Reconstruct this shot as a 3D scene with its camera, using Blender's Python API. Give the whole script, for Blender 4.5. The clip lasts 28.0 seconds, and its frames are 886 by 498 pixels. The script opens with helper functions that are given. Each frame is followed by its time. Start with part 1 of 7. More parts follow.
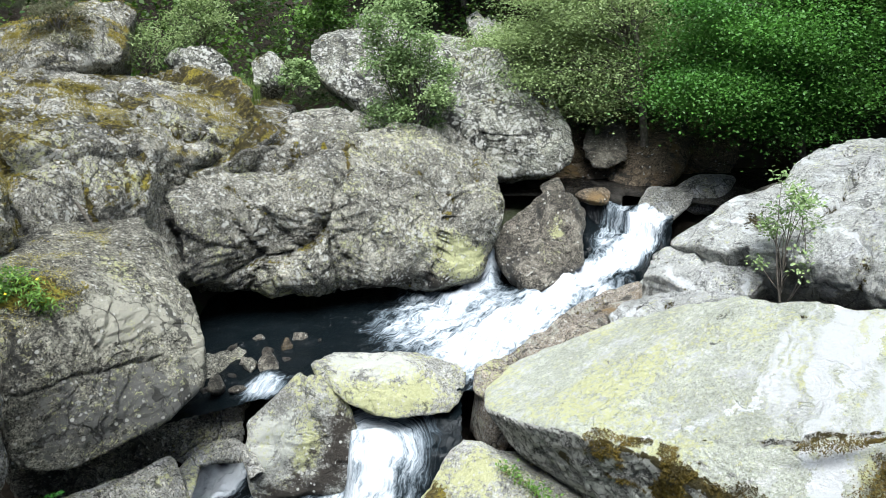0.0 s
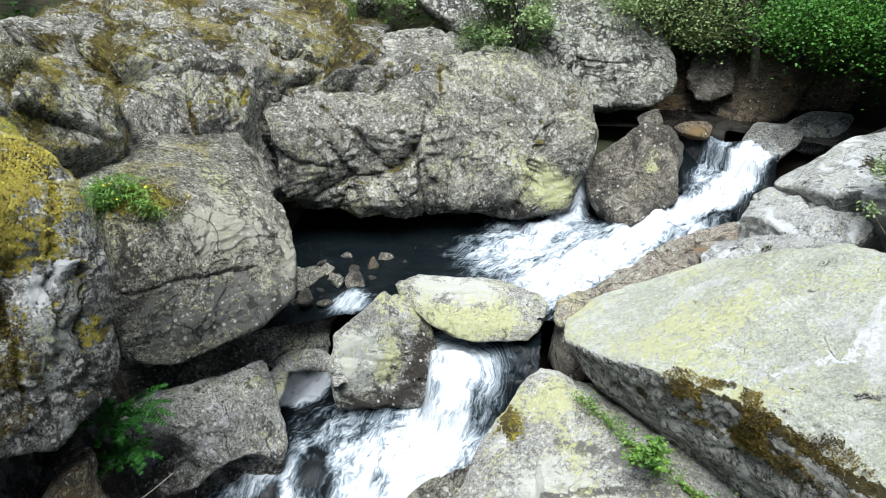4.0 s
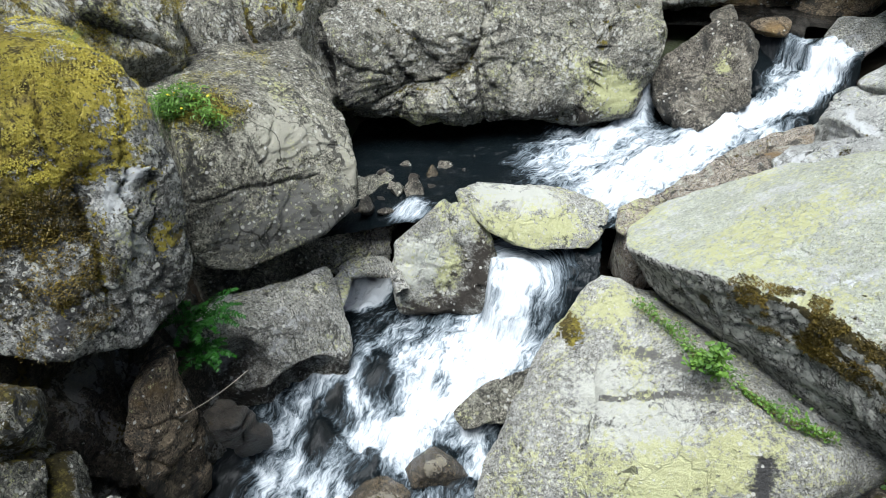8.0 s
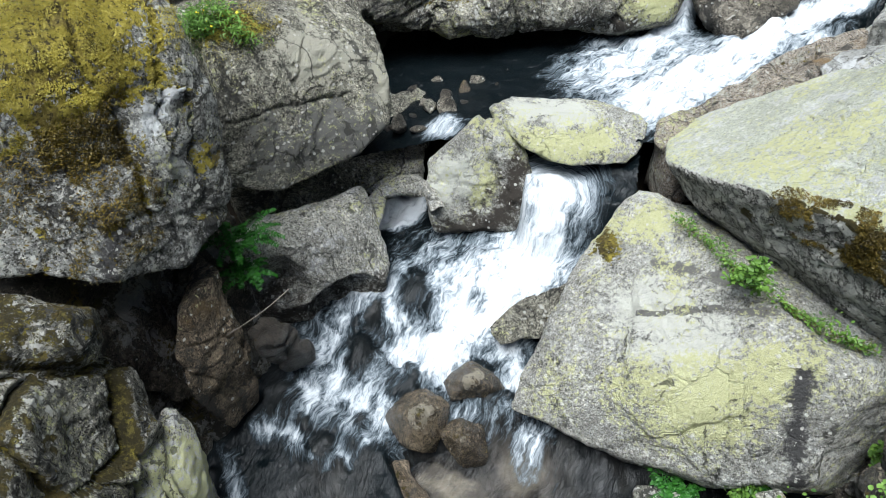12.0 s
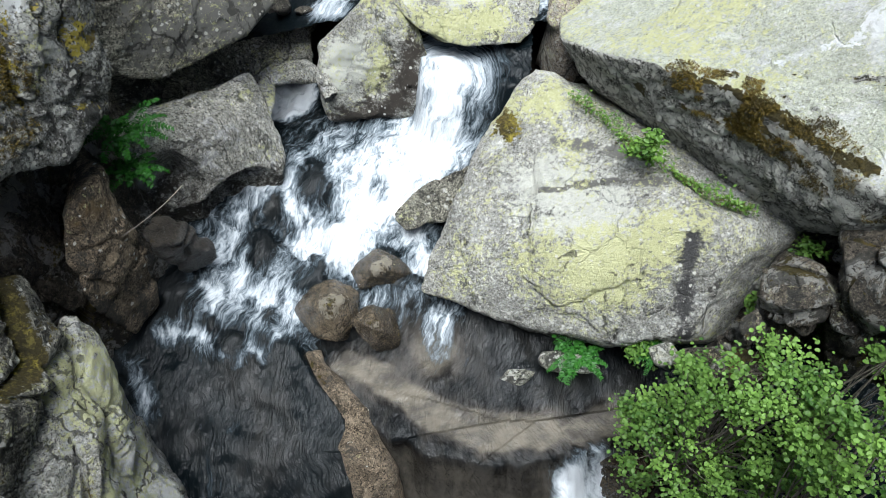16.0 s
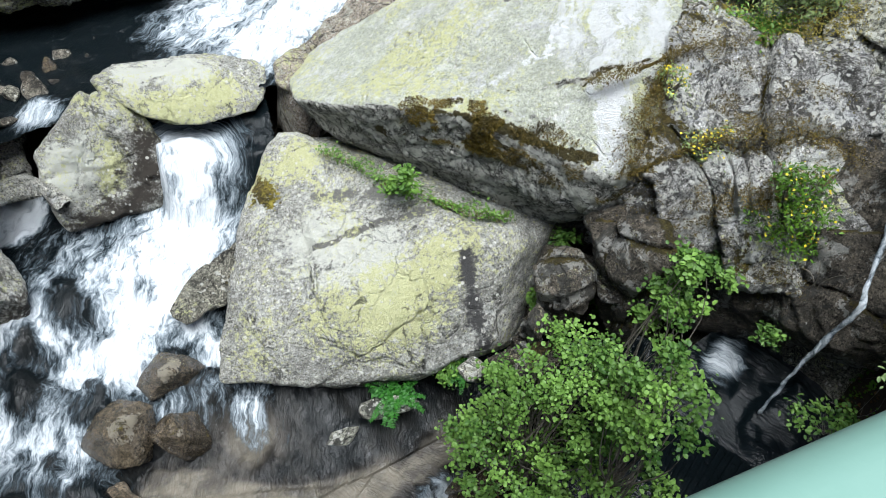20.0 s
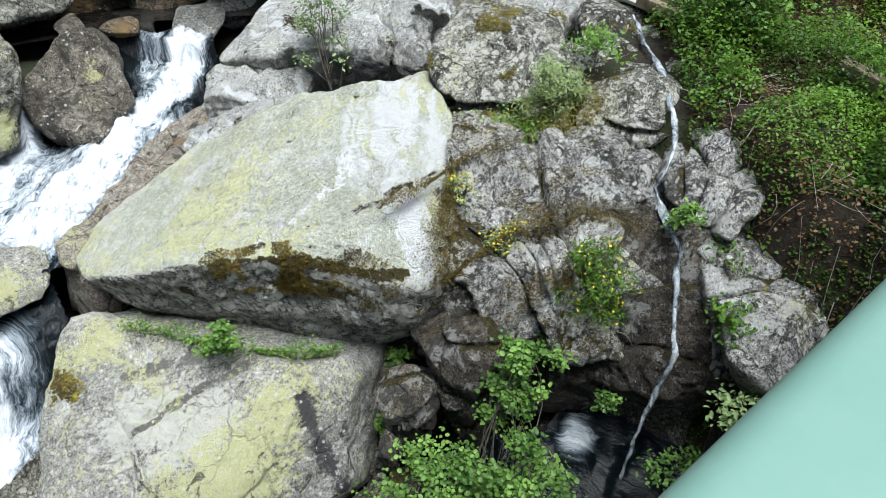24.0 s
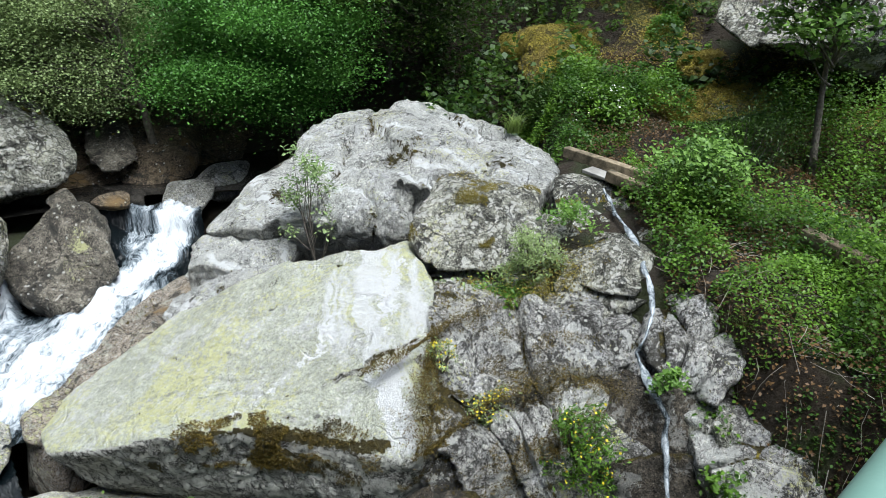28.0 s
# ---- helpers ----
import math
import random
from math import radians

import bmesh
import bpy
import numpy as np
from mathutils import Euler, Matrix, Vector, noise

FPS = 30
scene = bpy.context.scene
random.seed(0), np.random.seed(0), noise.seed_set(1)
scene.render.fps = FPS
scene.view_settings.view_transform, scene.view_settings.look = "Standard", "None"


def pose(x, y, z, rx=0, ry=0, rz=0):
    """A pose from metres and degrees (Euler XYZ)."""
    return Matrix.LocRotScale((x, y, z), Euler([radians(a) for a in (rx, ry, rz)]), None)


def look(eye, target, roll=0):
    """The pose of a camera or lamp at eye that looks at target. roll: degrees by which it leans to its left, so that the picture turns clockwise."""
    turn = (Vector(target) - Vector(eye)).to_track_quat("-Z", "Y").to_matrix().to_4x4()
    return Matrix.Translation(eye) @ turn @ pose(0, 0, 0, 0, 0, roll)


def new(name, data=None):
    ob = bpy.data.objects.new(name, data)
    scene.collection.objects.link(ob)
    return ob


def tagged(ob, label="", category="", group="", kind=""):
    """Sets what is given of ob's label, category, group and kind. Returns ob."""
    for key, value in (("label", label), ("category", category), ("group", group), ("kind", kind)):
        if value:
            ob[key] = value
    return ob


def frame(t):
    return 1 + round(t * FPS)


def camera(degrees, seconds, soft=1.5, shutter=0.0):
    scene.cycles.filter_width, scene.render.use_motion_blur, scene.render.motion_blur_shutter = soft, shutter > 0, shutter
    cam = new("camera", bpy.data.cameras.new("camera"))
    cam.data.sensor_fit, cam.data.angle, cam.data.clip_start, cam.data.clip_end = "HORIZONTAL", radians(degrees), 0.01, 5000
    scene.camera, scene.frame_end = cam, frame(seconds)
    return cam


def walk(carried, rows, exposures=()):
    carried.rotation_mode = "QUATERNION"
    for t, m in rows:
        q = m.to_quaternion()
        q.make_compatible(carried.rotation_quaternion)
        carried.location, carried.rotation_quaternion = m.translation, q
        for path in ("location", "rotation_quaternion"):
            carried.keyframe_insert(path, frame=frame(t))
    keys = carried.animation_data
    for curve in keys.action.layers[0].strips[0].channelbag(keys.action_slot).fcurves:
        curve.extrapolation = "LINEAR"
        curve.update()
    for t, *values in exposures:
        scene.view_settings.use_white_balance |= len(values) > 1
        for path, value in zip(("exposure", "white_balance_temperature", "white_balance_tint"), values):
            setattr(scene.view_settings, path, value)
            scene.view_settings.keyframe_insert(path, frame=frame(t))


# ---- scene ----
LENS, EXPOSURE = 64.77, 0.86
cam = camera(LENS, 28.0, 0.8)
# seconds, x, y, z, bearing, pitch, lean
PATH = [
    (0.0, 0.225, 0.045, 6.590, 11.05, -22.83, 2.11),
    (0.5, 0.221, 0.053, 6.593, 10.78, -23.69, 1.95),
    (1.0, 0.222, 0.051, 6.592, 10.28, -24.48, 2.02),
    (1.5, 0.221, 0.051, 6.587, 9.52, -25.29, 2.01),
    (2.0, 0.225, 0.063, 6.591, 7.88, -26.04, 2.61),
    (2.5, 0.218, 0.059, 6.588, 6.59, -26.77, 2.59),
    (4.5, 0.195, 0.051, 6.577, 1.97, -29.25, 2.84),
    (5.0, 0.195, 0.047, 6.572, 0.76, -30.19, 3.69),
    (5.5, 0.194, 0.049, 6.569, -0.34, -31.24, 4.43),
    (6.0, 0.187, 0.055, 6.563, -1.08, -32.29, 5.31),
    (6.5, 0.183, 0.039, 6.549, -1.55, -33.17, 5.53),
    (7.0, 0.179, 0.042, 6.546, -1.97, -33.90, 5.34),
    (7.5, 0.173, 0.036, 6.541, -2.49, -34.62, 5.56),
    (8.0, 0.162, 0.038, 6.532, -2.95, -35.39, 5.77),
    (8.5, 0.155, 0.028, 6.530, -3.37, -36.09, 6.05),
    (9.0, 0.164, 0.037, 6.533, -3.99, -36.82, 6.13),
    (9.5, 0.132, 0.043, 6.532, -4.69, -37.55, 5.36),
    (10.0, 0.145, 0.043, 6.524, -5.82, -38.40, 6.93),
    (10.5, 0.118, 0.041, 6.518, -6.41, -39.19, 7.61),
    (11.0, 0.090, 0.039, 6.514, -6.87, -40.01, 7.95),
    (11.5, 0.075, 0.039, 6.520, -7.04, -40.80, 8.21),
    (12.0, 0.063, 0.048, 6.529, -6.86, -41.75, 9.02),
    (12.5, 0.024, 0.045, 6.504, -5.84, -42.55, 8.38),
    (14.5, -0.201, 0.024, 6.480, -0.52, -47.12, 5.09),
    (15.0, -0.236, 0.016, 6.451, 1.26, -48.33, 4.55),
    (15.5, -0.276, 0.018, 6.438, 3.99, -49.68, 3.43),
    (16.0, -0.289, 0.003, 6.429, 6.75, -51.08, 2.31),
    (16.5, -0.300, -0.011, 6.403, 10.38, -52.15, 0.78),
    (17.0, -0.290, -0.034, 6.408, 13.16, -53.26, -0.37),
    (17.5, -0.283, -0.050, 6.420, 16.39, -53.87, -1.52),
    (18.0, -0.243, -0.030, 6.430, 20.23, -51.27, -3.24),
    (18.5, -0.236, -0.042, 6.411, 23.22, -49.67, -3.17),
    (19.0, -0.225, -0.024, 6.424, 26.07, -48.27, -2.56),
    (19.5, -0.222, -0.024, 6.415, 29.29, -46.55, -1.78),
    (20.0, -0.221, -0.013, 6.441, 32.81, -46.85, -1.86),
    (20.5, -0.223, -0.011, 6.429, 34.40, -45.45, -0.74),
    (22.5, -0.054, -0.033, 6.460, 43.29, -40.69, -0.78),
    (23.0, -0.043, -0.038, 6.460, 46.47, -40.32, -0.79),
    (23.5, -0.040, -0.040, 6.468, 49.42, -38.50, -0.97),
    (24.0, -0.035, -0.057, 6.468, 50.08, -36.83, -0.46),
    (24.5, -0.042, -0.060, 6.458, 50.77, -34.91, -0.29),
    (25.0, -0.044, -0.059, 6.457, 51.48, -32.99, -0.69),
    (25.5, -0.030, -0.073, 6.480, 51.68, -31.23, -0.72),
    (26.0, -0.041, -0.060, 6.476, 51.95, -29.73, -0.92),
    (26.5, -0.043, -0.061, 6.470, 52.00, -27.97, -1.07),
    (27.0, -0.038, -0.058, 6.472, 52.01, -25.92, -1.06),
    (27.5, -0.037, -0.043, 6.475, 51.91, -24.62, -0.71),
    (28.0, -0.048, -0.053, 6.479, 51.73, -23.24, -0.82),
]


def aim(x, y, z, bearing, pitch, lean):
    b, p = radians(bearing), radians(pitch)
    way = Vector((math.sin(b) * math.cos(p), math.cos(b) * math.cos(p), math.sin(p)))
    return look((x, y, z), Vector((x, y, z)) + way, -lean)


walk(cam, [(t, aim(*row)) for t, *row in PATH], [(t, EXPOSURE + step, 5900, 8) for t, step in ((0, 0.1), (5, 0.0), (12, -0.1), (18, -0.05), (24, -0.15), (28, -0.18))])

# ---- world and light: bright overcast day ----
world = bpy.data.worlds.new("sky")
scene.world = world
world.use_nodes = True
wn = world.node_tree.nodes
sky = wn.new("ShaderNodeTexSky")
sky.sky_type = "NISHITA"
sky.sun_disc = False
sky.sun_elevation = radians(76)
sky.sun_rotation = radians(-170)
sky.air_density, sky.dust_density, sky.ozone_density = 1.0, 4.0, 1.0
world.node_tree.links.new(sky.outputs[0], wn["Background"].inputs[0])
wn["Background"].inputs[1].default_value = 0.056
sun = new("sun", bpy.data.lights.new("sun", "SUN"))
sun.data.energy, sun.data.angle, sun.data.color = 5.2, radians(44), (1.0, 0.985, 0.95)
high, turn = radians(76), radians(-170)
sun.matrix_world = look(Vector((math.sin(turn) * math.cos(high), math.cos(turn) * math.cos(high), math.sin(high))), (0, 0, 0))


# ---- numeric helpers ----
def polar(bearing, distance, height):
    """A place by bearing (degrees from +y towards +x), level distance and height, from the spot below the bridge rail."""
    return Vector((math.sin(radians(bearing)) * distance, math.cos(radians(bearing)) * distance, height))


def hash3(i, j, k, seed):
    n = (i.astype(np.int64) * 374761393 + j.astype(np.int64) * 668265263 + k.astype(np.int64) * 1274126177 + seed * 974711) & 0x7FFFFFFF
    n = ((n ^ (n >> 13)) * 1274126177) & 0x7FFFFFFF
    return ((n ^ (n >> 16)) & 0xFFFF) / 32767.5 - 1.0


def value_noise(p, seed=0):
    i = np.floor(p)
    f = p - i
    u = f * f * (3 - 2 * f)
    i = i.astype(np.int64)
    out = 0
    for dx in (0, 1):
        for dy in (0, 1):
            for dz in (0, 1):
                w = (u[:, 0] if dx else 1 - u[:, 0]) * (u[:, 1] if dy else 1 - u[:, 1]) * (u[:, 2] if dz else 1 - u[:, 2])
                out = out + w * hash3(i[:, 0] + dx, i[:, 1] + dy, i[:, 2] + dz, seed)
    return out


def fbm(p, octaves=4, seed=0, gain=0.5):
    out, amp = 0, 1.0
    for o in range(octaves):
        out = out + amp * value_noise(p * 2.03 ** o + 17.3 * o, seed + o)
        amp *= gain
    return out


def smooth(a, b, x):
    t = np.clip((x - a) / (b - a), 0, 1)
    return t * t * (3 - 2 * t)


def mesh_from(name, verts, faces, material, smooth_shade=True):
    """A mesh from arrays: verts (n, 3), faces (m, 3) or (m, 4)."""
    me = bpy.data.meshes.new(name)
    verts, faces = np.asarray(verts, np.float32), np.asarray(faces, np.int32)
    side = faces.shape[1]
    me.vertices.add(len(verts))
    me.vertices.foreach_set("co", verts.ravel())
    me.loops.add(faces.size)
    me.loops.foreach_set("vertex_index", faces.ravel())
    me.polygons.add(len(faces))
    me.polygons.foreach_set("loop_start", np.arange(0, faces.size, side, dtype=np.int32))
    if smooth_shade:
        me.polygons.foreach_set("use_smooth", np.ones(len(faces), bool))
    me.update(calc_edges=True)
    if material:
        me.materials.append(material)
    return me


def part(name, mesh, parent, label=""):
    ob = new(name, mesh)
    ob.parent = parent
    return tagged(ob, label)


# ---- materials ----
class Nodes:
    """Short hand for node trees."""

    def __init__(self, name):
        self.mat = bpy.data.materials.new(name)
        self.mat.use_nodes = True
        self.tree = self.mat.node_tree
        self.bsdf = self.tree.nodes["Principled BSDF"]

    def add(self, kind, inputs=(), **props):
        n = self.tree.nodes.new(kind)
        if "operation" in props:
            n.operation = props["operation"]
        if "feature" in props:
            n.feature = props["feature"]
        if "data_type" in props:
            n.data_type = props["data_type"]
        if "interpolation_type" in props:
            n.interpolation_type = props["interpolation_type"]
        if "attribute_name" in props:
            n.attribute_name = props["attribute_name"]
        for k, v in dict(inputs).items():
            self.put(n.inputs[k], v)
        return n

    def put(self, socket, v):
        if isinstance(v, bpy.types.NodeSocket):
            self.tree.links.new(v, socket)
        else:
            socket.default_value = (*v, 1) if isinstance(v, tuple) and len(v) == 3 and socket.type == "RGBA" else v

    def noise(self, vec, scale, detail=4.0, rough=0.55):
        return self.add("ShaderNodeTexNoise", {"Vector": vec, "Scale": scale, "Detail": detail, "Roughness": rough}).outputs["Fac"]

    def step(self, value, lo, hi):
        return self.add("ShaderNodeMapRange", {"Value": value, "From Min": lo, "From Max": hi}, interpolation_type="SMOOTHSTEP").outputs[0]

    def math(self, op, a, b=0.0):
        return self.add("ShaderNodeMath", {0: a, 1: b}, operation=op).outputs[0]

    def mix(self, fac, a, b):
        n = self.add("ShaderNodeMix", data_type="RGBA")
        self.put(n.inputs[0], fac), self.put(n.inputs[6], a), self.put(n.inputs[7], b)
        return n.outputs[2]

    def distance_to(self, p, a, b):
        """Distance of the place p from the straight line between a and b."""
        ab = b - a
        rel = self.add("ShaderNodeVectorMath", {0: p, 1: tuple(a)}, operation="SUBTRACT").outputs[0]
        t = self.add("ShaderNodeVectorMath", {0: rel, 1: tuple(ab / max(ab.length_squared, 1e-6))}, operation="DOT_PRODUCT").outputs["Value"]
        t = self.math("MINIMUM", self.math("MAXIMUM", t, 0.0), 1.0)
        foot = self.add("ShaderNodeVectorMath", {0: tuple(ab), "Scale": t}, operation="SCALE").outputs[0]
        return self.add("ShaderNodeVectorMath", {0: rel, 1: foot}, operation="DISTANCE").outputs["Value"]

    def stretch(self, vec, scale, turn=(0, 0, 0)):
        return self.add("ShaderNodeMapping", {"Vector": vec, "Scale": scale, "Rotation": tuple(radians(a) for a in turn)}).outputs[0]


def granite(name, dark=(0.12, 0.118, 0.096), light=(0.52, 0.51, 0.41), white=0.5, yellow=0.3, moss=0.3, stain=0.3, ochre=0.0,
            runs=0.0, gloss=0.0, face=0.0, gold=0.5, crazed=0.7, layered=1.0, relief=1.0, speck=0.4, soot=0.3, contrast=1.0, patchy=0.0, marks=()):
    """Lichen-grown granite: mottled grey, dark streaks, white and yellow-green lichen, moss where faces look up.
    face: how far steep faces differ (dark, spotted, mossy along the brow); gold: how yellow the moss is;
    marks: stains, growths and painted shade with a place of their own, (kind, line of places, half-width)."""
    n = Nodes(name)
    geo = n.add("ShaderNodeNewGeometry")
    pos = geo.outputs["Position"]
    up = n.add("ShaderNodeSeparateXYZ", {0: geo.outputs["Normal"]}).outputs["Z"]
    wobble = n.add("ShaderNodeTexNoise", {"Vector": pos, "Scale": 2.3, "Detail": 5.0, "Roughness": 0.6}).outputs["Color"]
    warped = n.add("ShaderNodeVectorMath", {0: pos, 1: n.add("ShaderNodeVectorMath", {0: wobble, 1: (0.5, 0.5, 0.5)}, operation="MULTIPLY").outputs[0]},
                   operation="ADD").outputs[0]
    ragged = n.math("SUBTRACT", n.math("ADD", n.math("MULTIPLY", n.noise(pos, 4.0, 7.0, 0.7), 3.6), n.math("MULTIPLY", n.noise(pos, 21.0, 5.0, 0.75), 2.2)), 2.9)

    def marked(kind):
        out = None
        for k, line, wide in marks:
            if k == kind:
                for a, b in zip(line[:-1], line[1:]):
                    f = n.math("SUBTRACT", 1.0, n.math("DIVIDE", n.distance_to(pos, polar(*a), polar(*b)), wide))
                    out = f if out is None else n.math("MAXIMUM", out, f)
        return out

    def spread(kind, lo=0.2, hi=0.4):
        f = marked(kind)
        return None if f is None else n.step(n.math("ADD", f, ragged), lo, hi)

    def stained(col, kind, paint, lo=0.2, hi=0.4):
        f = spread(kind, lo, hi)
        return col if f is None else n.mix(f, col, paint)

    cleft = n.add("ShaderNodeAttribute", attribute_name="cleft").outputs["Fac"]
    grain = n.noise(pos, 62.0, 4.0, 0.75)
    mottle = n.noise(pos, 11.0, 8.0, 0.80)
    col = n.mix(n.step(n.noise(pos, 1.2, 6.0, 0.65), 0.34, 0.66), tuple(c * 0.6 + d * 0.4 for c, d in zip(dark, light)), light)
    col = n.mix(n.math("MULTIPLY", n.step(mottle, 0.52, 0.48), 0.55), col, dark)
    col = n.mix(n.math("MULTIPLY", n.step(n.noise(warped, 0.9, 9.0, 0.78), 0.54, 0.57), 0.42), col, tuple(c * 0.7 for c in dark))
    col = n.mix(n.math("MULTIPLY", n.step(grain, 0.54, 0.59), 0.7), col, tuple(min(c * 1.5, 0.72) for c in light))
    col = n.mix(n.step(n.noise(pos, 44.0, 3.0, 0.75), 0.54, 0.58), col, tuple(c * speck for c in dark))
    col = n.mix(n.math("MULTIPLY", n.step(n.noise(warped, 2.1, 9.0, 0.78), 0.54, 0.57), 0.55), col, tuple(min(c * 1.3, 0.74) for c in light))
    # crystals: every grain has its own tone, few are black
    cell = n.add("ShaderNodeTexVoronoi", {"Vector": pos, "Scale": 58.0, "Randomness": 1.0}).outputs["Color"]
    tone = n.add("ShaderNodeSeparateColor", {0: cell})
    shade = n.math("ADD", 0.70 - 0.30 * (contrast - 1), n.math("MULTIPLY", tone.outputs[0], 0.60 * contrast))
    coarse = n.noise(pos, 26.0, 7.0, 0.82)
    shade = n.math("MULTIPLY", shade, n.math("ADD", 0.42, n.math("MULTIPLY", n.step(coarse, 0.36, 0.66), 1.16)))
    shade = n.math("ADD", 1 - 0.75 * contrast, n.math("MULTIPLY", shade, 0.75 * contrast))
    zone = n.math("ADD", n.math("MULTIPLY", n.noise(warped, 1.3, 7.0, 0.66), 0.6), n.math("MULTIPLY", n.noise(pos, 4.6, 6.0, 0.7), 0.4))
    shade = n.math("MULTIPLY", shade, n.math("ADD", 1 - 0.26 * min(contrast, 1.0), n.math("MULTIPLY", n.step(zone, 0.44, 0.55), 0.34 * min(contrast, 1.0))))
    col = n.add("ShaderNodeVectorMath", {0: col, "Scale": shade}, operation="SCALE").outputs[0]
    pits = n.math("ADD", n.math("MULTIPLY", n.noise(pos, 8.0, 8.0, 0.8), 0.6), n.math("MULTIPLY", n.noise(warped, 1.7, 5.0, 0.6), 0.4))
    col = n.mix(n.math("MULTIPLY", n.step(pits, 0.60 - soot * 0.12, 0.615 - soot * 0.12), 0.85), col, (0.026, 0.024, 0.019))
    if ochre:
        col = n.mix(n.step(n.noise(warped, 0.9, 5.0, 0.6), 0.62 - ochre * 0.3, 0.80 - ochre * 0.3), col, (0.34, 0.22, 0.09))
    col = stained(col, "pale", tuple(min(c * 1.15, 0.7) for c in light), 0.0, 0.5)
    col = stained(col, "grey", (0.20, 0.195, 0.175), 0.05, 0.4)
    col = stained(col, "dry", (0.17, 0.15, 0.11), 0.05, 0.35)
    if patchy:
        crusts = n.math("ADD", n.math("MULTIPLY", n.noise(n.stretch(warped, (2.6, 2.6, 1.7)), 1.0, 9.0, 0.72), 0.8), n.math("MULTIPLY", n.noise(pos, 19.0, 6.0, 0.8), 0.2))
        col = n.mix(n.math("MULTIPLY", n.step(crusts, 0.525, 0.55), patchy), col, n.mix(n.noise(pos, 21.0, 6.0, 0.8), (0.50, 0.50, 0.46), (0.86, 0.86, 0.81)))
        col = n.mix(n.math("MULTIPLY", n.step(crusts, 0.435, 0.415), patchy), col, (0.055, 0.051, 0.042))
    # yellow-green crust lichen
    crust = n.math("ADD", n.math("MULTIPLY", n.noise(warped, 1.1, 5.0, 0.6), 0.35), n.math("MULTIPLY", n.noise(pos, 17.0, 8.0, 0.84), 0.65))
    thrive = marked("yellow")
    if thrive is not None:
        crust = n.math("ADD", crust, n.math("MULTIPLY", n.step(n.math("ADD", thrive, n.math("MULTIPLY", ragged, 0.25)), -0.3, 1.0), 0.10))
    col = n.mix(n.math("MULTIPLY", n.step(crust, 0.61 - yellow * 0.20, 0.635 - yellow * 0.20), 0.85), col, n.mix(n.noise(pos, 30.0, 6.0, 0.8), (0.50, 0.50, 0.20), (0.86, 0.86, 0.48)))
    if runs:
        flow = n.noise(n.stretch(warped, (3.6, 0.55, 1.0), (0, 0, -32)), 1.0, 6.0, 0.66)
        col = n.mix(n.step(flow, 0.70 - runs * 0.25, 0.78 - runs * 0.25), col, (0.82, 0.83, 0.81))
    # dark streaks that run down
    streak = n.noise(n.stretch(warped, (3.2, 3.2, 0.35)), 1.0, 7.0, 0.68)
    col = n.mix(n.math("MULTIPLY", n.step(streak, 0.66 - stain * 0.22, 0.70 - stain * 0.22), 0.8), col, (0.045, 0.044, 0.038))
    col = stained(col, "white", (0.82, 0.83, 0.81))
    wash = marked("veil")
    if wash is not None:
        split_pos = n.add("ShaderNodeSeparateXYZ", {0: warped}).outputs
        across = n.math("SUBTRACT", n.math("MULTIPLY", split_pos["X"], 0.68), n.math("MULTIPLY", split_pos["Y"], 0.73))
        runnels = n.noise(n.add("ShaderNodeCombineXYZ", {0: n.math("MULTIPLY", across, 5.0), 1: n.math("MULTIPLY", split_pos["Y"], 0.5), 2: 0.0}).outputs[0], 1.0, 3.0, 0.6)
        wash = n.math("ADD", n.math("MINIMUM", wash, 0.5), n.math("MULTIPLY", n.math("SUBTRACT", runnels, 0.5), 3.2))
        col = n.mix(n.math("MULTIPLY", n.step(wash, 0.25, 0.6), 0.9), col, (0.80, 0.81, 0.79))
    # wet: damp rock near the water, plus shade of undercut faces painted in
    col = stained(col, "wet", (0.055, 0.046, 0.036), 0.0, 0.9)
    col = stained(col, "dark", (0.07, 0.068, 0.066), 0.0, 0.7)
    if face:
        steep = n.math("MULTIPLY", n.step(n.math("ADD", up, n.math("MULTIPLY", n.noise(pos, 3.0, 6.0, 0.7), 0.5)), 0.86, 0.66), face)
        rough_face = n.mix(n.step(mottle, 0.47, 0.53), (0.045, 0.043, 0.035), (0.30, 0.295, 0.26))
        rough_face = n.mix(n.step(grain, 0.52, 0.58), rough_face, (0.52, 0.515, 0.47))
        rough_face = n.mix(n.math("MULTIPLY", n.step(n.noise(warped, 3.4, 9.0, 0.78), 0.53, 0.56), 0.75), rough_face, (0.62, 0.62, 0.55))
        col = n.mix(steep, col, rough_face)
    # white rosettes
    spots = n.add("ShaderNodeTexVoronoi", {"Vector": warped, "Scale": 11.0, "Randomness": 1.0}).outputs["Distance"]
    pick = n.noise(warped, 2.6, 6.0, 0.7)
    if face:
        pick = n.math("ADD", pick, n.math("MULTIPLY", steep, 0.30))
    rosette = n.math("SUBTRACT", n.math("ADD", n.math("MULTIPLY", pick, 1.3), n.math("MULTIPLY", n.noise(pos, 24.0, 7.0, 0.82), 1.0)), spots)
    col = n.mix(n.math("MULTIPLY", n.step(rosette, 1.22 - white * 0.52, 1.25 - white * 0.52), 0.9), col, n.mix(n.noise(pos, 17.0, 6.0, 0.8), (0.40, 0.395, 0.35), (0.95, 0.94, 0.86)))
    dots = n.add("ShaderNodeTexVoronoi", {"Vector": pos, "Scale": 15.0, "Randomness": 1.0})
    lone = n.step(n.add("ShaderNodeSeparateColor", {0: dots.outputs["Color"]}).outputs[1], 0.93 - white * 0.35, 0.95 - white * 0.35)
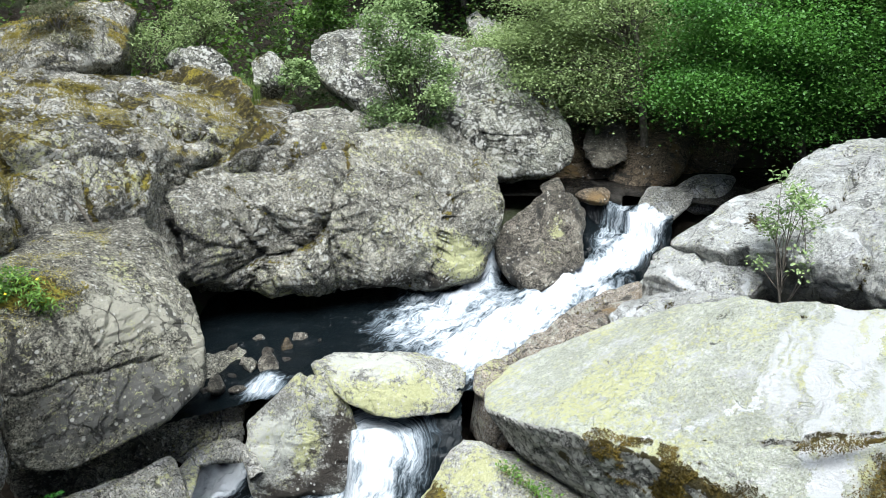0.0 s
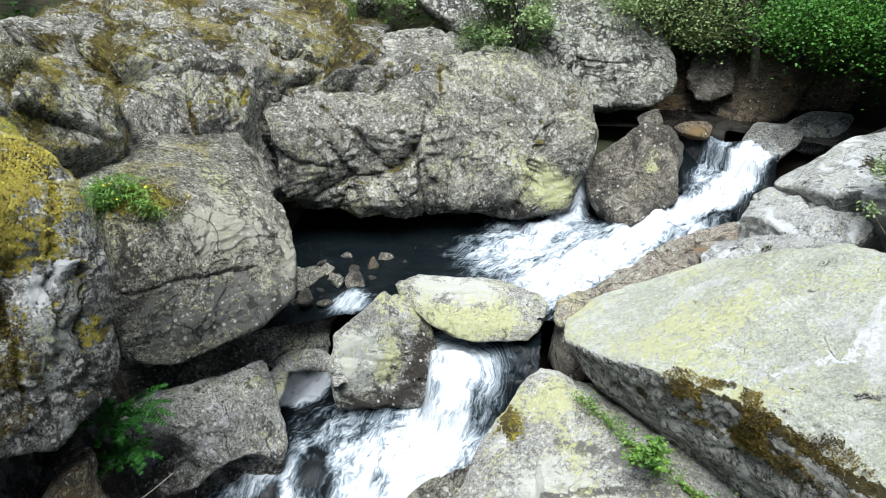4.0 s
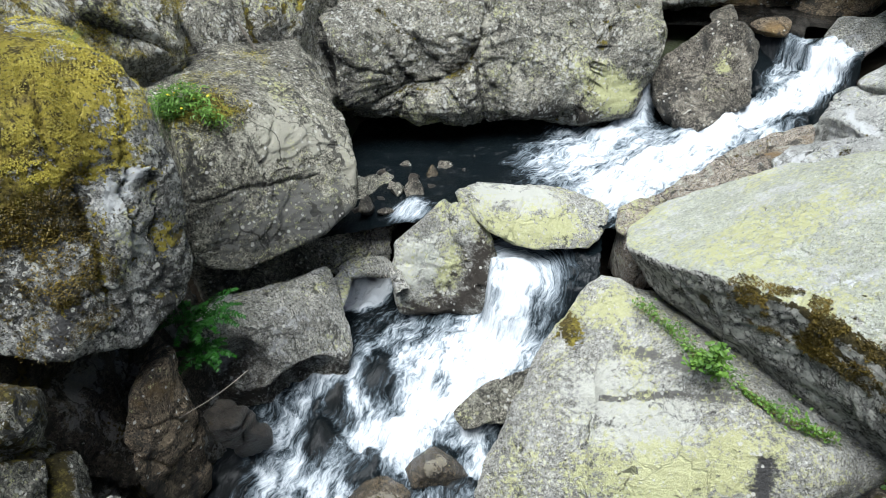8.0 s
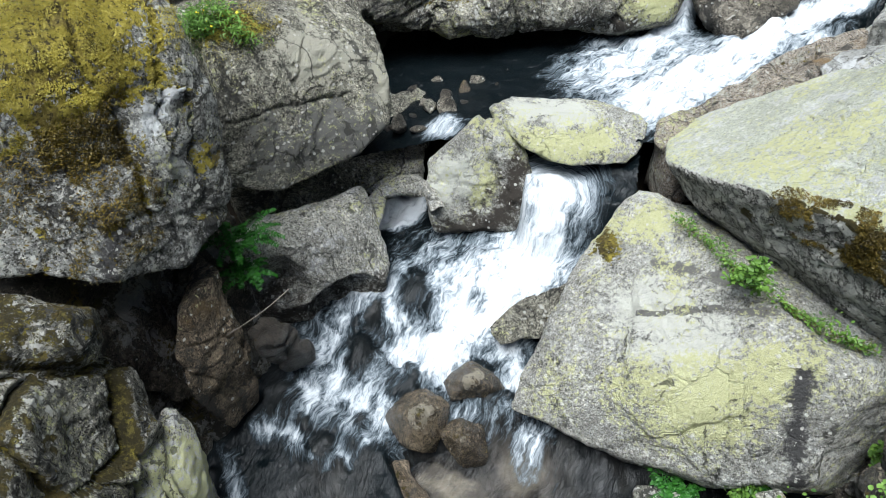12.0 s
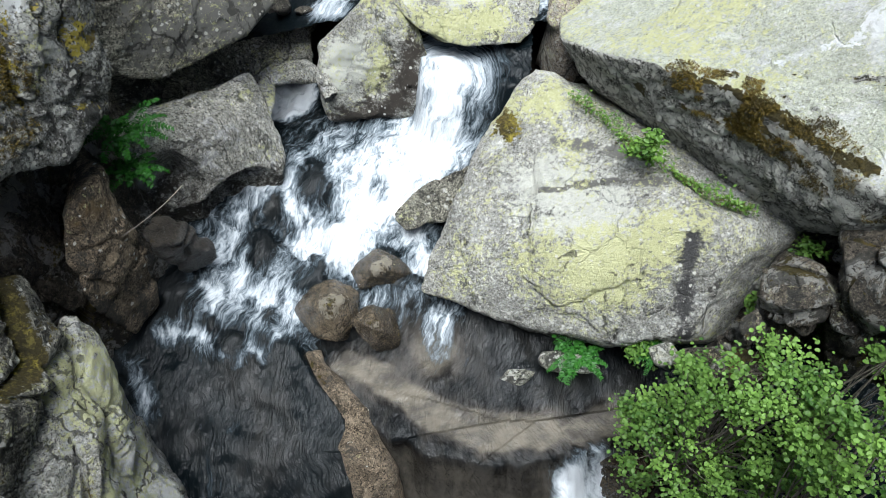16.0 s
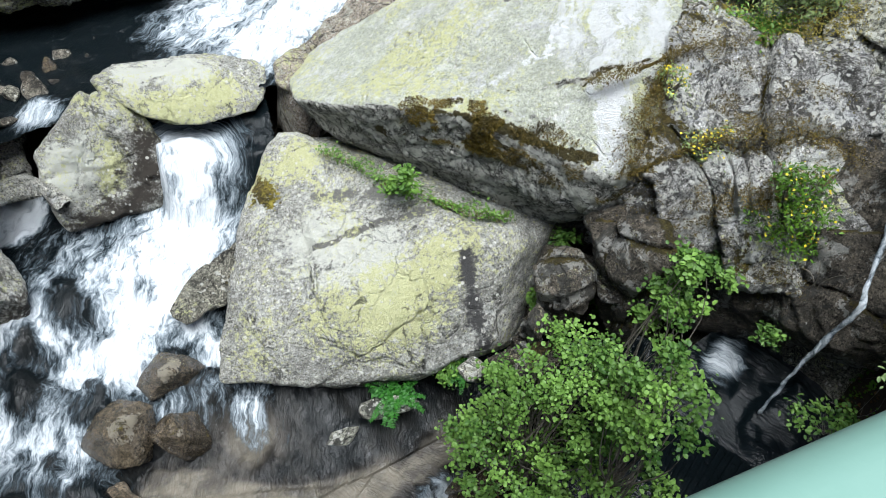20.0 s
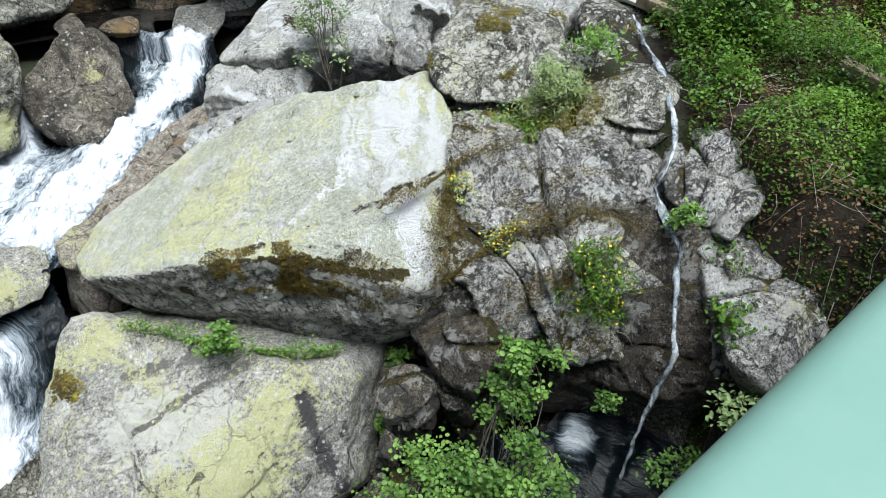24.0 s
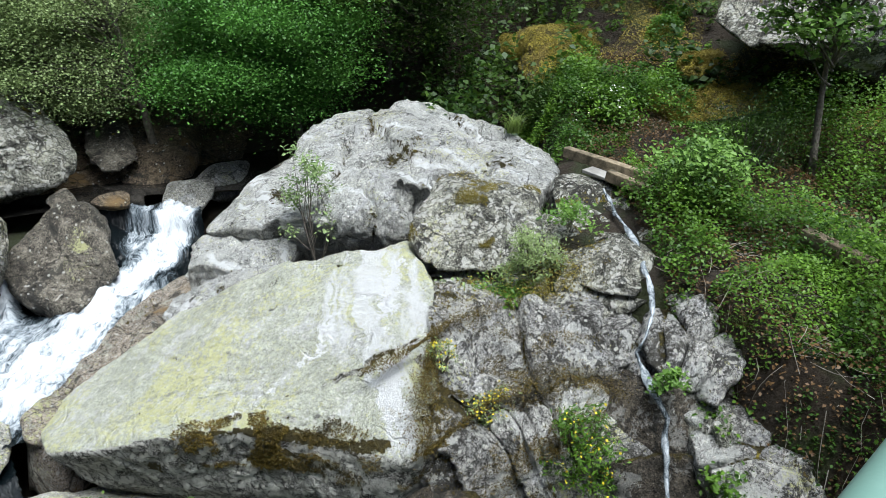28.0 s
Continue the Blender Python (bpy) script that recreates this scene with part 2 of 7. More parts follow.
    ring = n.step(n.math("ADD", dots.outputs["Distance"], n.math("MULTIPLY", n.noise(pos, 45.0, 3.0, 0.7), 0.35)), 0.50, 0.42)
    col = n.mix(n.math("MULTIPLY", n.math("MULTIPLY", lone, ring), 0.8 if white > 0.1 else 0.0), col, (0.74, 0.73, 0.66))
    # moss cushions
    clump = n.math("ADD", n.math("MULTIPLY", n.noise(warped, 1.5, 6.0, 0.68), 0.58), n.math("MULTIPLY", n.noise(pos, 13.0, 6.0, 0.78), 0.42))
    shelter = n.math("ADD", clump, n.math("MULTIPLY", up, 0.10))
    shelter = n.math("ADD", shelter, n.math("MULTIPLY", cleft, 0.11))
    grown = marked("moss")
    if grown is not None:
        shelter = n.math("ADD", shelter, n.math("MULTIPLY", n.step(n.math("ADD", grown, ragged), 0.18, 0.5), 0.34))
    if face:
        high = n.add("ShaderNodeSeparateXYZ", {0: pos}).outputs["Z"]
        brow = n.step(n.math("ADD", high, n.math("MULTIPLY", n.noise(warped, 1.3, 6.0, 0.7), 1.3)), 2.75, 3.05)
        shelter = n.math("ADD", shelter, n.math("MULTIPLY", n.math("MULTIPLY", brow, steep), 0.19))
    mossy = n.step(shelter, 0.765 - moss * 0.34, 0.785 - moss * 0.34)
    green = n.mix(n.step(n.noise(pos, 4.0, 7.0, 0.72), 0.62 - gold * 0.3, 0.76 - gold * 0.3), (0.05, 0.040, 0.010), (0.40, 0.33, 0.040))
    green = n.mix(n.math("MULTIPLY", n.step(n.noise(pos, 15.0, 6.0, 0.75), 0.50, 0.64), gold), green, (0.66, 0.55, 0.11))
    green = n.mix(n.math("MULTIPLY", n.step(n.noise(warped, 1.6, 6.0, 0.7), 0.54, 0.62), 0.7), green, (0.17, 0.125, 0.03))
    green = n.mix(n.step(n.noise(pos, 27.0, 5.0, 0.75), 0.47, 0.40), green, (0.07, 0.055, 0.012))
    hairline = n.add("ShaderNodeTexVoronoi", {"Vector": n.stretch(warped, (1.0, 1.6, 0.7), (24, 38, 15)), "Scale": 1.5, "Randomness": 1.0}, feature="DISTANCE_TO_EDGE").outputs["Distance"]
    open_part = n.step(n.noise(pos, 1.3, 4.0, 0.6), 0.42, 0.50)
    split = n.math("MULTIPLY", n.step(hairline, 0.022, 0.010), open_part)
    col = n.mix(n.math("MULTIPLY", split, crazed), col, (0.03, 0.029, 0.025))
    col = n.mix(mossy, col, green)
    n.put(n.bsdf.inputs["Base Color"], col)
    n.put(n.bsdf.inputs["Roughness"], n.math("SUBTRACT", 0.95 - gloss, n.math("MULTIPLY", grain, 0.2)))
    n.bsdf.inputs["Specular IOR Level"].default_value = 0.6 if gloss > 0.5 else 0.3
    # relief: weathered skin, pits, grain, moss pile
    strata = n.noise(n.stretch(warped, (1.2, 1.2, 9.0), (28, 22, 0)), 1.0, 6.0, 0.65)
    height = n.math("ADD", n.math("MULTIPLY", mottle, 0.13), n.math("MULTIPLY", n.noise(warped, 2.6, 10.0, 0.74), 0.20))
    height = n.math("ADD", height, n.math("SUBTRACT", n.math("MULTIPLY", strata, 0.10 * layered), n.math("MULTIPLY", split, 0.05)))
    height = n.math("ADD", height, n.math("ADD", n.math("MULTIPLY", grain, 0.030), n.math("MULTIPLY", coarse, 0.035)))
    height = n.math("ADD", height, n.math("MULTIPLY", n.math("MULTIPLY", mossy, n.noise(pos, 9.0, 7.0, 0.72)), 0.30))
    n.put(n.bsdf.inputs["Normal"], n.add("ShaderNodeBump", {"Strength": 1.0, "Distance": relief, "Height": height}).outputs[0])
    return n.mat


SLAB_MARKS = [
    ("white", [(41.8, 6.27, 3.10), (39.2, 5.95, 2.86), (35.3, 5.74, 2.66), (28.9, 5.60, 2.43)], 0.13),
    ("white", [(47.4, 7.04, 3.30), (46.1, 5.77, 3.06), (45.2, 5.50, 2.77), (49.2, 5.03, 2.35)], 0.13),
    ("white", [(46.6, 5.62, 2.80), (47.4, 5.32, 2.64), (48.9, 5.07, 2.41)], 0.12),
    ("veil", [(45.5, 7.05, 3.25), (46.2, 6.3, 3.15), (46.5, 5.75, 2.9)], 0.55), ("veil", [(46.8, 5.6, 2.8), (49.0, 5.1, 2.4)], 0.3),
    ("veil", [(43.5, 6.9, 3.2), (42.0, 6.2, 3.0)], 0.4), ("veil", [(50.0, 6.2, 3.0), (54.0, 5.9, 2.95)], 0.35),
    ("moss", [(44.4, 5.53, 2.81), (47.2, 5.57, 2.91), (49.7, 5.68, 3.01), (52.6, 5.89, 3.15)], 0.035), ("dark", [(41.7, 5.57, 2.73), (44.4, 5.53, 2.81), (47.2, 5.57, 2.91), (49.7, 5.68, 3.01), (52.6, 5.89, 3.15)], 0.04),
    ("dark", [(34.6, 6.41, 2.83), (34.9, 6.38, 2.84)], 0.04), ("dark", [(36.8, 6.20, 2.88), (37.1, 6.18, 2.89)], 0.04),
    ("dark", [(31.6, 6.21, 2.64), (31.8, 6.20, 2.64)], 0.035),
    ("moss", [(27.9, 5.63, 2.36), (32.8, 5.40, 2.40), (38.8, 5.22, 2.36), (43.5, 5.05, 2.33), (46.1, 5.05, 2.36)], 0.085),
    ("moss", [(35.0, 5.33, 2.2), (41.5, 5.08, 2.05)], 0.06), ("moss", [(23.8, 5.99, 1.85), (24.2, 5.95, 1.85)], 0.12),
    ("moss", [(41.1, 5.50, 2.73), (41.5, 5.48, 2.73)], 0.07)]
BLOCK_MARKS = [
    ("dark", [(33.5, 4.73, 1.19), (34.7, 4.48, 0.81), (36.8, 4.30, 0.22)], 0.13),
    ("grey", [(15.3, 5.14, 1.00), (22.5, 5.15, 1.24), (28.9, 5.17, 1.38)], 0.05), ("grey", [(16.9, 5.69, 1.24), (24.8, 5.45, 1.40)], 0.08),
    ("yellow", [(16.1, 4.50, 0.68), (26.1, 4.35, 0.72), (30.0, 4.77, 1.21)], 0.55), ("yellow", [(12.0, 6.2, 1.25), (15.5, 6.2, 1.35)], 0.35),
    # the pillar's wet mark also paints the shade on its front
    ("wet", [(2.0, 7.25, 1.19), (1.2, 7.08, 0.77), (-1.9, 7.07, 0.58), (-5.6, 7.08, 0.54)], 0.42), ("wet", [(3.0, 4.9, 0.0), (5.5, 4.45, -0.35), (13.5, 4.2, -0.35), (22.7, 4.1, -0.3)], 0.30),
    ("wet", [(4.8, 7.4, 1.2), (10.9, 7.44, 1.2)], 0.2),
    ("pale", [(16.4, 5.19, 1.06), (22.1, 4.77, 1.05)], 0.5), ("moss", [(10.9, 6.16, 1.15), (11.4, 5.88, 1.15)], 0.17),
    ]
BLOCK_MARKS += [
    ("yellow", [(-0.5, 7.43, 1.79), (3.2, 7.30, 1.58), (10.3, 7.47, 1.55)], 0.34), ("pale", [(3.4, 7.69, 1.93), (8.1, 7.70, 1.82)], 0.3),
    ("yellow", [(-0.6, 7.39, 1.73), (-0.7, 7.20, 1.16), (-1.7, 7.14, 0.95)], 0.2), ("pale", [(-4.0, 7.22, 1.38), (-5.6, 7.19, 1.16)], 0.35)]
CLIFF_MARKS = [
    ("moss", [(-31.7, 6.32, 4.91), (-31.1, 5.86, 4.75), (-34.0, 5.53, 4.51)], 0.65), ("moss", [(-28.9, 5.95, 4.80), (-26.5, 6.01, 4.67)], 0.32),
    ("moss", [(-30.1, 5.61, 4.58), (-29.0, 5.50, 4.45), (-30.2, 5.42, 4.38)], 0.35), ("moss", [(-35.3, 5.29, 4.29), (-36.0, 5.15, 4.1)], 0.25),
    ("dark", [(-36.3, 5.1, 3.9), (-35.4, 5.1, 3.65), (-35.3, 5.1, 3.26), (-37.0, 5.05, 3.1)], 0.16), ("moss", [(-26.8, 5.6, 4.25), (-27.6, 5.6, 4.07)], 0.10),
    ("white", [(-26.9, 5.5, 3.99), (-28.9, 5.45, 3.88)], 0.16), ("white", [(-34.6, 5.2, 4.06), (-33.6, 5.25, 3.8)], 0.10),
    # the last dark mark paints the shade inside the notch
    ("white", [(-26.1, 5.60, 4.28), (-27.3, 5.46, 3.92), (-28.8, 5.35, 3.98)], 0.10), ("dark", [(-31.3, 5.38, 4.29), (-31.3, 5.35, 4.02), (-31.0, 5.27, 3.79)], 0.10)]
GREY_MARKS = [
    # dark mark: shade of the gap at the boulder's left end, as colour
    ("yellow", [(11.6, 10.27, 2.25), (14.0, 10.31, 2.11), (11.1, 10.27, 2.43)], 0.45), ("dark", [(-9.5, 10.12, 3.04), (-8.8, 10.1, 2.4)], 0.35),
    # boulder foot: waterline and overhang shade in one dark colour
    ("wet", [(-9.0, 10.4, 1.7), (0.9, 10.4, 1.62), (5.9, 9.99, 1.75), (11.2, 10.09, 1.8)], 0.33),
    ("yellow", [(-4.0, 10.2, 1.9), (4.0, 10.2, 1.95)], 0.3)]
ROCK = {
    "grey": granite("granite_grey", dark=(0.16, 0.15, 0.118), light=(0.56, 0.53, 0.43), white=0.6, yellow=0.3, moss=0.24, stain=0.3, soot=0.3, marks=GREY_MARKS),
    "mossy": granite("granite_mossy", dark=(0.16, 0.15, 0.118), light=(0.56, 0.53, 0.43), white=0.7, yellow=0.26, moss=0.40, stain=0.3, soot=0.35, gold=0.4),
    "spotted": granite("granite_spotted", soot=0.5, white=0.84, yellow=0.12, moss=0.30, stain=0.5),
    "spotmoss": granite("granite_spotted_mossy", patchy=0.75, dark=(0.27, 0.26, 0.235), light=(0.74, 0.72, 0.66), white=0.6, yellow=0.22, moss=0.31, stain=0.12, soot=0.62, gold=0.25, contrast=1.1),
    # wet gully rock; on the recess rock this dark colour replaces shade
    "wet_shaded": granite("granite_wet_shaded", dark=(0.035, 0.029, 0.02), light=(0.17, 0.145, 0.11), patchy=0.35, white=0.1, yellow=0.05, moss=0.36, stain=0.35, soot=0.5, gold=0.12, gloss=0.15),
    "wet": granite("granite_wet", soot=0.0, dark=(0.05, 0.043, 0.032), light=(0.36, 0.325, 0.26), white=0.25, yellow=0.0, moss=0.15, stain=0.5, gloss=0.35,
                   marks=[("yellow", [(22.2, 11.01, 2.60), (22.2, 10.83, 2.36)], 0.16)]),
    # the scoured rock's wet mark includes painted shade of its undercut
    "pale": granite("granite_pale", marks=[("yellow", [(-38.6, 4.47, 1.14), (-43.9, 4.02, 0.58)], 1.0), ("pale", [(-40.5, 4.3, 0.9), (-45.0, 4.0, 0.3)], 0.8), ("wet", [(-25.3, 6.3, 0.75), (-22.4, 6.2, 0.4), (-15.0, 6.2, 0.3)], 0.55), ("yellow", [(-14.0, 6.4, 0.95), (-12.6, 6.4, 0.85)], 0.22)], dark=(0.29, 0.28, 0.235), light=(0.70, 0.68, 0.585), white=0.3, yellow=0.2, moss=0.12, stain=0.15, soot=0.05),
    "brown": granite("granite_brown", dark=(0.075, 0.056, 0.037), light=(0.34, 0.265, 0.175), white=0.15, yellow=0.15, moss=0.3, stain=0.5, ochre=0.3, gold=0.1),
    "brownwet": granite("granite_brown_wet", marks=[("dry", [(-12.9, 4.72, 0.0), (-11.0, 4.7, 0.02)], 0.14), ("dry", [(-5.5, 4.98, 0.1), (-4.5, 5.05, 0.08)], 0.10), ("dry", [(-7.2, 4.33, 0.0), (-7.0, 4.3, -0.05)], 0.07)], soot=0.0, contrast=0.8, dark=(0.022, 0.017, 0.010), light=(0.085, 0.066, 0.04), speck=0.8, relief=0.25, crazed=0.0, white=0.0, yellow=0.0, moss=0.30, stain=0.1, ochre=0.0, gloss=0.8, gold=0.25),
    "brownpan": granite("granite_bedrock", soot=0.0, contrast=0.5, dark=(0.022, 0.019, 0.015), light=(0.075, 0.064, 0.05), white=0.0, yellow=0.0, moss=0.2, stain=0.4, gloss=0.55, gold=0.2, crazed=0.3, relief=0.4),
    "spur": granite("granite_spur", soot=0.1, contrast=0.9, dark=(0.055, 0.042, 0.027), light=(0.30, 0.24, 0.17), white=0.1, yellow=0.0, moss=0.2, stain=0.35, gloss=0.45, gold=0.15, crazed=0.3, relief=0.5),
    "dark": granite("granite_dark", dark=(0.12, 0.112, 0.086), light=(0.47, 0.45, 0.36), white=0.34, yellow=0.22, moss=0.18, stain=0.4, contrast=1.3,
                    # grey mark: darker lower half of the square boulder, shade put into colour
                    marks=[("moss", [(-21.7, 7.15, 3.75), (-19.4, 7.23, 3.75)], 0.22), ("grey", [(-20, 6.9, 2.6), (-12, 7.0, 2.2)], 0.45), ("pale", [(-11.4, 7.0, 3.3), (-14.5, 7.05, 3.4)], 0.5), ("pale", [(-9.3, 7.3, 2.95), (-9.0, 7.2, 2.6)], 0.2), ("moss", [(-19.0, 7.1, 3.73), (-16.6, 7.2, 3.68)], 0.12)]),
    "mossdark": granite("granite_cliff", patchy=0.55, dark=(0.13, 0.128, 0.11), light=(0.60, 0.595, 0.53), white=0.6, yellow=0.14, moss=0.42, soot=0.4, stain=0.55, gold=0.78, marks=CLIFF_MARKS),
    "bankmoss": granite("granite_bank", dark=(0.07, 0.067, 0.056), light=(0.47, 0.455, 0.375), white=0.6, yellow=0.25, moss=0.54, stain=0.5, gold=0.22),
    "mosscap": granite("granite_moss_cap", white=0.4, yellow=0.2, moss=0.85, stain=0.4, gold=0.7),
    "lichen": granite("granite_lichen", soot=0.05, contrast=0.8, dark=(0.30, 0.29, 0.25), light=(0.62, 0.61, 0.53), speck=0.6, white=0.3, yellow=0.36, moss=0.06, stain=0.2, crazed=0.2, layered=0.3, relief=0.8, marks=BLOCK_MARKS),
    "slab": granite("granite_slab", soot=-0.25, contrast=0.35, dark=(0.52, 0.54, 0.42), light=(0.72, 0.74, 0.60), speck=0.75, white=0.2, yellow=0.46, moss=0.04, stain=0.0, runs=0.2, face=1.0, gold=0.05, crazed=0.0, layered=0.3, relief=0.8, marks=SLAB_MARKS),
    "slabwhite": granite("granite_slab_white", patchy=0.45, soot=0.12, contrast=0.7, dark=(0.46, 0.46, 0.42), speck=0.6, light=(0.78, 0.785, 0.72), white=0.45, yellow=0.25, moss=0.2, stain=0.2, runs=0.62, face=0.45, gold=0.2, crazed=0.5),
    "ochre": granite("granite_ochre", soot=0.1, contrast=0.7, dark=(0.28, 0.23, 0.17), light=(0.68, 0.59, 0.47), white=0.15, yellow=0.25, moss=0.12, stain=0.25, ochre=0.22),
}


def soil_material():
    n = Nodes("soil")
    pos = n.add("ShaderNodeNewGeometry").outputs["Position"]
    col = n.mix(n.noise(pos, 2.5, 6.0), (0.016, 0.011, 0.006), (0.062, 0.042, 0.020))
    col = n.mix(n.step(n.noise(pos, 0.9, 5.0), 0.47, 0.57), col, (0.04, 0.05, 0.012))
    n.put(n.bsdf.inputs["Base Color"], col)
    n.bsdf.inputs["Roughness"].default_value = 1.0
    n.put(n.bsdf.inputs["Normal"], n.add("ShaderNodeBump", {"Strength": 1.0, "Distance": 0.5, "Height": n.noise(pos, 6.0, 8.0, 0.7)}).outputs[0])
    return n.mat


def leaf_material(name, dark, light):
    n = Nodes(name)
    geo = n.add("ShaderNodeNewGeometry")
    tone = n.add("ShaderNodeAttribute", attribute_name="tone").outputs["Fac"]
    fac = n.math("ADD", n.math("MULTIPLY", geo.outputs["Random Per Island"], 0.35), n.math("MULTIPLY", tone, 0.65))
    col = n.mix(fac, dark, light)
    n.put(n.bsdf.inputs["Base Color"], col)
    n.bsdf.inputs["Roughness"].default_value = 0.5
    n.bsdf.inputs["Specular IOR Level"].default_value = 0.3
    thin = n.add("ShaderNodeBsdfTranslucent", {"Color": col})
    both = n.add("ShaderNodeMixShader", {0: 0.35, 1: n.bsdf.outputs[0], 2: thin.outputs[0]})
    n.tree.links.new(both.outputs[0], n.tree.nodes["Material Output"].inputs[0])
    return n.mat


def plain_material(name, dark, light, scale=12.0, rough=0.8, bump=0.3):
    n = Nodes(name)
    pos = n.add("ShaderNodeNewGeometry").outputs["Position"]
    f = n.noise(pos, scale, 6.0, 0.65)
    n.put(n.bsdf.inputs["Base Color"], n.mix(n.step(f, 0.3, 0.7), dark, light))
    n.bsdf.inputs["Roughness"].default_value = rough
    n.put(n.bsdf.inputs["Normal"], n.add("ShaderNodeBump", {"Strength": bump, "Distance": 0.05, "Height": n.noise(pos, scale * 4, 5.0)}).outputs[0])
    return n.mat


def water_material():
    """Dark clear water; the mesh attribute foam (0 to 1) says how much air is beaten into it, shallow how near the bed lies."""
    n = Nodes("stream_water")
    pos = n.add("ShaderNodeNewGeometry").outputs["Position"]
    foam = n.add("ShaderNodeAttribute", attribute_name="foam").outputs["Fac"]
    shallow = n.add("ShaderNodeAttribute", attribute_name="shallow").outputs["Fac"]
    flow = n.add("ShaderNodeAttribute", attribute_name="flow").outputs["Vector"]
    wob = n.add("ShaderNodeTexNoise", {"Vector": pos, "Scale": 3.4, "Detail": 6.0}).outputs["Color"]
    vec = n.add("ShaderNodeVectorMath", {0: flow, 1: n.add("ShaderNodeVectorMath", {0: wob, 1: (0.24, 0.24, 0.24)}, operation="MULTIPLY").outputs[0]}, operation="ADD").outputs[0]
    broad = n.noise(n.stretch(vec, (2.6, 6.0, 1.0)), 1.0, 8.0, 0.72)
    fine = n.noise(n.stretch(vec, (9.0, 26.0, 1.0)), 1.0, 7.0, 0.75)
    lace = n.math("ADD", n.math("MULTIPLY", n.math("SUBTRACT", n.math("ADD", n.math("MULTIPLY", broad, 0.55), n.math("MULTIPLY", fine, 0.45)), 0.5), 3.0), 0.5)
    air = n.math("SUBTRACT", n.math("ADD", lace, n.math("MULTIPLY", foam, 1.0)), 1.0)
    mask = n.step(air, -0.10, 0.48)
    silt = n.mix(n.step(n.noise(n.stretch(pos, (2.2, 3.6, 1.0)), 1.0, 7.0, 0.7), 0.35, 0.65), (0.045, 0.041, 0.034), (0.125, 0.111, 0.086))
    bed = n.mix(n.step(n.noise(n.stretch(pos, (2.6, 1.3, 1.0), (0, 0, 25)), 1.0, 9.0, 0.72), 0.40, 0.62), (0.006, 0.0055, 0.005), (0.045, 0.041, 0.035))
    col = n.mix(n.step(shallow, 0.0, 0.55), (0.003, 0.005, 0.006), bed)
    col = n.mix(n.step(shallow, 0.5, 0.95), col, silt)
    col = n.mix(mask, col, n.mix(n.step(air, 0.05, 0.85), (0.16, 0.20, 0.23), (0.70, 0.73, 0.75)))
    n.put(n.bsdf.inputs["Base Color"], col)
    n.put(n.bsdf.inputs["Roughness"], n.math("ADD", 0.09, n.math("MULTIPLY", mask, 0.5)))
    n.bsdf.inputs["IOR"].default_value = 1.33
    n.bsdf.inputs["Specular IOR Level"].default_value = 0.3
    height = n.math("ADD", n.math("ADD", n.math("MULTIPLY", n.noise(n.stretch(vec, (5.0, 34.0, 1.0)), 1.0, 5.0, 0.6), 0.34), n.math("MULTIPLY", n.noise(n.stretch(vec, (3.0, 9.0, 1.0)), 1.0, 5.0, 0.6), 0.6)), n.math("MULTIPLY", mask, n.math("MULTIPLY", lace, 0.4)))
    n.put(n.bsdf.inputs["Normal"], n.add("ShaderNodeBump", {"Strength": 0.75, "Distance": 0.09, "Height": height}).outputs[0])
    return n.mat


SOIL = soil_material()
WATER = water_material()
BARK = plain_material("bark", (0.05, 0.04, 0.03), (0.17, 0.15, 0.12), 18.0)
TWIG = plain_material("dead_twig", (0.12, 0.10, 0.08), (0.30, 0.27, 0.22), 25.0)
CONCRETE = plain_material("mossy_concrete", (0.05, 0.042, 0.022), (0.27, 0.215, 0.14), 7.0, 0.95)
PAINT = plain_material("green_rail_paint", (0.115, 0.215, 0.175), (0.135, 0.235, 0.195), 3.0, 0.6, 0.04)
DECK = plain_material("bridge_concrete", (0.22, 0.21, 0.19), (0.34, 0.33, 0.30), 5.0, 0.9)
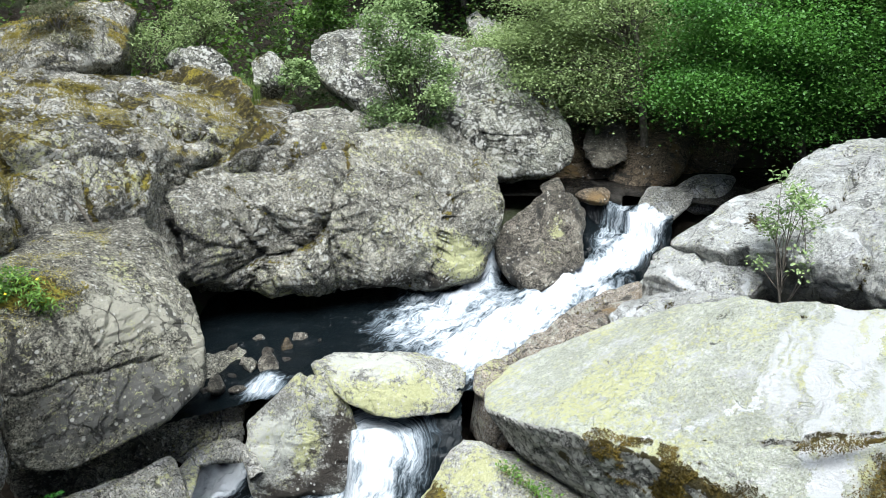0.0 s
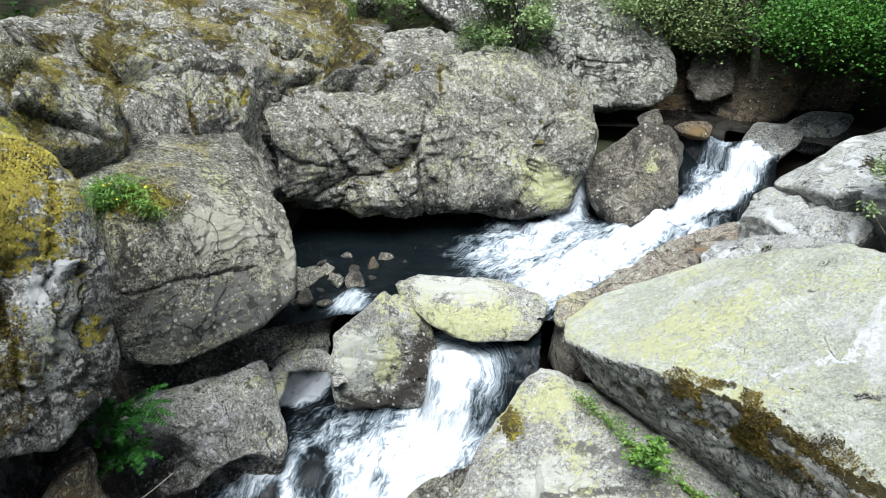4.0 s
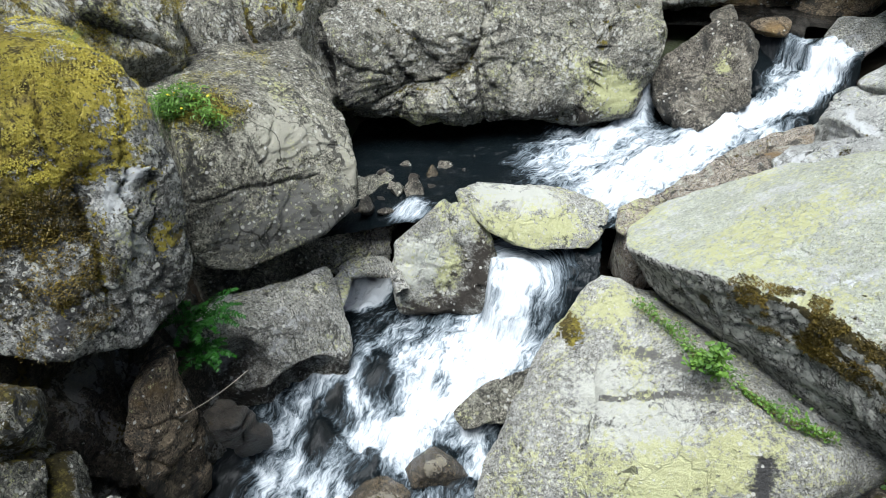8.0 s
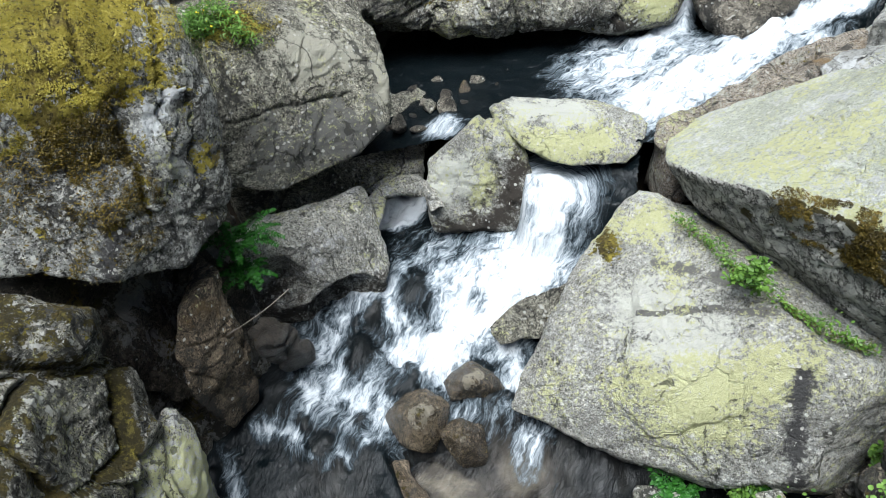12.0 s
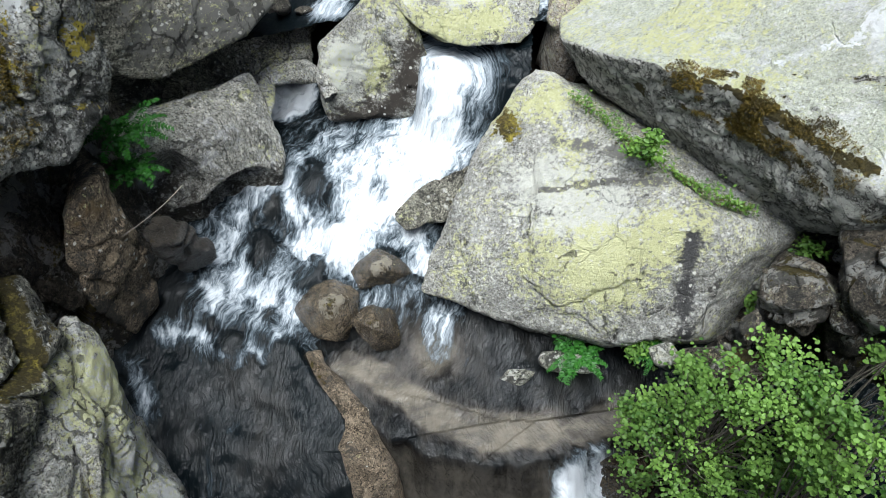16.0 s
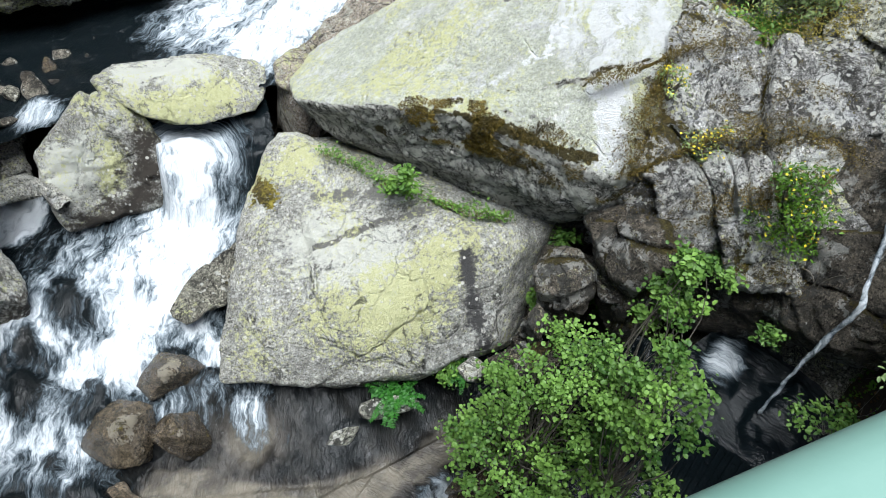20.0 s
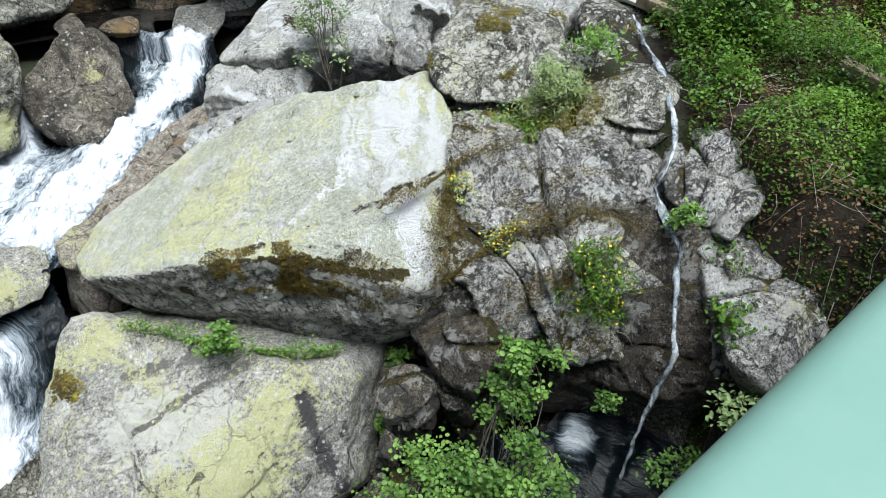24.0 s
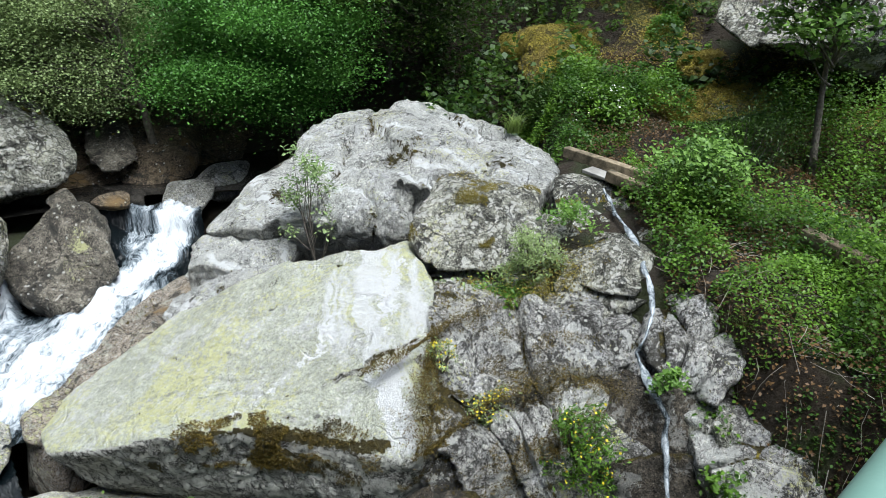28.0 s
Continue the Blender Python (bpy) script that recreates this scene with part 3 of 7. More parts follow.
LEAF = {
    "alder": leaf_material("alder_leaf", (0.022, 0.07, 0.010), (0.21, 0.36, 0.07)),
    "bright": leaf_material("bright_leaf", (0.03, 0.085, 0.012), (0.20, 0.35, 0.06)),
    # green lowered to carry the deep shade of the woods in its colour
    "deep": leaf_material("shaded_leaf", (0.012, 0.04, 0.005), (0.07, 0.125, 0.017)),
    "olive": leaf_material("olive_leaf", (0.11, 0.165, 0.05), (0.33, 0.42, 0.17)),
    "silver": leaf_material("silver_leaf", (0.13, 0.21, 0.07), (0.31, 0.41, 0.17)),
    "canopy": leaf_material("canopy_leaf", (0.025, 0.085, 0.012), (0.10, 0.25, 0.035)),
    "fern": leaf_material("fern_leaf", (0.012, 0.07, 0.008), (0.045, 0.17, 0.018)),
    "bramble": leaf_material("bramble_leaf", (0.018, 0.06, 0.005), (0.135, 0.255, 0.024)),
    "moss": leaf_material("moss_tuft", (0.12, 0.10, 0.015), (0.68, 0.60, 0.11)),
    "ridgemoss": leaf_material("ridge_moss", (0.10, 0.085, 0.015), (0.40, 0.33, 0.06)),
    "darkmoss": leaf_material("dark_moss", (0.025, 0.02, 0.006), (0.20, 0.145, 0.025)),
    "dry": leaf_material("dry_leaf", (0.05, 0.030, 0.012), (0.165, 0.095, 0.035)),
    "grass": leaf_material("grass_blade", (0.10, 0.16, 0.03), (0.30, 0.36, 0.09)),
    "white_flower": leaf_material("white_petal", (0.6, 0.6, 0.55), (0.8, 0.8, 0.76)),
    "heather": leaf_material("heather_leaf", (0.05, 0.06, 0.03), (0.16, 0.15, 0.08)),
    "flower": leaf_material("yellow_petal", (0.65, 0.50, 0.02), (0.80, 0.68, 0.05)),
}

# ---- large structure: ground ----
COURSE = [(33, 16, 2.5), (29, 13, 2.5), (25.5, 11.8, 2.45), (25.5, 11.1, 1.75), (20, 9.7, 1.55), (13, 8.4, 1.45), (9.5, 7.8, 1.3),
          (6, 7.1, 0.55), (2, 6.5, 0.35), (-4, 5.7, 0.1), (-9, 5.0, -0.25), (-17, 4.4, -0.5), (-26, 3.6, -0.75), (-30, 2.4, -1.3), (-10, 0.5, -1.8)]
COURSE = np.array([polar(*c) for c in COURSE])


def along(xy, course):
    """Nearest place on a line of points: (way along it, level distance, height there)."""
    best = np.full(len(xy), 1e9)
    way, high = np.zeros(len(xy)), np.zeros(len(xy))
    s0 = 0.0
    for a, b in zip(course[:-1], course[1:]):
        ab = b[:2] - a[:2]
        ln = float(np.hypot(*ab))
        t = np.clip(((xy - a[:2]) @ ab) / ln ** 2, 0, 1)
        d = np.hypot(*(xy - a[:2] - t[:, None] * ab).T)
        near = d < best
        best[near], way[near], high[near] = d[near], s0 + t[near] * ln, a[2] + t[near] * (b[2] - a[2])
        s0 += ln
    return way, best, high


def ground_height(xy):
    x, y = xy[:, 0], xy[:, 1]
    bearing, far = np.degrees(np.arctan2(x, y)), np.hypot(x, y)
    _, off, bed = along(xy, COURSE)
    gully = bed - 0.45 + 0.55 * smooth(1.2, 4.0, off)
    gully = gully - 0.5 * smooth(-3, -7, bearing) * smooth(8.9, 9.3, far) * smooth(11.6, 11.0, far) - 0.5 * smooth(1.6, 1.0, np.hypot(x - 5.5, y - 10.2)) - 1.1 * smooth(5.6, 4.8, far) - 0.5 * smooth(9.0, 8.2, far) * (bearing > -10)
    right = 3.15 + 0.13 * (far - 6.0) + 0.42 * np.maximum(far - 13.0, 0)
    left = 3.2 + 0.16 * (far - 9.0) + 0.50 * np.maximum(far - 14.0, 0)
    mid = 2.0 + 0.10 * (far - 12.0) + 0.42 * np.maximum(far - 15.0, 0)
    side = np.abs(bearing)
    wr = smooth(57.5, 62, bearing) * smooth(5.6, 7.0, far + 0.9 * smooth(72, 84, bearing))
    wl = smooth(-6, -16, bearing) * smooth(9.0, 11.0, far)
    wl = np.maximum(wl, smooth(-38, -50, bearing) * smooth(4.6, 6.6, far))
    wm = smooth(12.0, 15.0, far)
    z = gully * (1 - wm) + np.maximum(mid, gully) * wm
    z = z * (1 - wl) + left * wl
    z = z * (1 - wr) + right * wr
    back = smooth(95, 125, side)
    z = z * (1 - back) + (1.0 + 0.25 * far) * back * 0.6
    rough = fbm(np.column_stack([x * 0.7, y * 0.7, 0 * x]), 5, 5) * 0.16 + fbm(np.column_stack([x * 0.09, y * 0.09, 0 * x]), 3, 9) * np.clip(far - 15, 0, 30) * 0.06
    return np.minimum(z, 40 + 0.02 * far) + rough


rings = np.concatenate([np.linspace(0.2, 16, 170), np.geomspace(16.2, 3000, 70)])
turns = np.radians(np.linspace(-180, 180, 481))
gx = (rings[:, None] * np.sin(turns)[None]).ravel()
gy = (rings[:, None] * np.cos(turns)[None]).ravel()
gz = ground_height(np.column_stack([gx, gy]))
idx = np.arange(len(rings) * len(turns)).reshape(len(rings), len(turns))
quads = np.stack([idx[:-1, :-1], idx[1:, :-1], idx[1:, 1:], idx[:-1, 1:]], -1).reshape(-1, 4)
ground = new("ground", mesh_from("ground", np.column_stack([gx, gy, gz]), quads, SOIL))
tagged(ground, "dark leaf-littered soil of the wooded gorge slopes", "ground", kind="structure")

# ---- rocks ----
SPHERE = {}


def sphere(level):
    if level not in SPHERE:
        bm = bmesh.new()
        bmesh.ops.create_icosphere(bm, subdivisions=level, radius=1.0)
        bm.verts.ensure_lookup_table()
        v = np.array([w.co for w in bm.verts])
        SPHERE[level] = v / np.linalg.norm(v, axis=1)[:, None], np.array([[w.index for w in f.verts] for f in bm.faces])
        bm.free()
    return SPHERE[level]


def hull_planes(pts):
    bm = bmesh.new()
    for p in pts:
        bm.verts.new(p)
    bmesh.ops.convex_hull(bm, input=bm.verts)
    planes = []
    for f in bm.faces:
        f.normal_update()
        nrm, h = np.array(f.normal), float(f.normal.dot(f.verts[0].co))
        if h < 0:
            nrm, h = -nrm, -h
        for q in planes:
            if nrm @ q[0] > 0.985:
                q[1] = max(q[1], h)
                break
        else:
            planes.append([nrm, max(h, 0.08)])
    bm.free()
    return np.array([q[0] for q in planes]), np.array([q[1] for q in planes])


VIEW_FROM = np.array([0.0, 0.0, 6.5])


def joints(v, seed, count, tight):
    """Blocky joints: for each place the offset of its block and how near the joint between two blocks lies (0 to 1)."""
    rng = np.random.RandomState(seed)
    turn = np.linalg.qr(rng.normal(size=(3, 3)))[0] * np.array([1.0, 1.7, 0.65])
    size = float(np.linalg.norm(np.ptp(v, axis=0))) / 3
    p = (v + np.column_stack([fbm(v * 1.4 + k * 7, 3, seed + k) for k in range(3)]) * 0.055 * size) @ turn
    mids = p[rng.choice(len(v), count, replace=False)]
    d = ((p[:, None, :] - mids[None]) ** 2).sum(2)
    two = np.argpartition(d, 1, axis=1)[:, :2]
    rows = np.arange(len(v))
    d0, d1 = d[rows, two[:, 0]], d[rows, two[:, 1]]
    near, far = np.where(d0 < d1, two[:, 0], two[:, 1]), np.sqrt(np.maximum(d0, d1))
    close = np.sqrt(np.minimum(d0, d1))
    tilt = rng.normal(size=(count, 3)) * 0.24
    offset = rng.uniform(-1, 1, count)[near] * 0.055 * size + ((p - mids[near]) * tilt[near]).sum(1)
    return offset, np.exp(-((far - close) / tight) ** 2)


def rock_shape(corners, level=6, crisp=30.0, rough=1.0, chips=14, seed=1, cracks=(), bites=(), blocky=0.3, blocks=24):
    """A worn block: the blunt hull of a few corners, chipped by flat facets and roughened.
    cracks: open joints between two places, (from, to, width, depth), cut straight in; bites: hollows, (middle, half-sizes)."""
    pts = np.array([polar(*c) for c in corners])
    mid, half = (pts.max(0) + pts.min(0)) / 2, (pts.max(0) - pts.min(0)) / 2
    unit = (pts - mid) / half
    shift = unit.mean(0) * 0.5
    unit = unit - shift
    nrm, h = hull_planes(unit)
    rng = np.random.RandomState(seed)
    extra = rng.normal(size=(chips, 3))
    extra /= np.linalg.norm(extra, axis=1)[:, None]
    reach_of = (unit @ extra.T).max(0) * (0.90 + 0.08 * rng.rand(chips))
    nrm, h = np.vstack([nrm, extra]), np.concatenate([h, reach_of])
    d, faces = sphere(level)
    reach = np.zeros(len(d))
    for n_, h_ in zip(nrm, h):
        reach += np.maximum(d @ n_ / h_, 0) ** crisp
    v = (d * (reach ** (-1 / crisp))[:, None] + shift) * half + mid
    size = float(np.cbrt(half.prod()))
    out = d / half
    out /= np.linalg.norm(out, axis=1)[:, None]
    lumps = fbm(v * (1.0 / size) + seed * 3.1, 3, seed) * 0.035 * size * rough
    flakes = np.floor(fbm(v * (1.3 / size) + seed * 1.7, 3, seed + 40) * 4 + fbm(v * 3.0, 2, seed + 50) * 0.5)
    blend = fbm(v * (1.3 / size) + seed * 1.7, 3, seed + 40) * 4
    flakes = (0.75 * flakes + 0.25 * blend) * 0.024 * size * rough
    fine = fbm(v * 4.5 + seed, 5, seed + 80, 0.62) * 0.028 * rough + (np.minimum(np.abs(fbm(v * 1.5 + seed * 2, 4, seed + 90, 0.55)), 0.22) - 0.15) * 0.08 * rough
    depth = lumps + flakes + fine
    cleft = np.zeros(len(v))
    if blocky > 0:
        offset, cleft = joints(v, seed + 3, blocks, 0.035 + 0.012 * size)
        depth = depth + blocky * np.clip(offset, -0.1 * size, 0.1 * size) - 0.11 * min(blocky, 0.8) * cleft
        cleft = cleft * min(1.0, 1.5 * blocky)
    centre = shift * half + mid
    for mid_b, half_b in bites:
        c, hb = np.array(polar(*mid_b)), np.array(half_b)
        p, w = (v - c) / hb, (centre - v) / hb
        w2, pw, p2 = (w * w).sum(1), (p * w).sum(1), (p * p).sum(1)
        inside = p2 < 1
        t = (-pw + np.sqrt(np.maximum(pw * pw - w2 * (p2 - 1), 0))) / w2
        v = np.where(inside[:, None], v + (centre - v) * np.minimum(t, 0.92)[:, None], v)
    for a, b, wide, deep in cracks:
        a, b = np.array(polar(*a)), np.array(polar(*b))
        inward = (a + b) / 2 - VIEW_FROM
        inward /= np.linalg.norm(inward)
        ab = b - a
        cut = np.cross(ab, inward)
        cut /= np.linalg.norm(cut)
        off = (v - a) @ cut + fbm(v * 2.0, 5, seed + 7, 0.66) * 0.07
        t = ((v - a) @ ab) / (ab @ ab)
        facing = (out @ inward) < 0.2
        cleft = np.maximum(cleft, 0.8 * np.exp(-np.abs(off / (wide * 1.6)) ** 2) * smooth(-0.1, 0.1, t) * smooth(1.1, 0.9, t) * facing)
        depth = depth - deep * np.exp(-np.abs(off / wide) ** 1.5) * smooth(-0.12, 0.08, t) * smooth(1.12, 0.92, t) * facing
        depth = depth + 0.35 * deep * np.tanh(off / 0.09) * np.exp(-np.abs(off) / 0.35) * smooth(-0.1, 0.2, t) * smooth(1.1, 0.8, t) * facing
    v = v + out * depth[:, None]
    return v, faces, cleft


def rock(name, look_of, corners, label, level=6, crisp=30.0, rough=1.0, chips=14, seed=1, cracks=(), bites=(), blocky=0.3, blocks=24):
    pts = np.array([polar(*c) for c in corners])
    apparent = 1240 * float(np.sort(np.ptp(pts, axis=0))[1:].mean()) / float(np.linalg.norm(pts.mean(0) - VIEW_FROM))
    level = int(np.clip(round(6.15 + math.log2(apparent / 300)), 4, 8))
    v, faces, cleft = rock_shape(corners, level, crisp, rough, chips, seed, cracks, bites, blocky, blocks)
    base = np.array([v[:, 0].mean(), v[:, 1].mean(), v[:, 2].min()])
    ob = new(name, mesh_from(name, v - base, faces, ROCK[look_of]))
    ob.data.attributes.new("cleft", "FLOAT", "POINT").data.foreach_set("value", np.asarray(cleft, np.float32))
    ob.location = base
    return tagged(ob, label, "rock")


rock("pool_boulder", "grey", [(-9.5, 10.31, 3.39), (-6.6, 10.91, 3.81), (0.1, 11.34, 3.84), (9.2, 11.36, 3.69), (14.0, 11.08, 3.38), (16.6, 10.79, 2.90), (16.0, 10.58, 2.46), (14.0, 10.38, 1.93), (4.0, 10.15, 1.80), (-1.6, 10.03, 1.80), (-10.2, 9.90, 2.35), (-12.0, 13.50, 3.90), (9.0, 13.50, 3.90), (16.0, 12.50, 3.20), (-12.0, 13.00, 1.00), (15.0, 12.50, 1.00), (0.0, 11.20, 1.00)],
     "huge cracked grey granite boulder overhanging the pool", 8, 60, 1.1, 8, 11,
     cracks=[((-8.9, 10.61, 3.72), (-5.0, 10.62, 3.43), 0.021, 0.112), ((-5.0, 10.62, 3.43), (-2.9, 10.63, 3.03), 0.021, 0.112), ((-2.9, 10.63, 3.03), (-0.7, 10.63, 2.48), 0.021, 0.112), ((-0.7, 10.63, 2.48), (0.1, 10.64, 2.18), 0.021, 0.112), ((-5.1, 10.42, 3.27), (-4.3, 10.42, 2.76), 0.021, 0.14), ((-4.3, 10.42, 2.76), (-3.3, 10.42, 2.31), 0.021, 0.14), ((-3.3, 10.42, 2.31), (-4.5, 10.42, 1.89), 0.021, 0.14), ((-0.3, 10.53, 3.61), (1.4, 10.54, 2.87), 0.019, 0.07), ((1.4, 10.54, 2.87), (3.6, 10.55, 2.28), 0.019, 0.07), ((3.6, 10.55, 2.28), (4.1, 10.55, 1.88), 0.019, 0.07), ((-9.5, 10.41, 3.36), (-9.2, 10.41, 2.90), 0.021, 0.14), ((-9.2, 10.41, 2.90), (-5.5, 10.42, 2.64), 0.021, 0.14)], bites=[((-9.6, 10.25, 2.9), (0.22, 0.35, 0.5)), ((-9.5, 10.2, 2.28), (0.2, 0.35, 0.4))], blocky=0.75, blocks=13)
rock("fissured_boulder", "mossy", [(-19.1, 9.47, 4.24), (-15.3, 9.99, 4.44), (-10.4, 10.10, 4.20), (-9.9, 9.90, 3.52), (-10.6, 9.60, 2.49), (-15.8, 9.18, 3.01), (-19.7, 8.97, 3.52), (-20.2, 9.17, 3.98), (-23.0, 12.00, 4.40), (-10.0, 12.00, 4.20), (-23.0, 12.00, 1.50), (-10.0, 12.00, 1.50), (-17.0, 9.40, 1.30)],
     "mossy fissured granite outcrop above the pool", 7, 60, 1, 14, 12,
     cracks=[((-15.5, 9.59, 4.42), (-15.3, 9.59, 3.74), 0.026, 0.084), ((-15.3, 9.59, 3.74), (-14.8, 9.59, 2.99), 0.026, 0.084), ((-12.4, 9.60, 4.36), (-12.3, 9.60, 3.66), 0.019, 0.07), ((-12.3, 9.60, 3.66), (-11.3, 9.60, 2.81), 0.019, 0.07)], blocky=0.5, blocks=9)
rock("ridge_outcrop", "mossy", [(-23.9, 9.46, 4.80), (-22.9, 11.96, 5.25), (-12.4, 13.50, 4.64), (0.8, 12.55, 4.07), (1.5, 11.65, 3.69), (-9.9, 10.61, 4.14), (-18.5, 10.18, 4.44), (-30.0, 12.00, 4.60), (-32.0, 10.00, 3.60), (-20.0, 16.00, 4.70), (0.0, 15.00, 4.00), (-25.0, 12.00, 1.00), (0.0, 12.00, 1.00)],
     "long mossy granite ridge sloping to the stream", 7, 60, 1.2, 14, 13,
     cracks=[((-17.9, 10.98, 5.11), (-11.5, 11.00, 4.59), 0.021, 0.14), ((-11.5, 11.00, 4.59), (-5.9, 11.02, 4.14), 0.021, 0.14), ((-5.9, 11.02, 4.14), (0.6, 11.05, 3.85), 0.021, 0.14), ((-23.6, 10.96, 4.81), (-18.4, 10.98, 4.43), 0.021, 0.105), ((-18.4, 10.98, 4.43), (-13.2, 11.00, 4.13), 0.021, 0.105)], blocky=0.7, blocks=18)
rock("ledge_boulder", "grey", [(-0.1, 12.34, 4.13), (4.0, 12.66, 4.19), (6.8, 12.37, 3.75), (6.3, 11.97, 3.60), (0.6, 11.75, 3.75), (0.0, 13.50, 3.90), (7.0, 13.50, 3.60), (0.0, 13.00, 2.50), (7.0, 13.00, 2.50)],
     "low grey boulder lying on the ridge", 6, 60, 0.8, 14, 14, blocky=0.3, blocks=22)
rock("high_boulder", "spotted", [(2.0, 14.54, 5.21), (6.1, 14.55, 5.19), (12.7, 14.08, 5.07), (16.7, 14.09, 4.74), (20.4, 13.60, 3.95), (22.8, 13.11, 3.42), (22.4, 12.71, 2.99), (19.6, 12.40, 2.70), (15.4, 12.28, 2.68), (14.5, 12.48, 3.48), (8.0, 12.86, 3.86), (2.3, 13.84, 4.49), (8.0, 17.00, 5.30), (20.0, 15.50, 4.50), (8.0, 17.00, 2.50), (20.0, 15.50, 2.50)],
     "big white-spotted boulder behind the pool", 7, 60, 0.8, 14, 15,
     cracks=[((14.9, 12.88, 3.59), (17.7, 12.89, 3.52), 0.019, 0.056), ((17.7, 12.89, 3.52), (21.8, 12.91, 3.57), 0.019, 0.056)], blocky=0.35, blocks=16)
rock("split_boulder", "wet", [(16.8, 10.99, 2.26), (18.8, 11.09, 2.58), (22.1, 11.30, 2.92), (23.2, 11.30, 2.89), (24.2, 11.11, 2.60), (24.6, 10.71, 1.97), (23.1, 10.40, 1.78), (21.0, 10.20, 1.50), (18.2, 10.49, 1.55), (16.8, 10.69, 2.04), (20.0, 12.00, 2.20), (24.0, 12.00, 2.30), (17.0, 12.00, 1.00), (24.0, 12.00, 1.00)],
     "dark wet boulder splitting the waterfall", 7, 60, 0.9, 14, 16, blocky=0.3, blocks=8)
rock("round_boulder", "pale", [(27.7, 11.71, 2.02), (28.0, 11.92, 2.35), (29.8, 12.32, 2.70), (31.6, 12.32, 2.63), (32.6, 12.13, 2.44), (31.2, 11.92, 2.19), (28.6, 11.62, 1.99), (29.0, 13.00, 2.60), (33.0, 13.00, 2.60), (30.0, 12.60, 1.80)],
     "smooth rounded boulder beside the upper fall", 6, 12, 0.5, 8, 17, blocky=0, blocks=1)
rock("round_boulder", "pale", [(30.6, 12.92, 2.46), (32.3, 13.13, 2.69), (33.8, 13.13, 2.59), (34.6, 12.73, 2.30), (32.5, 12.53, 2.21), (33.0, 14.00, 2.60), (36.0, 14.00, 2.60), (34.0, 13.50, 1.80)],
     "smooth rounded boulder beside the upper fall", 6, 12, 0.5, 8, 18, blocky=0, blocks=1)
rock("round_boulder", "brown", [(25.3, 13.61, 2.39), (26.1, 14.11, 2.82), (31.0, 14.12, 3.05), (32.0, 14.13, 2.75), (30.5, 13.32, 2.44), (27.1, 13.11, 2.24), (26.0, 15.00, 3.20), (33.0, 15.00, 3.20), (30.0, 14.50, 2.00)],
     "smooth rounded boulder beside the upper fall", 6, 12, 0.5, 8, 19, blocky=0, blocks=1)
rock("lip_stone", "brown", [(23.2, 12.10, 2.63), (24.2, 12.31, 2.67), (26.3, 12.31, 2.61), (26.3, 12.01, 2.47), (23.9, 11.91, 2.58), (26.0, 12.60, 2.60), (24.0, 12.60, 2.20)],
     "wet stone at the lip of the fall", 5, 12, 0.6, 8, 20, blocky=0, blocks=1)
rock("lip_stone", "wet", [(20.3, 12.10, 2.74), (22.0, 12.40, 2.84), (22.6, 12.10, 2.67), (20.9, 11.90, 2.61), (21.0, 12.80, 2.60), (22.0, 12.80, 2.20)],
     "wet stone at the lip of the fall", 5, 12, 0.6, 8, 21, blocky=0, blocks=1)
rock("square_boulder", "dark", [(-22.6, 6.87, 3.71), (-21.3, 7.17, 3.82), (-18.6, 7.48, 3.75), (-11.4, 7.60, 3.32), (-8.8, 7.51, 3.02), (-8.3, 7.31, 2.71), (-9.3, 7.10, 2.31), (-13.8, 6.89, 2.05), (-21.6, 6.67, 2.04), (-25.0, 6.67, 2.29), (-23.4, 6.72, 3.17), (-26.0, 9.50, 3.90), (-12.0, 9.50, 3.60), (-26.0, 9.50, 1.50), (-11.0, 9.50, 1.50)],
     "blocky grey boulder with rounded edges", 7, 60, 0.6, 4, 22,
     cracks=[((-23.7, 6.87, 2.93), (-21.0, 6.88, 2.90), 0.016, 0.042), ((-21.0, 6.88, 2.90), (-17.0, 6.89, 2.90), 0.016, 0.042), ((-17.0, 6.89, 2.90), (-12.0, 6.90, 2.86), 0.016, 0.042), ((-14.5, 6.99, 3.71), (-15.8, 6.99, 3.26), 0.013, 0.035), ((-15.8, 6.99, 3.26), (-17.0, 6.99, 2.74), 0.013, 0.035)], blocky=0.15, blocks=8)
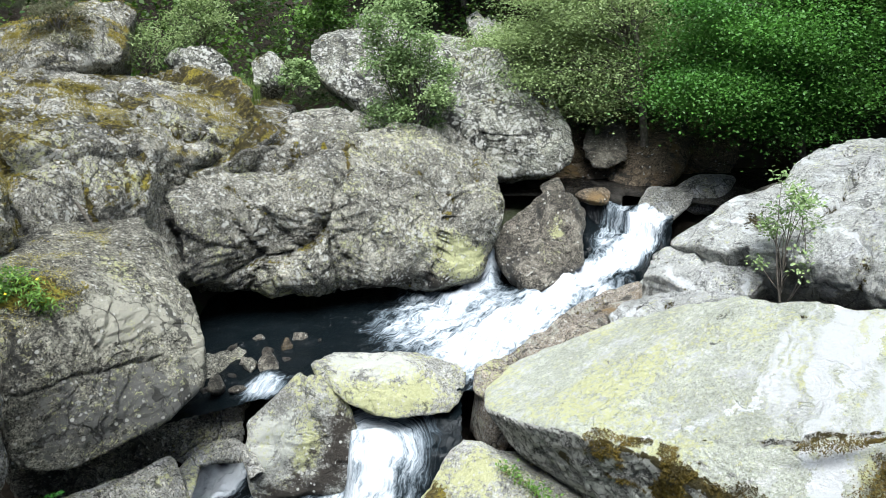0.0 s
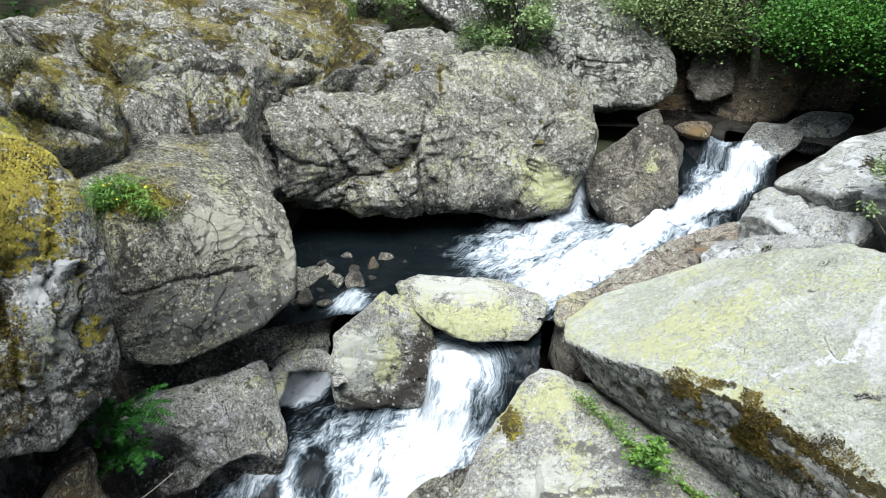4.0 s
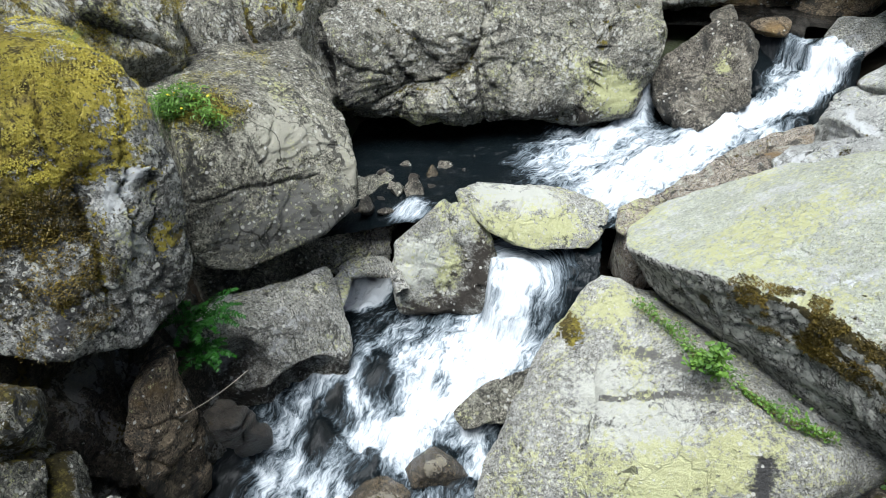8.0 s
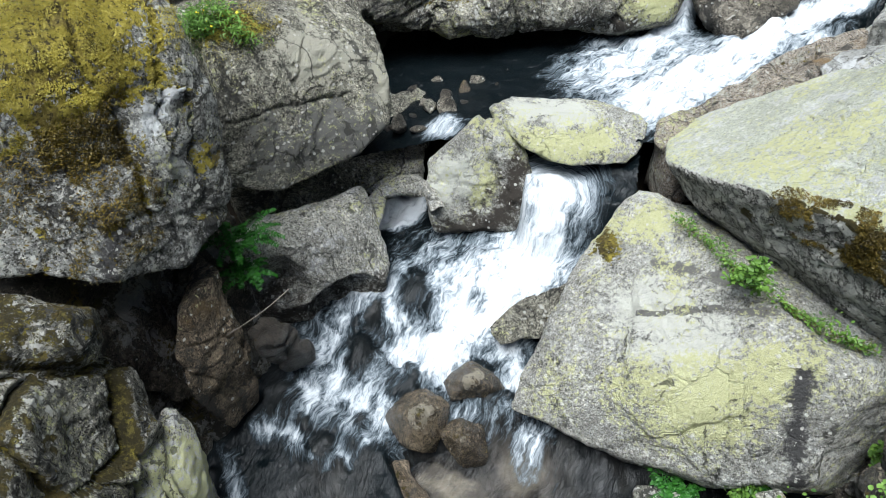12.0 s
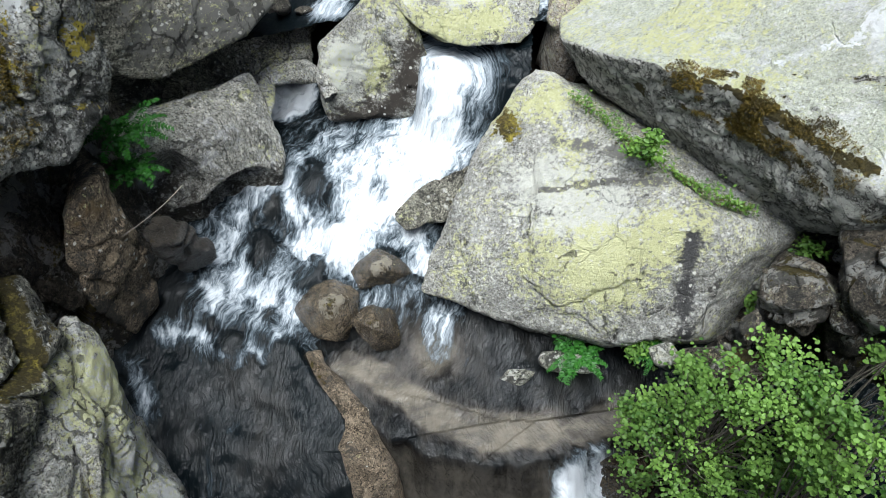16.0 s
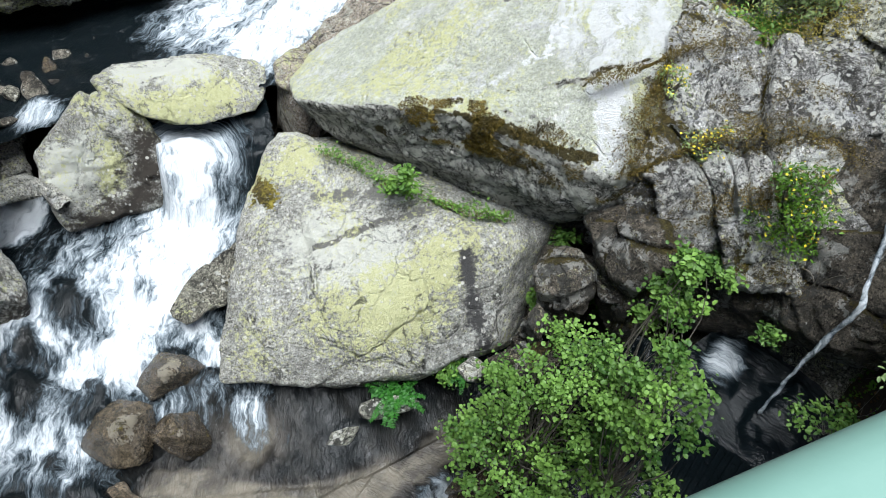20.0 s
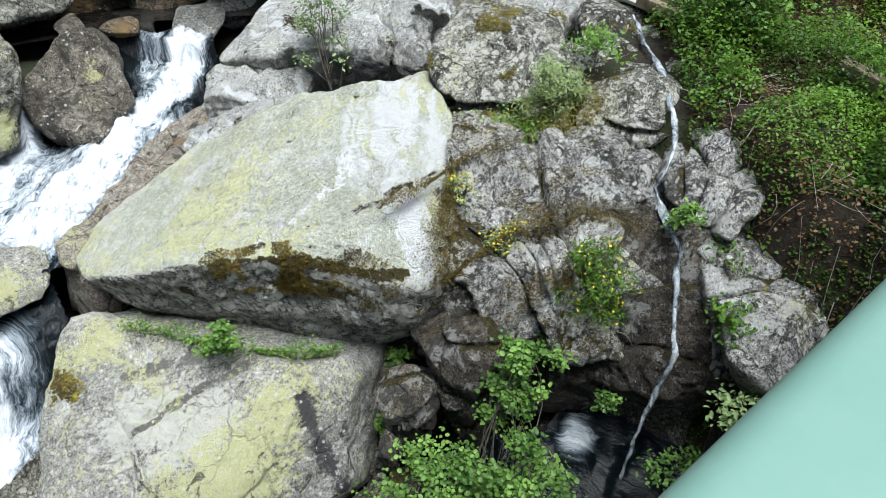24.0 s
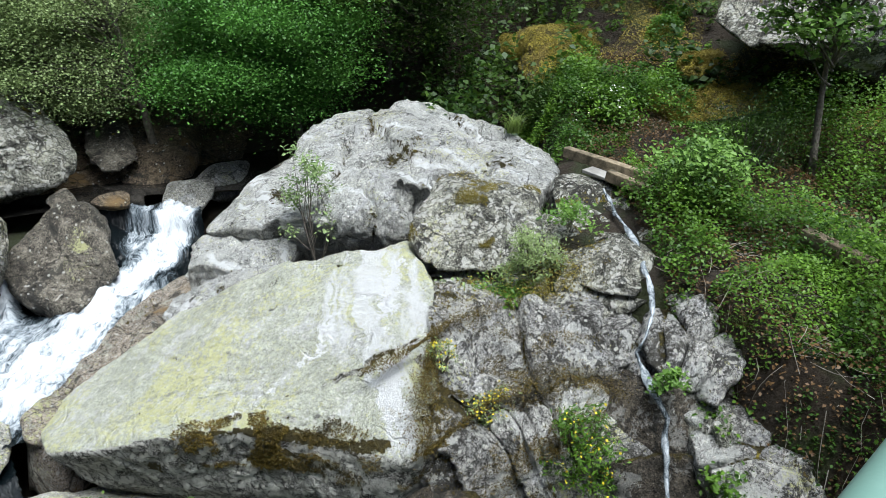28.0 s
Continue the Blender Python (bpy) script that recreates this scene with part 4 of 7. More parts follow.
rock("overhang_cliff", "mossdark", [(-31.9, 6.75, 4.95), (-26.0, 6.16, 4.81), (-23.6, 5.97, 4.61), (-22.9, 5.77, 4.32), (-25.9, 5.56, 2.96), (-28.2, 5.40, 2.45), (-31.3, 5.15, 2.40), (-36.7, 4.94, 2.80), (-42.0, 5.00, 3.16), (-52.0, 5.50, 4.70), (-50.0, 5.10, 3.60), (-45.0, 8.00, 5.00), (-29.0, 7.60, 4.70), (-45.0, 8.00, 2.40), (-29.0, 7.50, 2.40), (-34.0, 5.40, 4.20)],
     "moss-topped cliff block with an undercut foot", 8, 60, 0.6, 4, 23,
     cracks=[((-31.4, 5.55, 4.86), (-31.6, 5.55, 4.51), 0.021, 0.14), ((-31.6, 5.55, 4.51), (-31.1, 5.55, 4.11), 0.021, 0.14), ((-31.1, 5.55, 4.11), (-31.0, 5.55, 3.53), 0.021, 0.14), ((-31.0, 5.55, 3.53), (-32.0, 5.55, 2.98), 0.021, 0.14), ((-26.2, 5.56, 4.76), (-26.4, 5.56, 4.21), 0.019, 0.07), ((-26.4, 5.56, 4.21), (-28.2, 5.56, 3.53), 0.019, 0.07), ((-38.2, 5.23, 3.27), (-35.0, 5.24, 2.91), 0.019, 0.056), ((-35.0, 5.24, 2.91), (-31.3, 5.25, 2.51), 0.019, 0.056), ((-25.1, 5.47, 4.01), (-26.4, 5.46, 3.40), 0.016, 0.056), ((-26.4, 5.46, 3.40), (-28.7, 5.46, 2.76), 0.016, 0.056)],
     bites=[((-30.5, 5.32, 4.12), (0.17, 0.24, 0.15)), ((-31.1, 5.30, 3.95), (0.10, 0.2, 0.14)), ((-31.2, 5.28, 3.75), (0.06, 0.16, 0.16))], blocky=0.35, blocks=12)
rock("mossy_step", "mossy", [(-33.7, 7.8, 5.16), (-29.0, 8.3, 5.06), (-24.4, 8.6, 4.99), (-19.7, 8.6, 4.68), (-19.9, 8.2, 4.18), (-24.9, 7.7, 4.2), (-29.4, 7.5, 4.77), (-34.0, 9.5, 4.4), (-22.0, 9.6, 4.3), (-34.0, 8.6, 2.5), (-22.0, 8.8, 2.5)],
     "moss-grown rock step between the cliff and the outcrop", 7, 40, 1.2, 6, 131, blocky=0.8, blocks=16)
rock("bank_rock", "bankmoss", [(-44.9, 4.90, 3.35), (-41.4, 4.80, 3.11), (-42.1, 4.65, 2.58), (-42.8, 4.55, 2.10), (-45.6, 4.40, 1.98), (-55.2, 3.89, 2.71), (-56.0, 4.60, 3.20), (-56.0, 3.80, 1.20), (-50.0, 6.00, 3.20), (-42.0, 6.00, 1.00), (-46.0, 4.50, 0.20)],
     "dark mossy bank rock beside the water", 6, 60, 1, 14, 24,
     cracks=[((40.5, 5.44, 0.27), (48.8, 5.44, 0.29), 0.04, 0.15), ((48.8, 5.44, 0.29), (58.3, 5.44, 0.46), 0.04, 0.15)], blocky=0.7, blocks=14)
rock("bank_rock", "pale", [(-39.8, 4.68, 1.77), (-39.4, 4.53, 1.36), (-40.7, 4.33, 0.79), (-43.5, 4.14, 0.19), (-46.3, 3.95, -0.03), (-53.3, 3.77, 1.34), (-56.0, 4.30, 1.70), (-60.0, 3.00, 0.20), (-55.0, 5.00, 1.00), (-40.0, 5.00, -0.50), (-44.0, 3.30, -0.90)],
     "dark mossy bank rock beside the water", 6, 60, 1, 14, 25, blocky=0.7, blocks=14)
rock("wedge_stone", "brown", [(-31.9, 5.35, 2.18), (-28.5, 5.6, 2.13), (-29.2, 5.5, 1.83), (-32.0, 5.35, 1.6), (-34.4, 5.15, 1.26), (-37.6, 5.0, 1.37), (-37.2, 5.05, 1.73), (-35.0, 5.2, 2.07), (-30.0, 6.30, 2.00), (-34.0, 6.10, 1.20), (-31.0, 5.60, 0.10), (-35.0, 5.40, 0.10)],
     "wedge-shaped grey stone leaning in the stream", 6, 60, 0.6, 14, 26, blocky=0.3, blocks=7)
rock("scoured_rock", "pale", [(-26.3, 6.16, 1.80), (-21.7, 6.57, 1.79), (-18.4, 6.88, 1.60), (-12.7, 7.20, 1.45), (-11.8, 7.00, 1.28), (-13.0, 6.80, 1.07), (-11.8, 6.60, 0.76), (-12.9, 6.30, 0.57), (-16.4, 6.19, 0.55), (-22.5, 6.07, 0.98), (-26.8, 6.06, 1.42), (-28.0, 7.40, 1.20), (-14.0, 7.50, 1.00), (-26.0, 6.50, 0.00), (-14.0, 6.50, 0.00)],
     "pale water-scoured rock with hollows at the pool", 7, 60, 0.7, 4, 27,
     bites=[((-17.5, 6.08, 0.53), (0.6, 0.38, 0.42)), ((-24.6, 6.02, 1.16), (0.45, 0.38, 0.46)), ((-17.2, 6.73, 1.40), (0.08, 0.1, 0.05))], blocky=0, blocks=1)
rock("pillar_rock", "lichen", [(-7.1, 7.41, 1.47), (-3.9, 7.32, 1.76), (-1.3, 7.52, 1.99), (1.1, 7.53, 1.86), (3.0, 7.44, 1.58), (4.2, 7.24, 0.91), (3.2, 7.09, 0.49), (-6.9, 7.06, 0.58), (-7.5, 7.21, 1.00), (-5.0, 8.20, 0.90), (1.5, 8.00, 1.35), (-5.0, 8.00, 0.10), (2.0, 7.90, 0.10), (-2.0, 7.20, 0.20)],
     "pale lichened rock with an undercut face", 7, 60, 0.6, 14, 28,
     cracks=[((-0.7, 7.33, 1.98), (-0.4, 7.33, 1.51), 0.02, 0.06), ((-0.4, 7.33, 1.51), (1.8, 7.33, 0.76), 0.02, 0.06)],
     bites=[((-3.3, 6.92, 0.08), (0.55, 0.4, 0.42))], blocky=0.12, blocks=6)
rock("arch_stone", "pale", [(-13.6, 7.69, 1.11), (-9.9, 7.90, 1.07), (-6.7, 8.01, 1.11), (-6.9, 7.91, 0.80), (-9.6, 7.80, 0.88), (-13.0, 7.60, 0.97), (-13.0, 8.30, 1.20), (-7.0, 8.40, 1.20)],
     "thin rock arch over a pothole", 6, 14, 0.6, 8, 29, blocky=0.3, blocks=22)
rock("shelf_rock", "dark", [(-25.3, 6.87, 1.42), (-18.6, 7.68, 1.33), (-10.5, 8.30, 1.30), (-5.9, 8.51, 1.10), (-7.0, 8.31, 0.84), (-12.8, 7.90, 0.95), (-24.1, 6.87, 1.28), (-26.0, 9.00, 1.90), (-6.0, 9.20, 1.50), (-26.0, 8.00, 0.60), (-8.0, 9.00, 0.60)],
     "low dark rock shelf under the boulder", 6, 60, 1, 14, 30, blocky=0.3, blocks=22)
rock("flat_rock", "lichen", [(-0.2, 7.63, 2.02), (1.1, 7.43, 1.82), (3.2, 7.24, 1.60), (6.5, 7.19, 1.37), (12.6, 7.36, 1.28), (14.1, 7.66, 1.47), (14.4, 7.81, 1.59), (10.2, 8.10, 1.73), (2.3, 8.03, 1.93), (4.0, 7.80, 1.20), (11.0, 7.90, 1.20)],
     "flat-topped rock with yellow-green lichen", 7, 60, 0.5, 4, 31,
     bites=[((4.4, 7.89, 1.72), (0.1, 0.06, 0.05)), ((8.2, 7.35, 0.96), (0.55, 0.4, 0.24))], blocky=0.12, blocks=6)
rock("wedge_stone", "dark", [(-2.1, 5.50, 0.22), (1.0, 5.68, 0.52), (7.5, 5.82, 0.80), (10.6, 5.80, 0.80), (9.6, 5.62, 0.46), (4.1, 5.36, 0.22), (-0.8, 5.36, 0.15), (6.0, 5.90, 0.0), (11.0, 6.10, 0.20), (2.0, 5.70, -0.1)],
     "wedge-shaped grey stone leaning in the stream", 6, 60, 0.6, 14, 32, blocky=0.3, blocks=7)
rock("stream_stone", "brownwet", [(-9.2, 5.24, -0.20), (-6.8, 5.28, -0.02), (-4.7, 5.35, 0.00), (-2.2, 5.15, -0.05), (-0.6, 5.04, -0.25), (-3.4, 4.90, -0.28), (-8.6, 5.00, -0.25), (-4.9, 4.91, 0.15), (-5.0, 5.10, -0.60)],
     "rounded brown wet stone in the rapids", 6, 36, 0.6, 12, 33, blocky=0, blocks=1)
rock("stream_stone", "brownwet", [(-17.7, 5.02, -0.30), (-14.3, 5.12, -0.10), (-11.1, 5.08, -0.05), (-8.3, 4.90, -0.25), (-11.0, 4.55, -0.40), (-13.3, 4.42, -0.42), (-16.3, 4.60, -0.38), (-13.2, 4.60, 0.10), (-11.0, 4.70, -0.80)],
     "rounded brown wet stone in the rapids", 6, 36, 0.6, 12, 34, blocky=0, blocks=1)
rock("stream_stone", "brownwet", [(-11.1, 4.67, -0.35), (-7.4, 4.71, -0.18), (-4.2, 4.62, -0.30), (-4.0, 4.29, -0.48), (-8.8, 4.21, -0.48), (-8.0, 4.31, -0.03), (-6.0, 4.40, -0.90)],
     "rounded brown wet stone in the rapids", 6, 36, 0.6, 12, 35, blocky=0, blocks=1)
rock("lichen_block", "lichen", [(10.8, 6.34, 1.01), (12.2, 6.53, 1.33), (14.3, 6.62, 1.51), (17.3, 6.31, 1.36), (27.0, 5.48, 1.18), (31.9, 5.16, 1.20), (37.0, 4.85, 1.37), (39.2, 4.64, 1.09), (36.2, 4.25, 0.22), (28.0, 4.17, -0.13), (17.7, 4.16, -0.24), (7.4, 4.35, -0.20), (0.2, 4.53, -0.05), (2.0, 4.87, 0.41), (9.3, 5.54, 0.78), (10.5, 6.14, 0.84), (20.0, 7.00, 1.00), (45.0, 5.80, 1.00), (42.0, 5.00, -0.50), (5.0, 5.00, -0.60), (25.0, 4.40, -0.70), (14.0, 6.80, 0.20)],
     "massive pale block covered in yellow-green lichen", 8, 60, 0.6, 4, 36,
     cracks=[((11.2, 5.33, 0.59), (15.3, 5.32, 0.75), 0.022, 0.07), ((15.3, 5.32, 0.75), (21.7, 5.29, 0.99), 0.022, 0.07), ((21.7, 5.29, 0.99), (27.6, 5.27, 1.36), 0.022, 0.07), ((27.7, 4.87, 1.61), (27.2, 4.88, 0.85), 0.015, 0.05), ((27.2, 4.88, 0.85), (27.3, 4.88, -0.04), 0.015, 0.05), ((27.3, 4.88, -0.04), (28.0, 4.87, -0.97), 0.015, 0.05), ((14.4, 6.12, 1.18), (14.3, 6.12, 0.67), 0.02, 0.07), ((19.1, 4.50, -0.14), (23.5, 4.49, 0.23), 0.015, 0.04), ((23.5, 4.49, 0.23), (28.9, 4.47, 0.68), 0.015, 0.04), ((28.9, 4.47, 0.68), (33.2, 4.46, 1.32), 0.015, 0.04)],
     bites=[((36.7, 4.15, 0.94), (0.12, 0.12, 0.5))], blocky=0.12, blocks=10)
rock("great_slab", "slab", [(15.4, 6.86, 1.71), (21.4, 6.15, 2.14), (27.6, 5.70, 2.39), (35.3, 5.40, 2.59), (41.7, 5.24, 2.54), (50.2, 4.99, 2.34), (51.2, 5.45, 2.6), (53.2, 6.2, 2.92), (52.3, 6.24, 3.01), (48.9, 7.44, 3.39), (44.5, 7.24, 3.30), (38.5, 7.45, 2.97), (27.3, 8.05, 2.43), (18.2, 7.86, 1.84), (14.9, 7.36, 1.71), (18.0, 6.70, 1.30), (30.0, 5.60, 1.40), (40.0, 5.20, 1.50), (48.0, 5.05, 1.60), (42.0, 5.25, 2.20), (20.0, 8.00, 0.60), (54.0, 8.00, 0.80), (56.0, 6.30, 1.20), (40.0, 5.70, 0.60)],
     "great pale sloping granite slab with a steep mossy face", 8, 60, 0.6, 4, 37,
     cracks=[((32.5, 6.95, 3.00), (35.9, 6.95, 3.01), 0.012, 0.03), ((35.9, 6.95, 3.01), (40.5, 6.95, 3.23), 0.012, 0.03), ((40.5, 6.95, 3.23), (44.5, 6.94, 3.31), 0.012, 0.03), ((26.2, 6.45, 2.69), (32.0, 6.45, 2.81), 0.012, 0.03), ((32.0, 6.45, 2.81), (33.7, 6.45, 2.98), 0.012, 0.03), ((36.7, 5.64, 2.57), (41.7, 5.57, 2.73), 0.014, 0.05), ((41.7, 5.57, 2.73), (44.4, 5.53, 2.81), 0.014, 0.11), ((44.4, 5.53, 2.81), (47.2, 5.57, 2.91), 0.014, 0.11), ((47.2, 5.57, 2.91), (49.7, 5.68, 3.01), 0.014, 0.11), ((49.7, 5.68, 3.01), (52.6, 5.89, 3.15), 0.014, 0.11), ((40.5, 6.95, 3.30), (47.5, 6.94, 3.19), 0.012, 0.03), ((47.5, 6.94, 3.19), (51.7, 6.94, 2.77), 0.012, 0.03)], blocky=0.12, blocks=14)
rock("stream_ledge", "ochre", [(14.8, 7.66, 1.68), (20.7, 8.25, 1.90), (24.7, 8.75, 2.12), (28.1, 8.55, 2.21), (27.0, 8.25, 1.90), (22.4, 7.95, 1.60), (15.5, 7.36, 1.53), (30.0, 9.6, 2.18), (30.6, 9.9, 2.22), (28.2, 9.2, 2.02), (14.0, 8.00, 0.60), (28.0, 9.00, 1.00), (17.0, 7.20, 0.60), (26.0, 8.20, 1.00), (32.0, 9.9, 1.2)],
     "ochre-stained rock ledge along the chute", 6, 60, 0.8, 14, 38, blocky=0.6, blocks=12)
rock("slab_rock", "slabwhite", [(26.6, 8.55, 2.20), (29.5, 8.95, 2.35), (35.2, 8.85, 2.55), (38.9, 8.45, 2.55), (38.4, 8.15, 2.54), (32.3, 8.15, 2.21), (27.8, 8.05, 1.98), (28.0, 9.30, 1.40), (38.0, 9.00, 1.60), (34.0, 8.00, 1.40)],
     "pale blocky slab beside the chute", 6, 60, 0.8, 14, 39, blocky=0.5, blocks=16)
rock("slab_rock", "slabwhite", [(30.1, 9.75, 2.56), (33.4, 10.25, 2.87), (37.2, 10.35, 3.00), (40.1, 9.75, 2.85), (37.6, 8.95, 2.44), (32.8, 8.95, 2.44), (29.9, 9.25, 2.43), (29.0, 10.30, 1.60), (40.0, 10.20, 1.80), (30.0, 9.20, 1.50), (38.0, 9.20, 1.50)],
     "pale blocky slab beside the chute", 6, 60, 0.8, 14, 40, blocky=0.5, blocks=16)
rock("crown_slab", "slabwhite", [(37.1, 10.25, 2.97), (39.2, 11.15, 3.31), (41.7, 11.94, 3.64), (50.5, 12.74, 4.02), (56.2, 11.74, 3.89), (59.4, 11.14, 3.75), (62.2, 9.74, 3.67), (60.3, 8.64, 3.59), (50.6, 8.84, 3.70), (47.2, 8.74, 3.46), (42.7, 8.74, 3.14), (39.8, 9.25, 2.87), (34.9, 10.4, 3.02), (31.0, 9.9, 2.74), (40.0, 10.00, 2.00), (60.0, 10.00, 2.20), (48.0, 8.60, 2.80), (60.0, 8.40, 2.80), (42.0, 12.80, 2.50), (55.0, 13.00, 2.60)],
     "white water-streaked slab rising upstream", 7, 60, 0.8, 4, 41,
     cracks=[((43.9, 9.94, 3.45), (50.6, 9.94, 3.79), 0.04, 0.1), ((50.6, 9.94, 3.79), (57.2, 9.94, 3.90), 0.04, 0.1), ((50.6, 8.94, 3.67), (54.9, 8.94, 3.84), 0.04, 0.12), ((54.9, 8.94, 3.84), (60.3, 8.94, 3.65), 0.04, 0.12)],
     bites=[((40.9, 8.75, 2.71), (0.42, 0.42, 0.26)), ((49.1, 8.75, 3.36), (0.22, 0.3, 0.3))], blocky=0.5, blocks=14)
rock("cap_boulder", "spotted", [(48.5, 7.44, 3.53), (49.4, 7.64, 3.74), (52.1, 7.84, 3.89), (57.4, 7.84, 3.83), (60.5, 7.54, 3.65), (60.5, 7.24, 3.39), (57.8, 7.04, 3.21), (52.7, 6.94, 3.15), (49.6, 7.14, 3.24), (52.0, 8.60, 3.90), (60.0, 8.40, 3.80), (50.0, 8.40, 3.00), (60.0, 8.20, 3.00)],
     "white-spotted boulder capping the slab", 7, 16, 0.7, 8, 42, blocky=0.15, blocks=8)
rock("gully_outcrop", "spotmoss", [(48.3, 5.12, 2.35), (48.9, 5.42, 2.62), (50.2, 6.0, 2.9), (58.4, 6.6, 2.96), (63.5, 6.75, 3.03), (68.5, 6.4, 2.76), (70.1, 6.2, 2.61), (73.9, 5.9, 2.23), (75.2, 5.6, 1.3), (66.0, 5.45, 1.14), (62.6, 5.6, 2.15), (52.9, 5.2, 2.1), (49.7, 5.1, 1.8), (49.7, 5.05, 1.19), (50.0, 7.6, 2.9), (66.0, 7.8, 3.0), (74.0, 7.0, 2.4), (50.0, 6.6, 0.2), (74.0, 6.6, 0.2)],
     "fractured black and white lichened outcrop over the side gully", 7, 60, 1.2, 4, 101,
     cracks=[((50.3, 5.3, 2.01), (56.8, 5.6, 2.45), 0.03, 0.16), ((56.8, 5.6, 2.45), (63.7, 5.9, 2.6), 0.03, 0.16), ((63.7, 5.9, 2.6), (69.7, 5.9, 2.52), 0.03, 0.14)], bites=[((57.0, 6.0, 2.71), (0.34, 0.3, 0.13)), ((62.1, 6.0, 2.58), (0.2, 0.25, 0.1))], blocky=0.9, blocks=30)
rock("low_slab", "slabwhite", [(52.3, 5.53, 1.82), (56.8, 5.73, 1.98), (62.8, 5.74, 1.90), (65.0, 5.54, 1.65), (61.8, 5.24, 1.29), (53.5, 5.23, 1.61), (52.0, 6.60, 1.00), (60.0, 6.60, 1.00), (56.0, 6.60, 2.60)],
     "pale triangular slab below the ledge", 6, 60, 0.8, 5, 43, blocky=0.6, blocks=11)
rock("step_ledge", "spotmoss", [(52.8, 6.13, 2.84), (56.7, 6.43, 2.87), (63.5, 6.54, 2.98), (69.2, 6.44, 2.98), (69.9, 6.14, 2.75), (64.3, 5.94, 2.46), (58.9, 5.83, 2.31), (54.2, 5.83, 2.69), (50.0, 7.60, 3.00), (68.0, 7.40, 3.00), (52.0, 7.00, 1.60), (68.0, 7.00, 1.60)],
     "mossy stepped rock ledge", 7, 60, 1, 5, 44,
     cracks=[((55.3, 6.03, 2.60), (61.2, 6.04, 2.86), 0.03, 0.12), ((61.2, 6.04, 2.86), (67.2, 6.04, 2.75), 0.03, 0.12)], blocky=0.6, blocks=12)
rock("trickle_wall", "spotmoss", [(63.8, 5.99, 2.41), (69.8, 6.14, 2.76), (74.4, 5.85, 2.39), (75.6, 5.75, 1.79), (76.5, 5.55, 1.04), (66.5, 5.54, 0.68), (61.9, 5.74, 1.99), (60.0, 7.40, 3.00), (72.0, 7.20, 2.90), (62.0, 6.60, 0.40), (76.0, 6.40, 0.40)],
     "steep mossy rock face under the trickle", 7, 60, 1, 5, 45,
     cracks=[((64.3, 5.84, 2.49), (67.8, 5.84, 1.85), 0.03, 0.1), ((67.8, 5.84, 1.85), (68.3, 5.84, 0.99), 0.03, 0.1), ((69.9, 5.84, 2.80), (72.7, 5.84, 2.33), 0.04, 0.14), ((72.7, 5.84, 2.33), (74.3, 5.85, 1.66), 0.04, 0.14)], blocky=0.6, blocks=12)
rock("side_block", "spotted", [(74.3, 5.85, 2.30), (77.8, 5.75, 2.58), (80.1, 5.55, 2.13), (82.8, 5.25, 1.80), (78.0, 5.45, 1.20), (76.0, 6.80, 2.40), (82.0, 6.60, 2.40), (77.0, 6.20, 0.40), (84.0, 5.80, 0.60)],
     "white-spotted block beside the trickle", 6, 60, 1, 5, 46, blocky=0.6, blocks=11)
rock("shelf_block", "spotmoss", [(69.6, 6.24, 2.94), (73.3, 6.54, 3.15), (77.7, 6.65, 3.23), (78.9, 6.15, 3.00), (77.2, 5.95, 2.64), (72.0, 5.94, 2.72), (70.0, 7.40, 3.30), (82.0, 7.40, 3.30), (72.0, 7.00, 1.80), (82.0, 7.00, 1.80)],
     "mossy shelf rock above the trickle", 6, 60, 1, 5, 47, blocky=0.6, blocks=11)
rock("upper_step", "spotted", [(63.1, 6.94, 3.20), (66.9, 7.24, 3.22), (69.4, 6.64, 2.86), (63.6, 6.54, 2.86), (61.1, 6.74, 2.94), (60.0, 8.00, 3.60), (68.0, 7.80, 3.50), (60.0, 7.20, 2.60), (68.0, 7.20, 2.60)],
     "spotted rock step below the capped boulder", 6, 60, 1, 5, 48, blocky=0.6, blocks=11)
rock("bank_rock", "wet_shaded", [(39.6, 5.44, 0.85), (48.8, 5.64, 0.92), (61.1, 5.65, 0.94), (62.5, 5.55, 0.24), (51.7, 5.24, -0.48), (39.8, 5.04, -0.23), (42.0, 6.60, 1.80), (62.0, 6.60, 1.60), (45.0, 6.20, -0.60), (62.0, 6.20, -0.60)],
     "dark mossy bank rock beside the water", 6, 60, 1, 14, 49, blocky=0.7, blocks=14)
rock("bank_rock", "dark", [(61.2, 5.95, 0.55), (70.5, 6.05, 0.55), (77.8, 5.95, 0.97), (80.5, 5.76, 0.21), (72.8, 5.55, -1.21), (63.5, 5.65, -0.92), (64.0, 7.40, 1.60), (82.0, 7.00, 1.60), (64.0, 6.80, -0.80), (82.0, 6.60, -0.80)],
     "dark mossy bank rock beside the water", 6, 60, 1, 14, 50, blocky=0.7, blocks=14)
rock("white_stone", "spotted", [(16.0, 3.96, -0.46), (17.9, 4.06, -0.35), (23.2, 4.04, -0.30), (27.5, 3.92, -0.31), (25.6, 3.83, -0.39), (18.2, 3.86, -0.57), (20.0, 4.00, -0.50), (28.0, 4.00, -0.50)],
     "pale spotted stone by the water", 5, 10, 0.5, 8, 51, blocky=0, blocks=1)
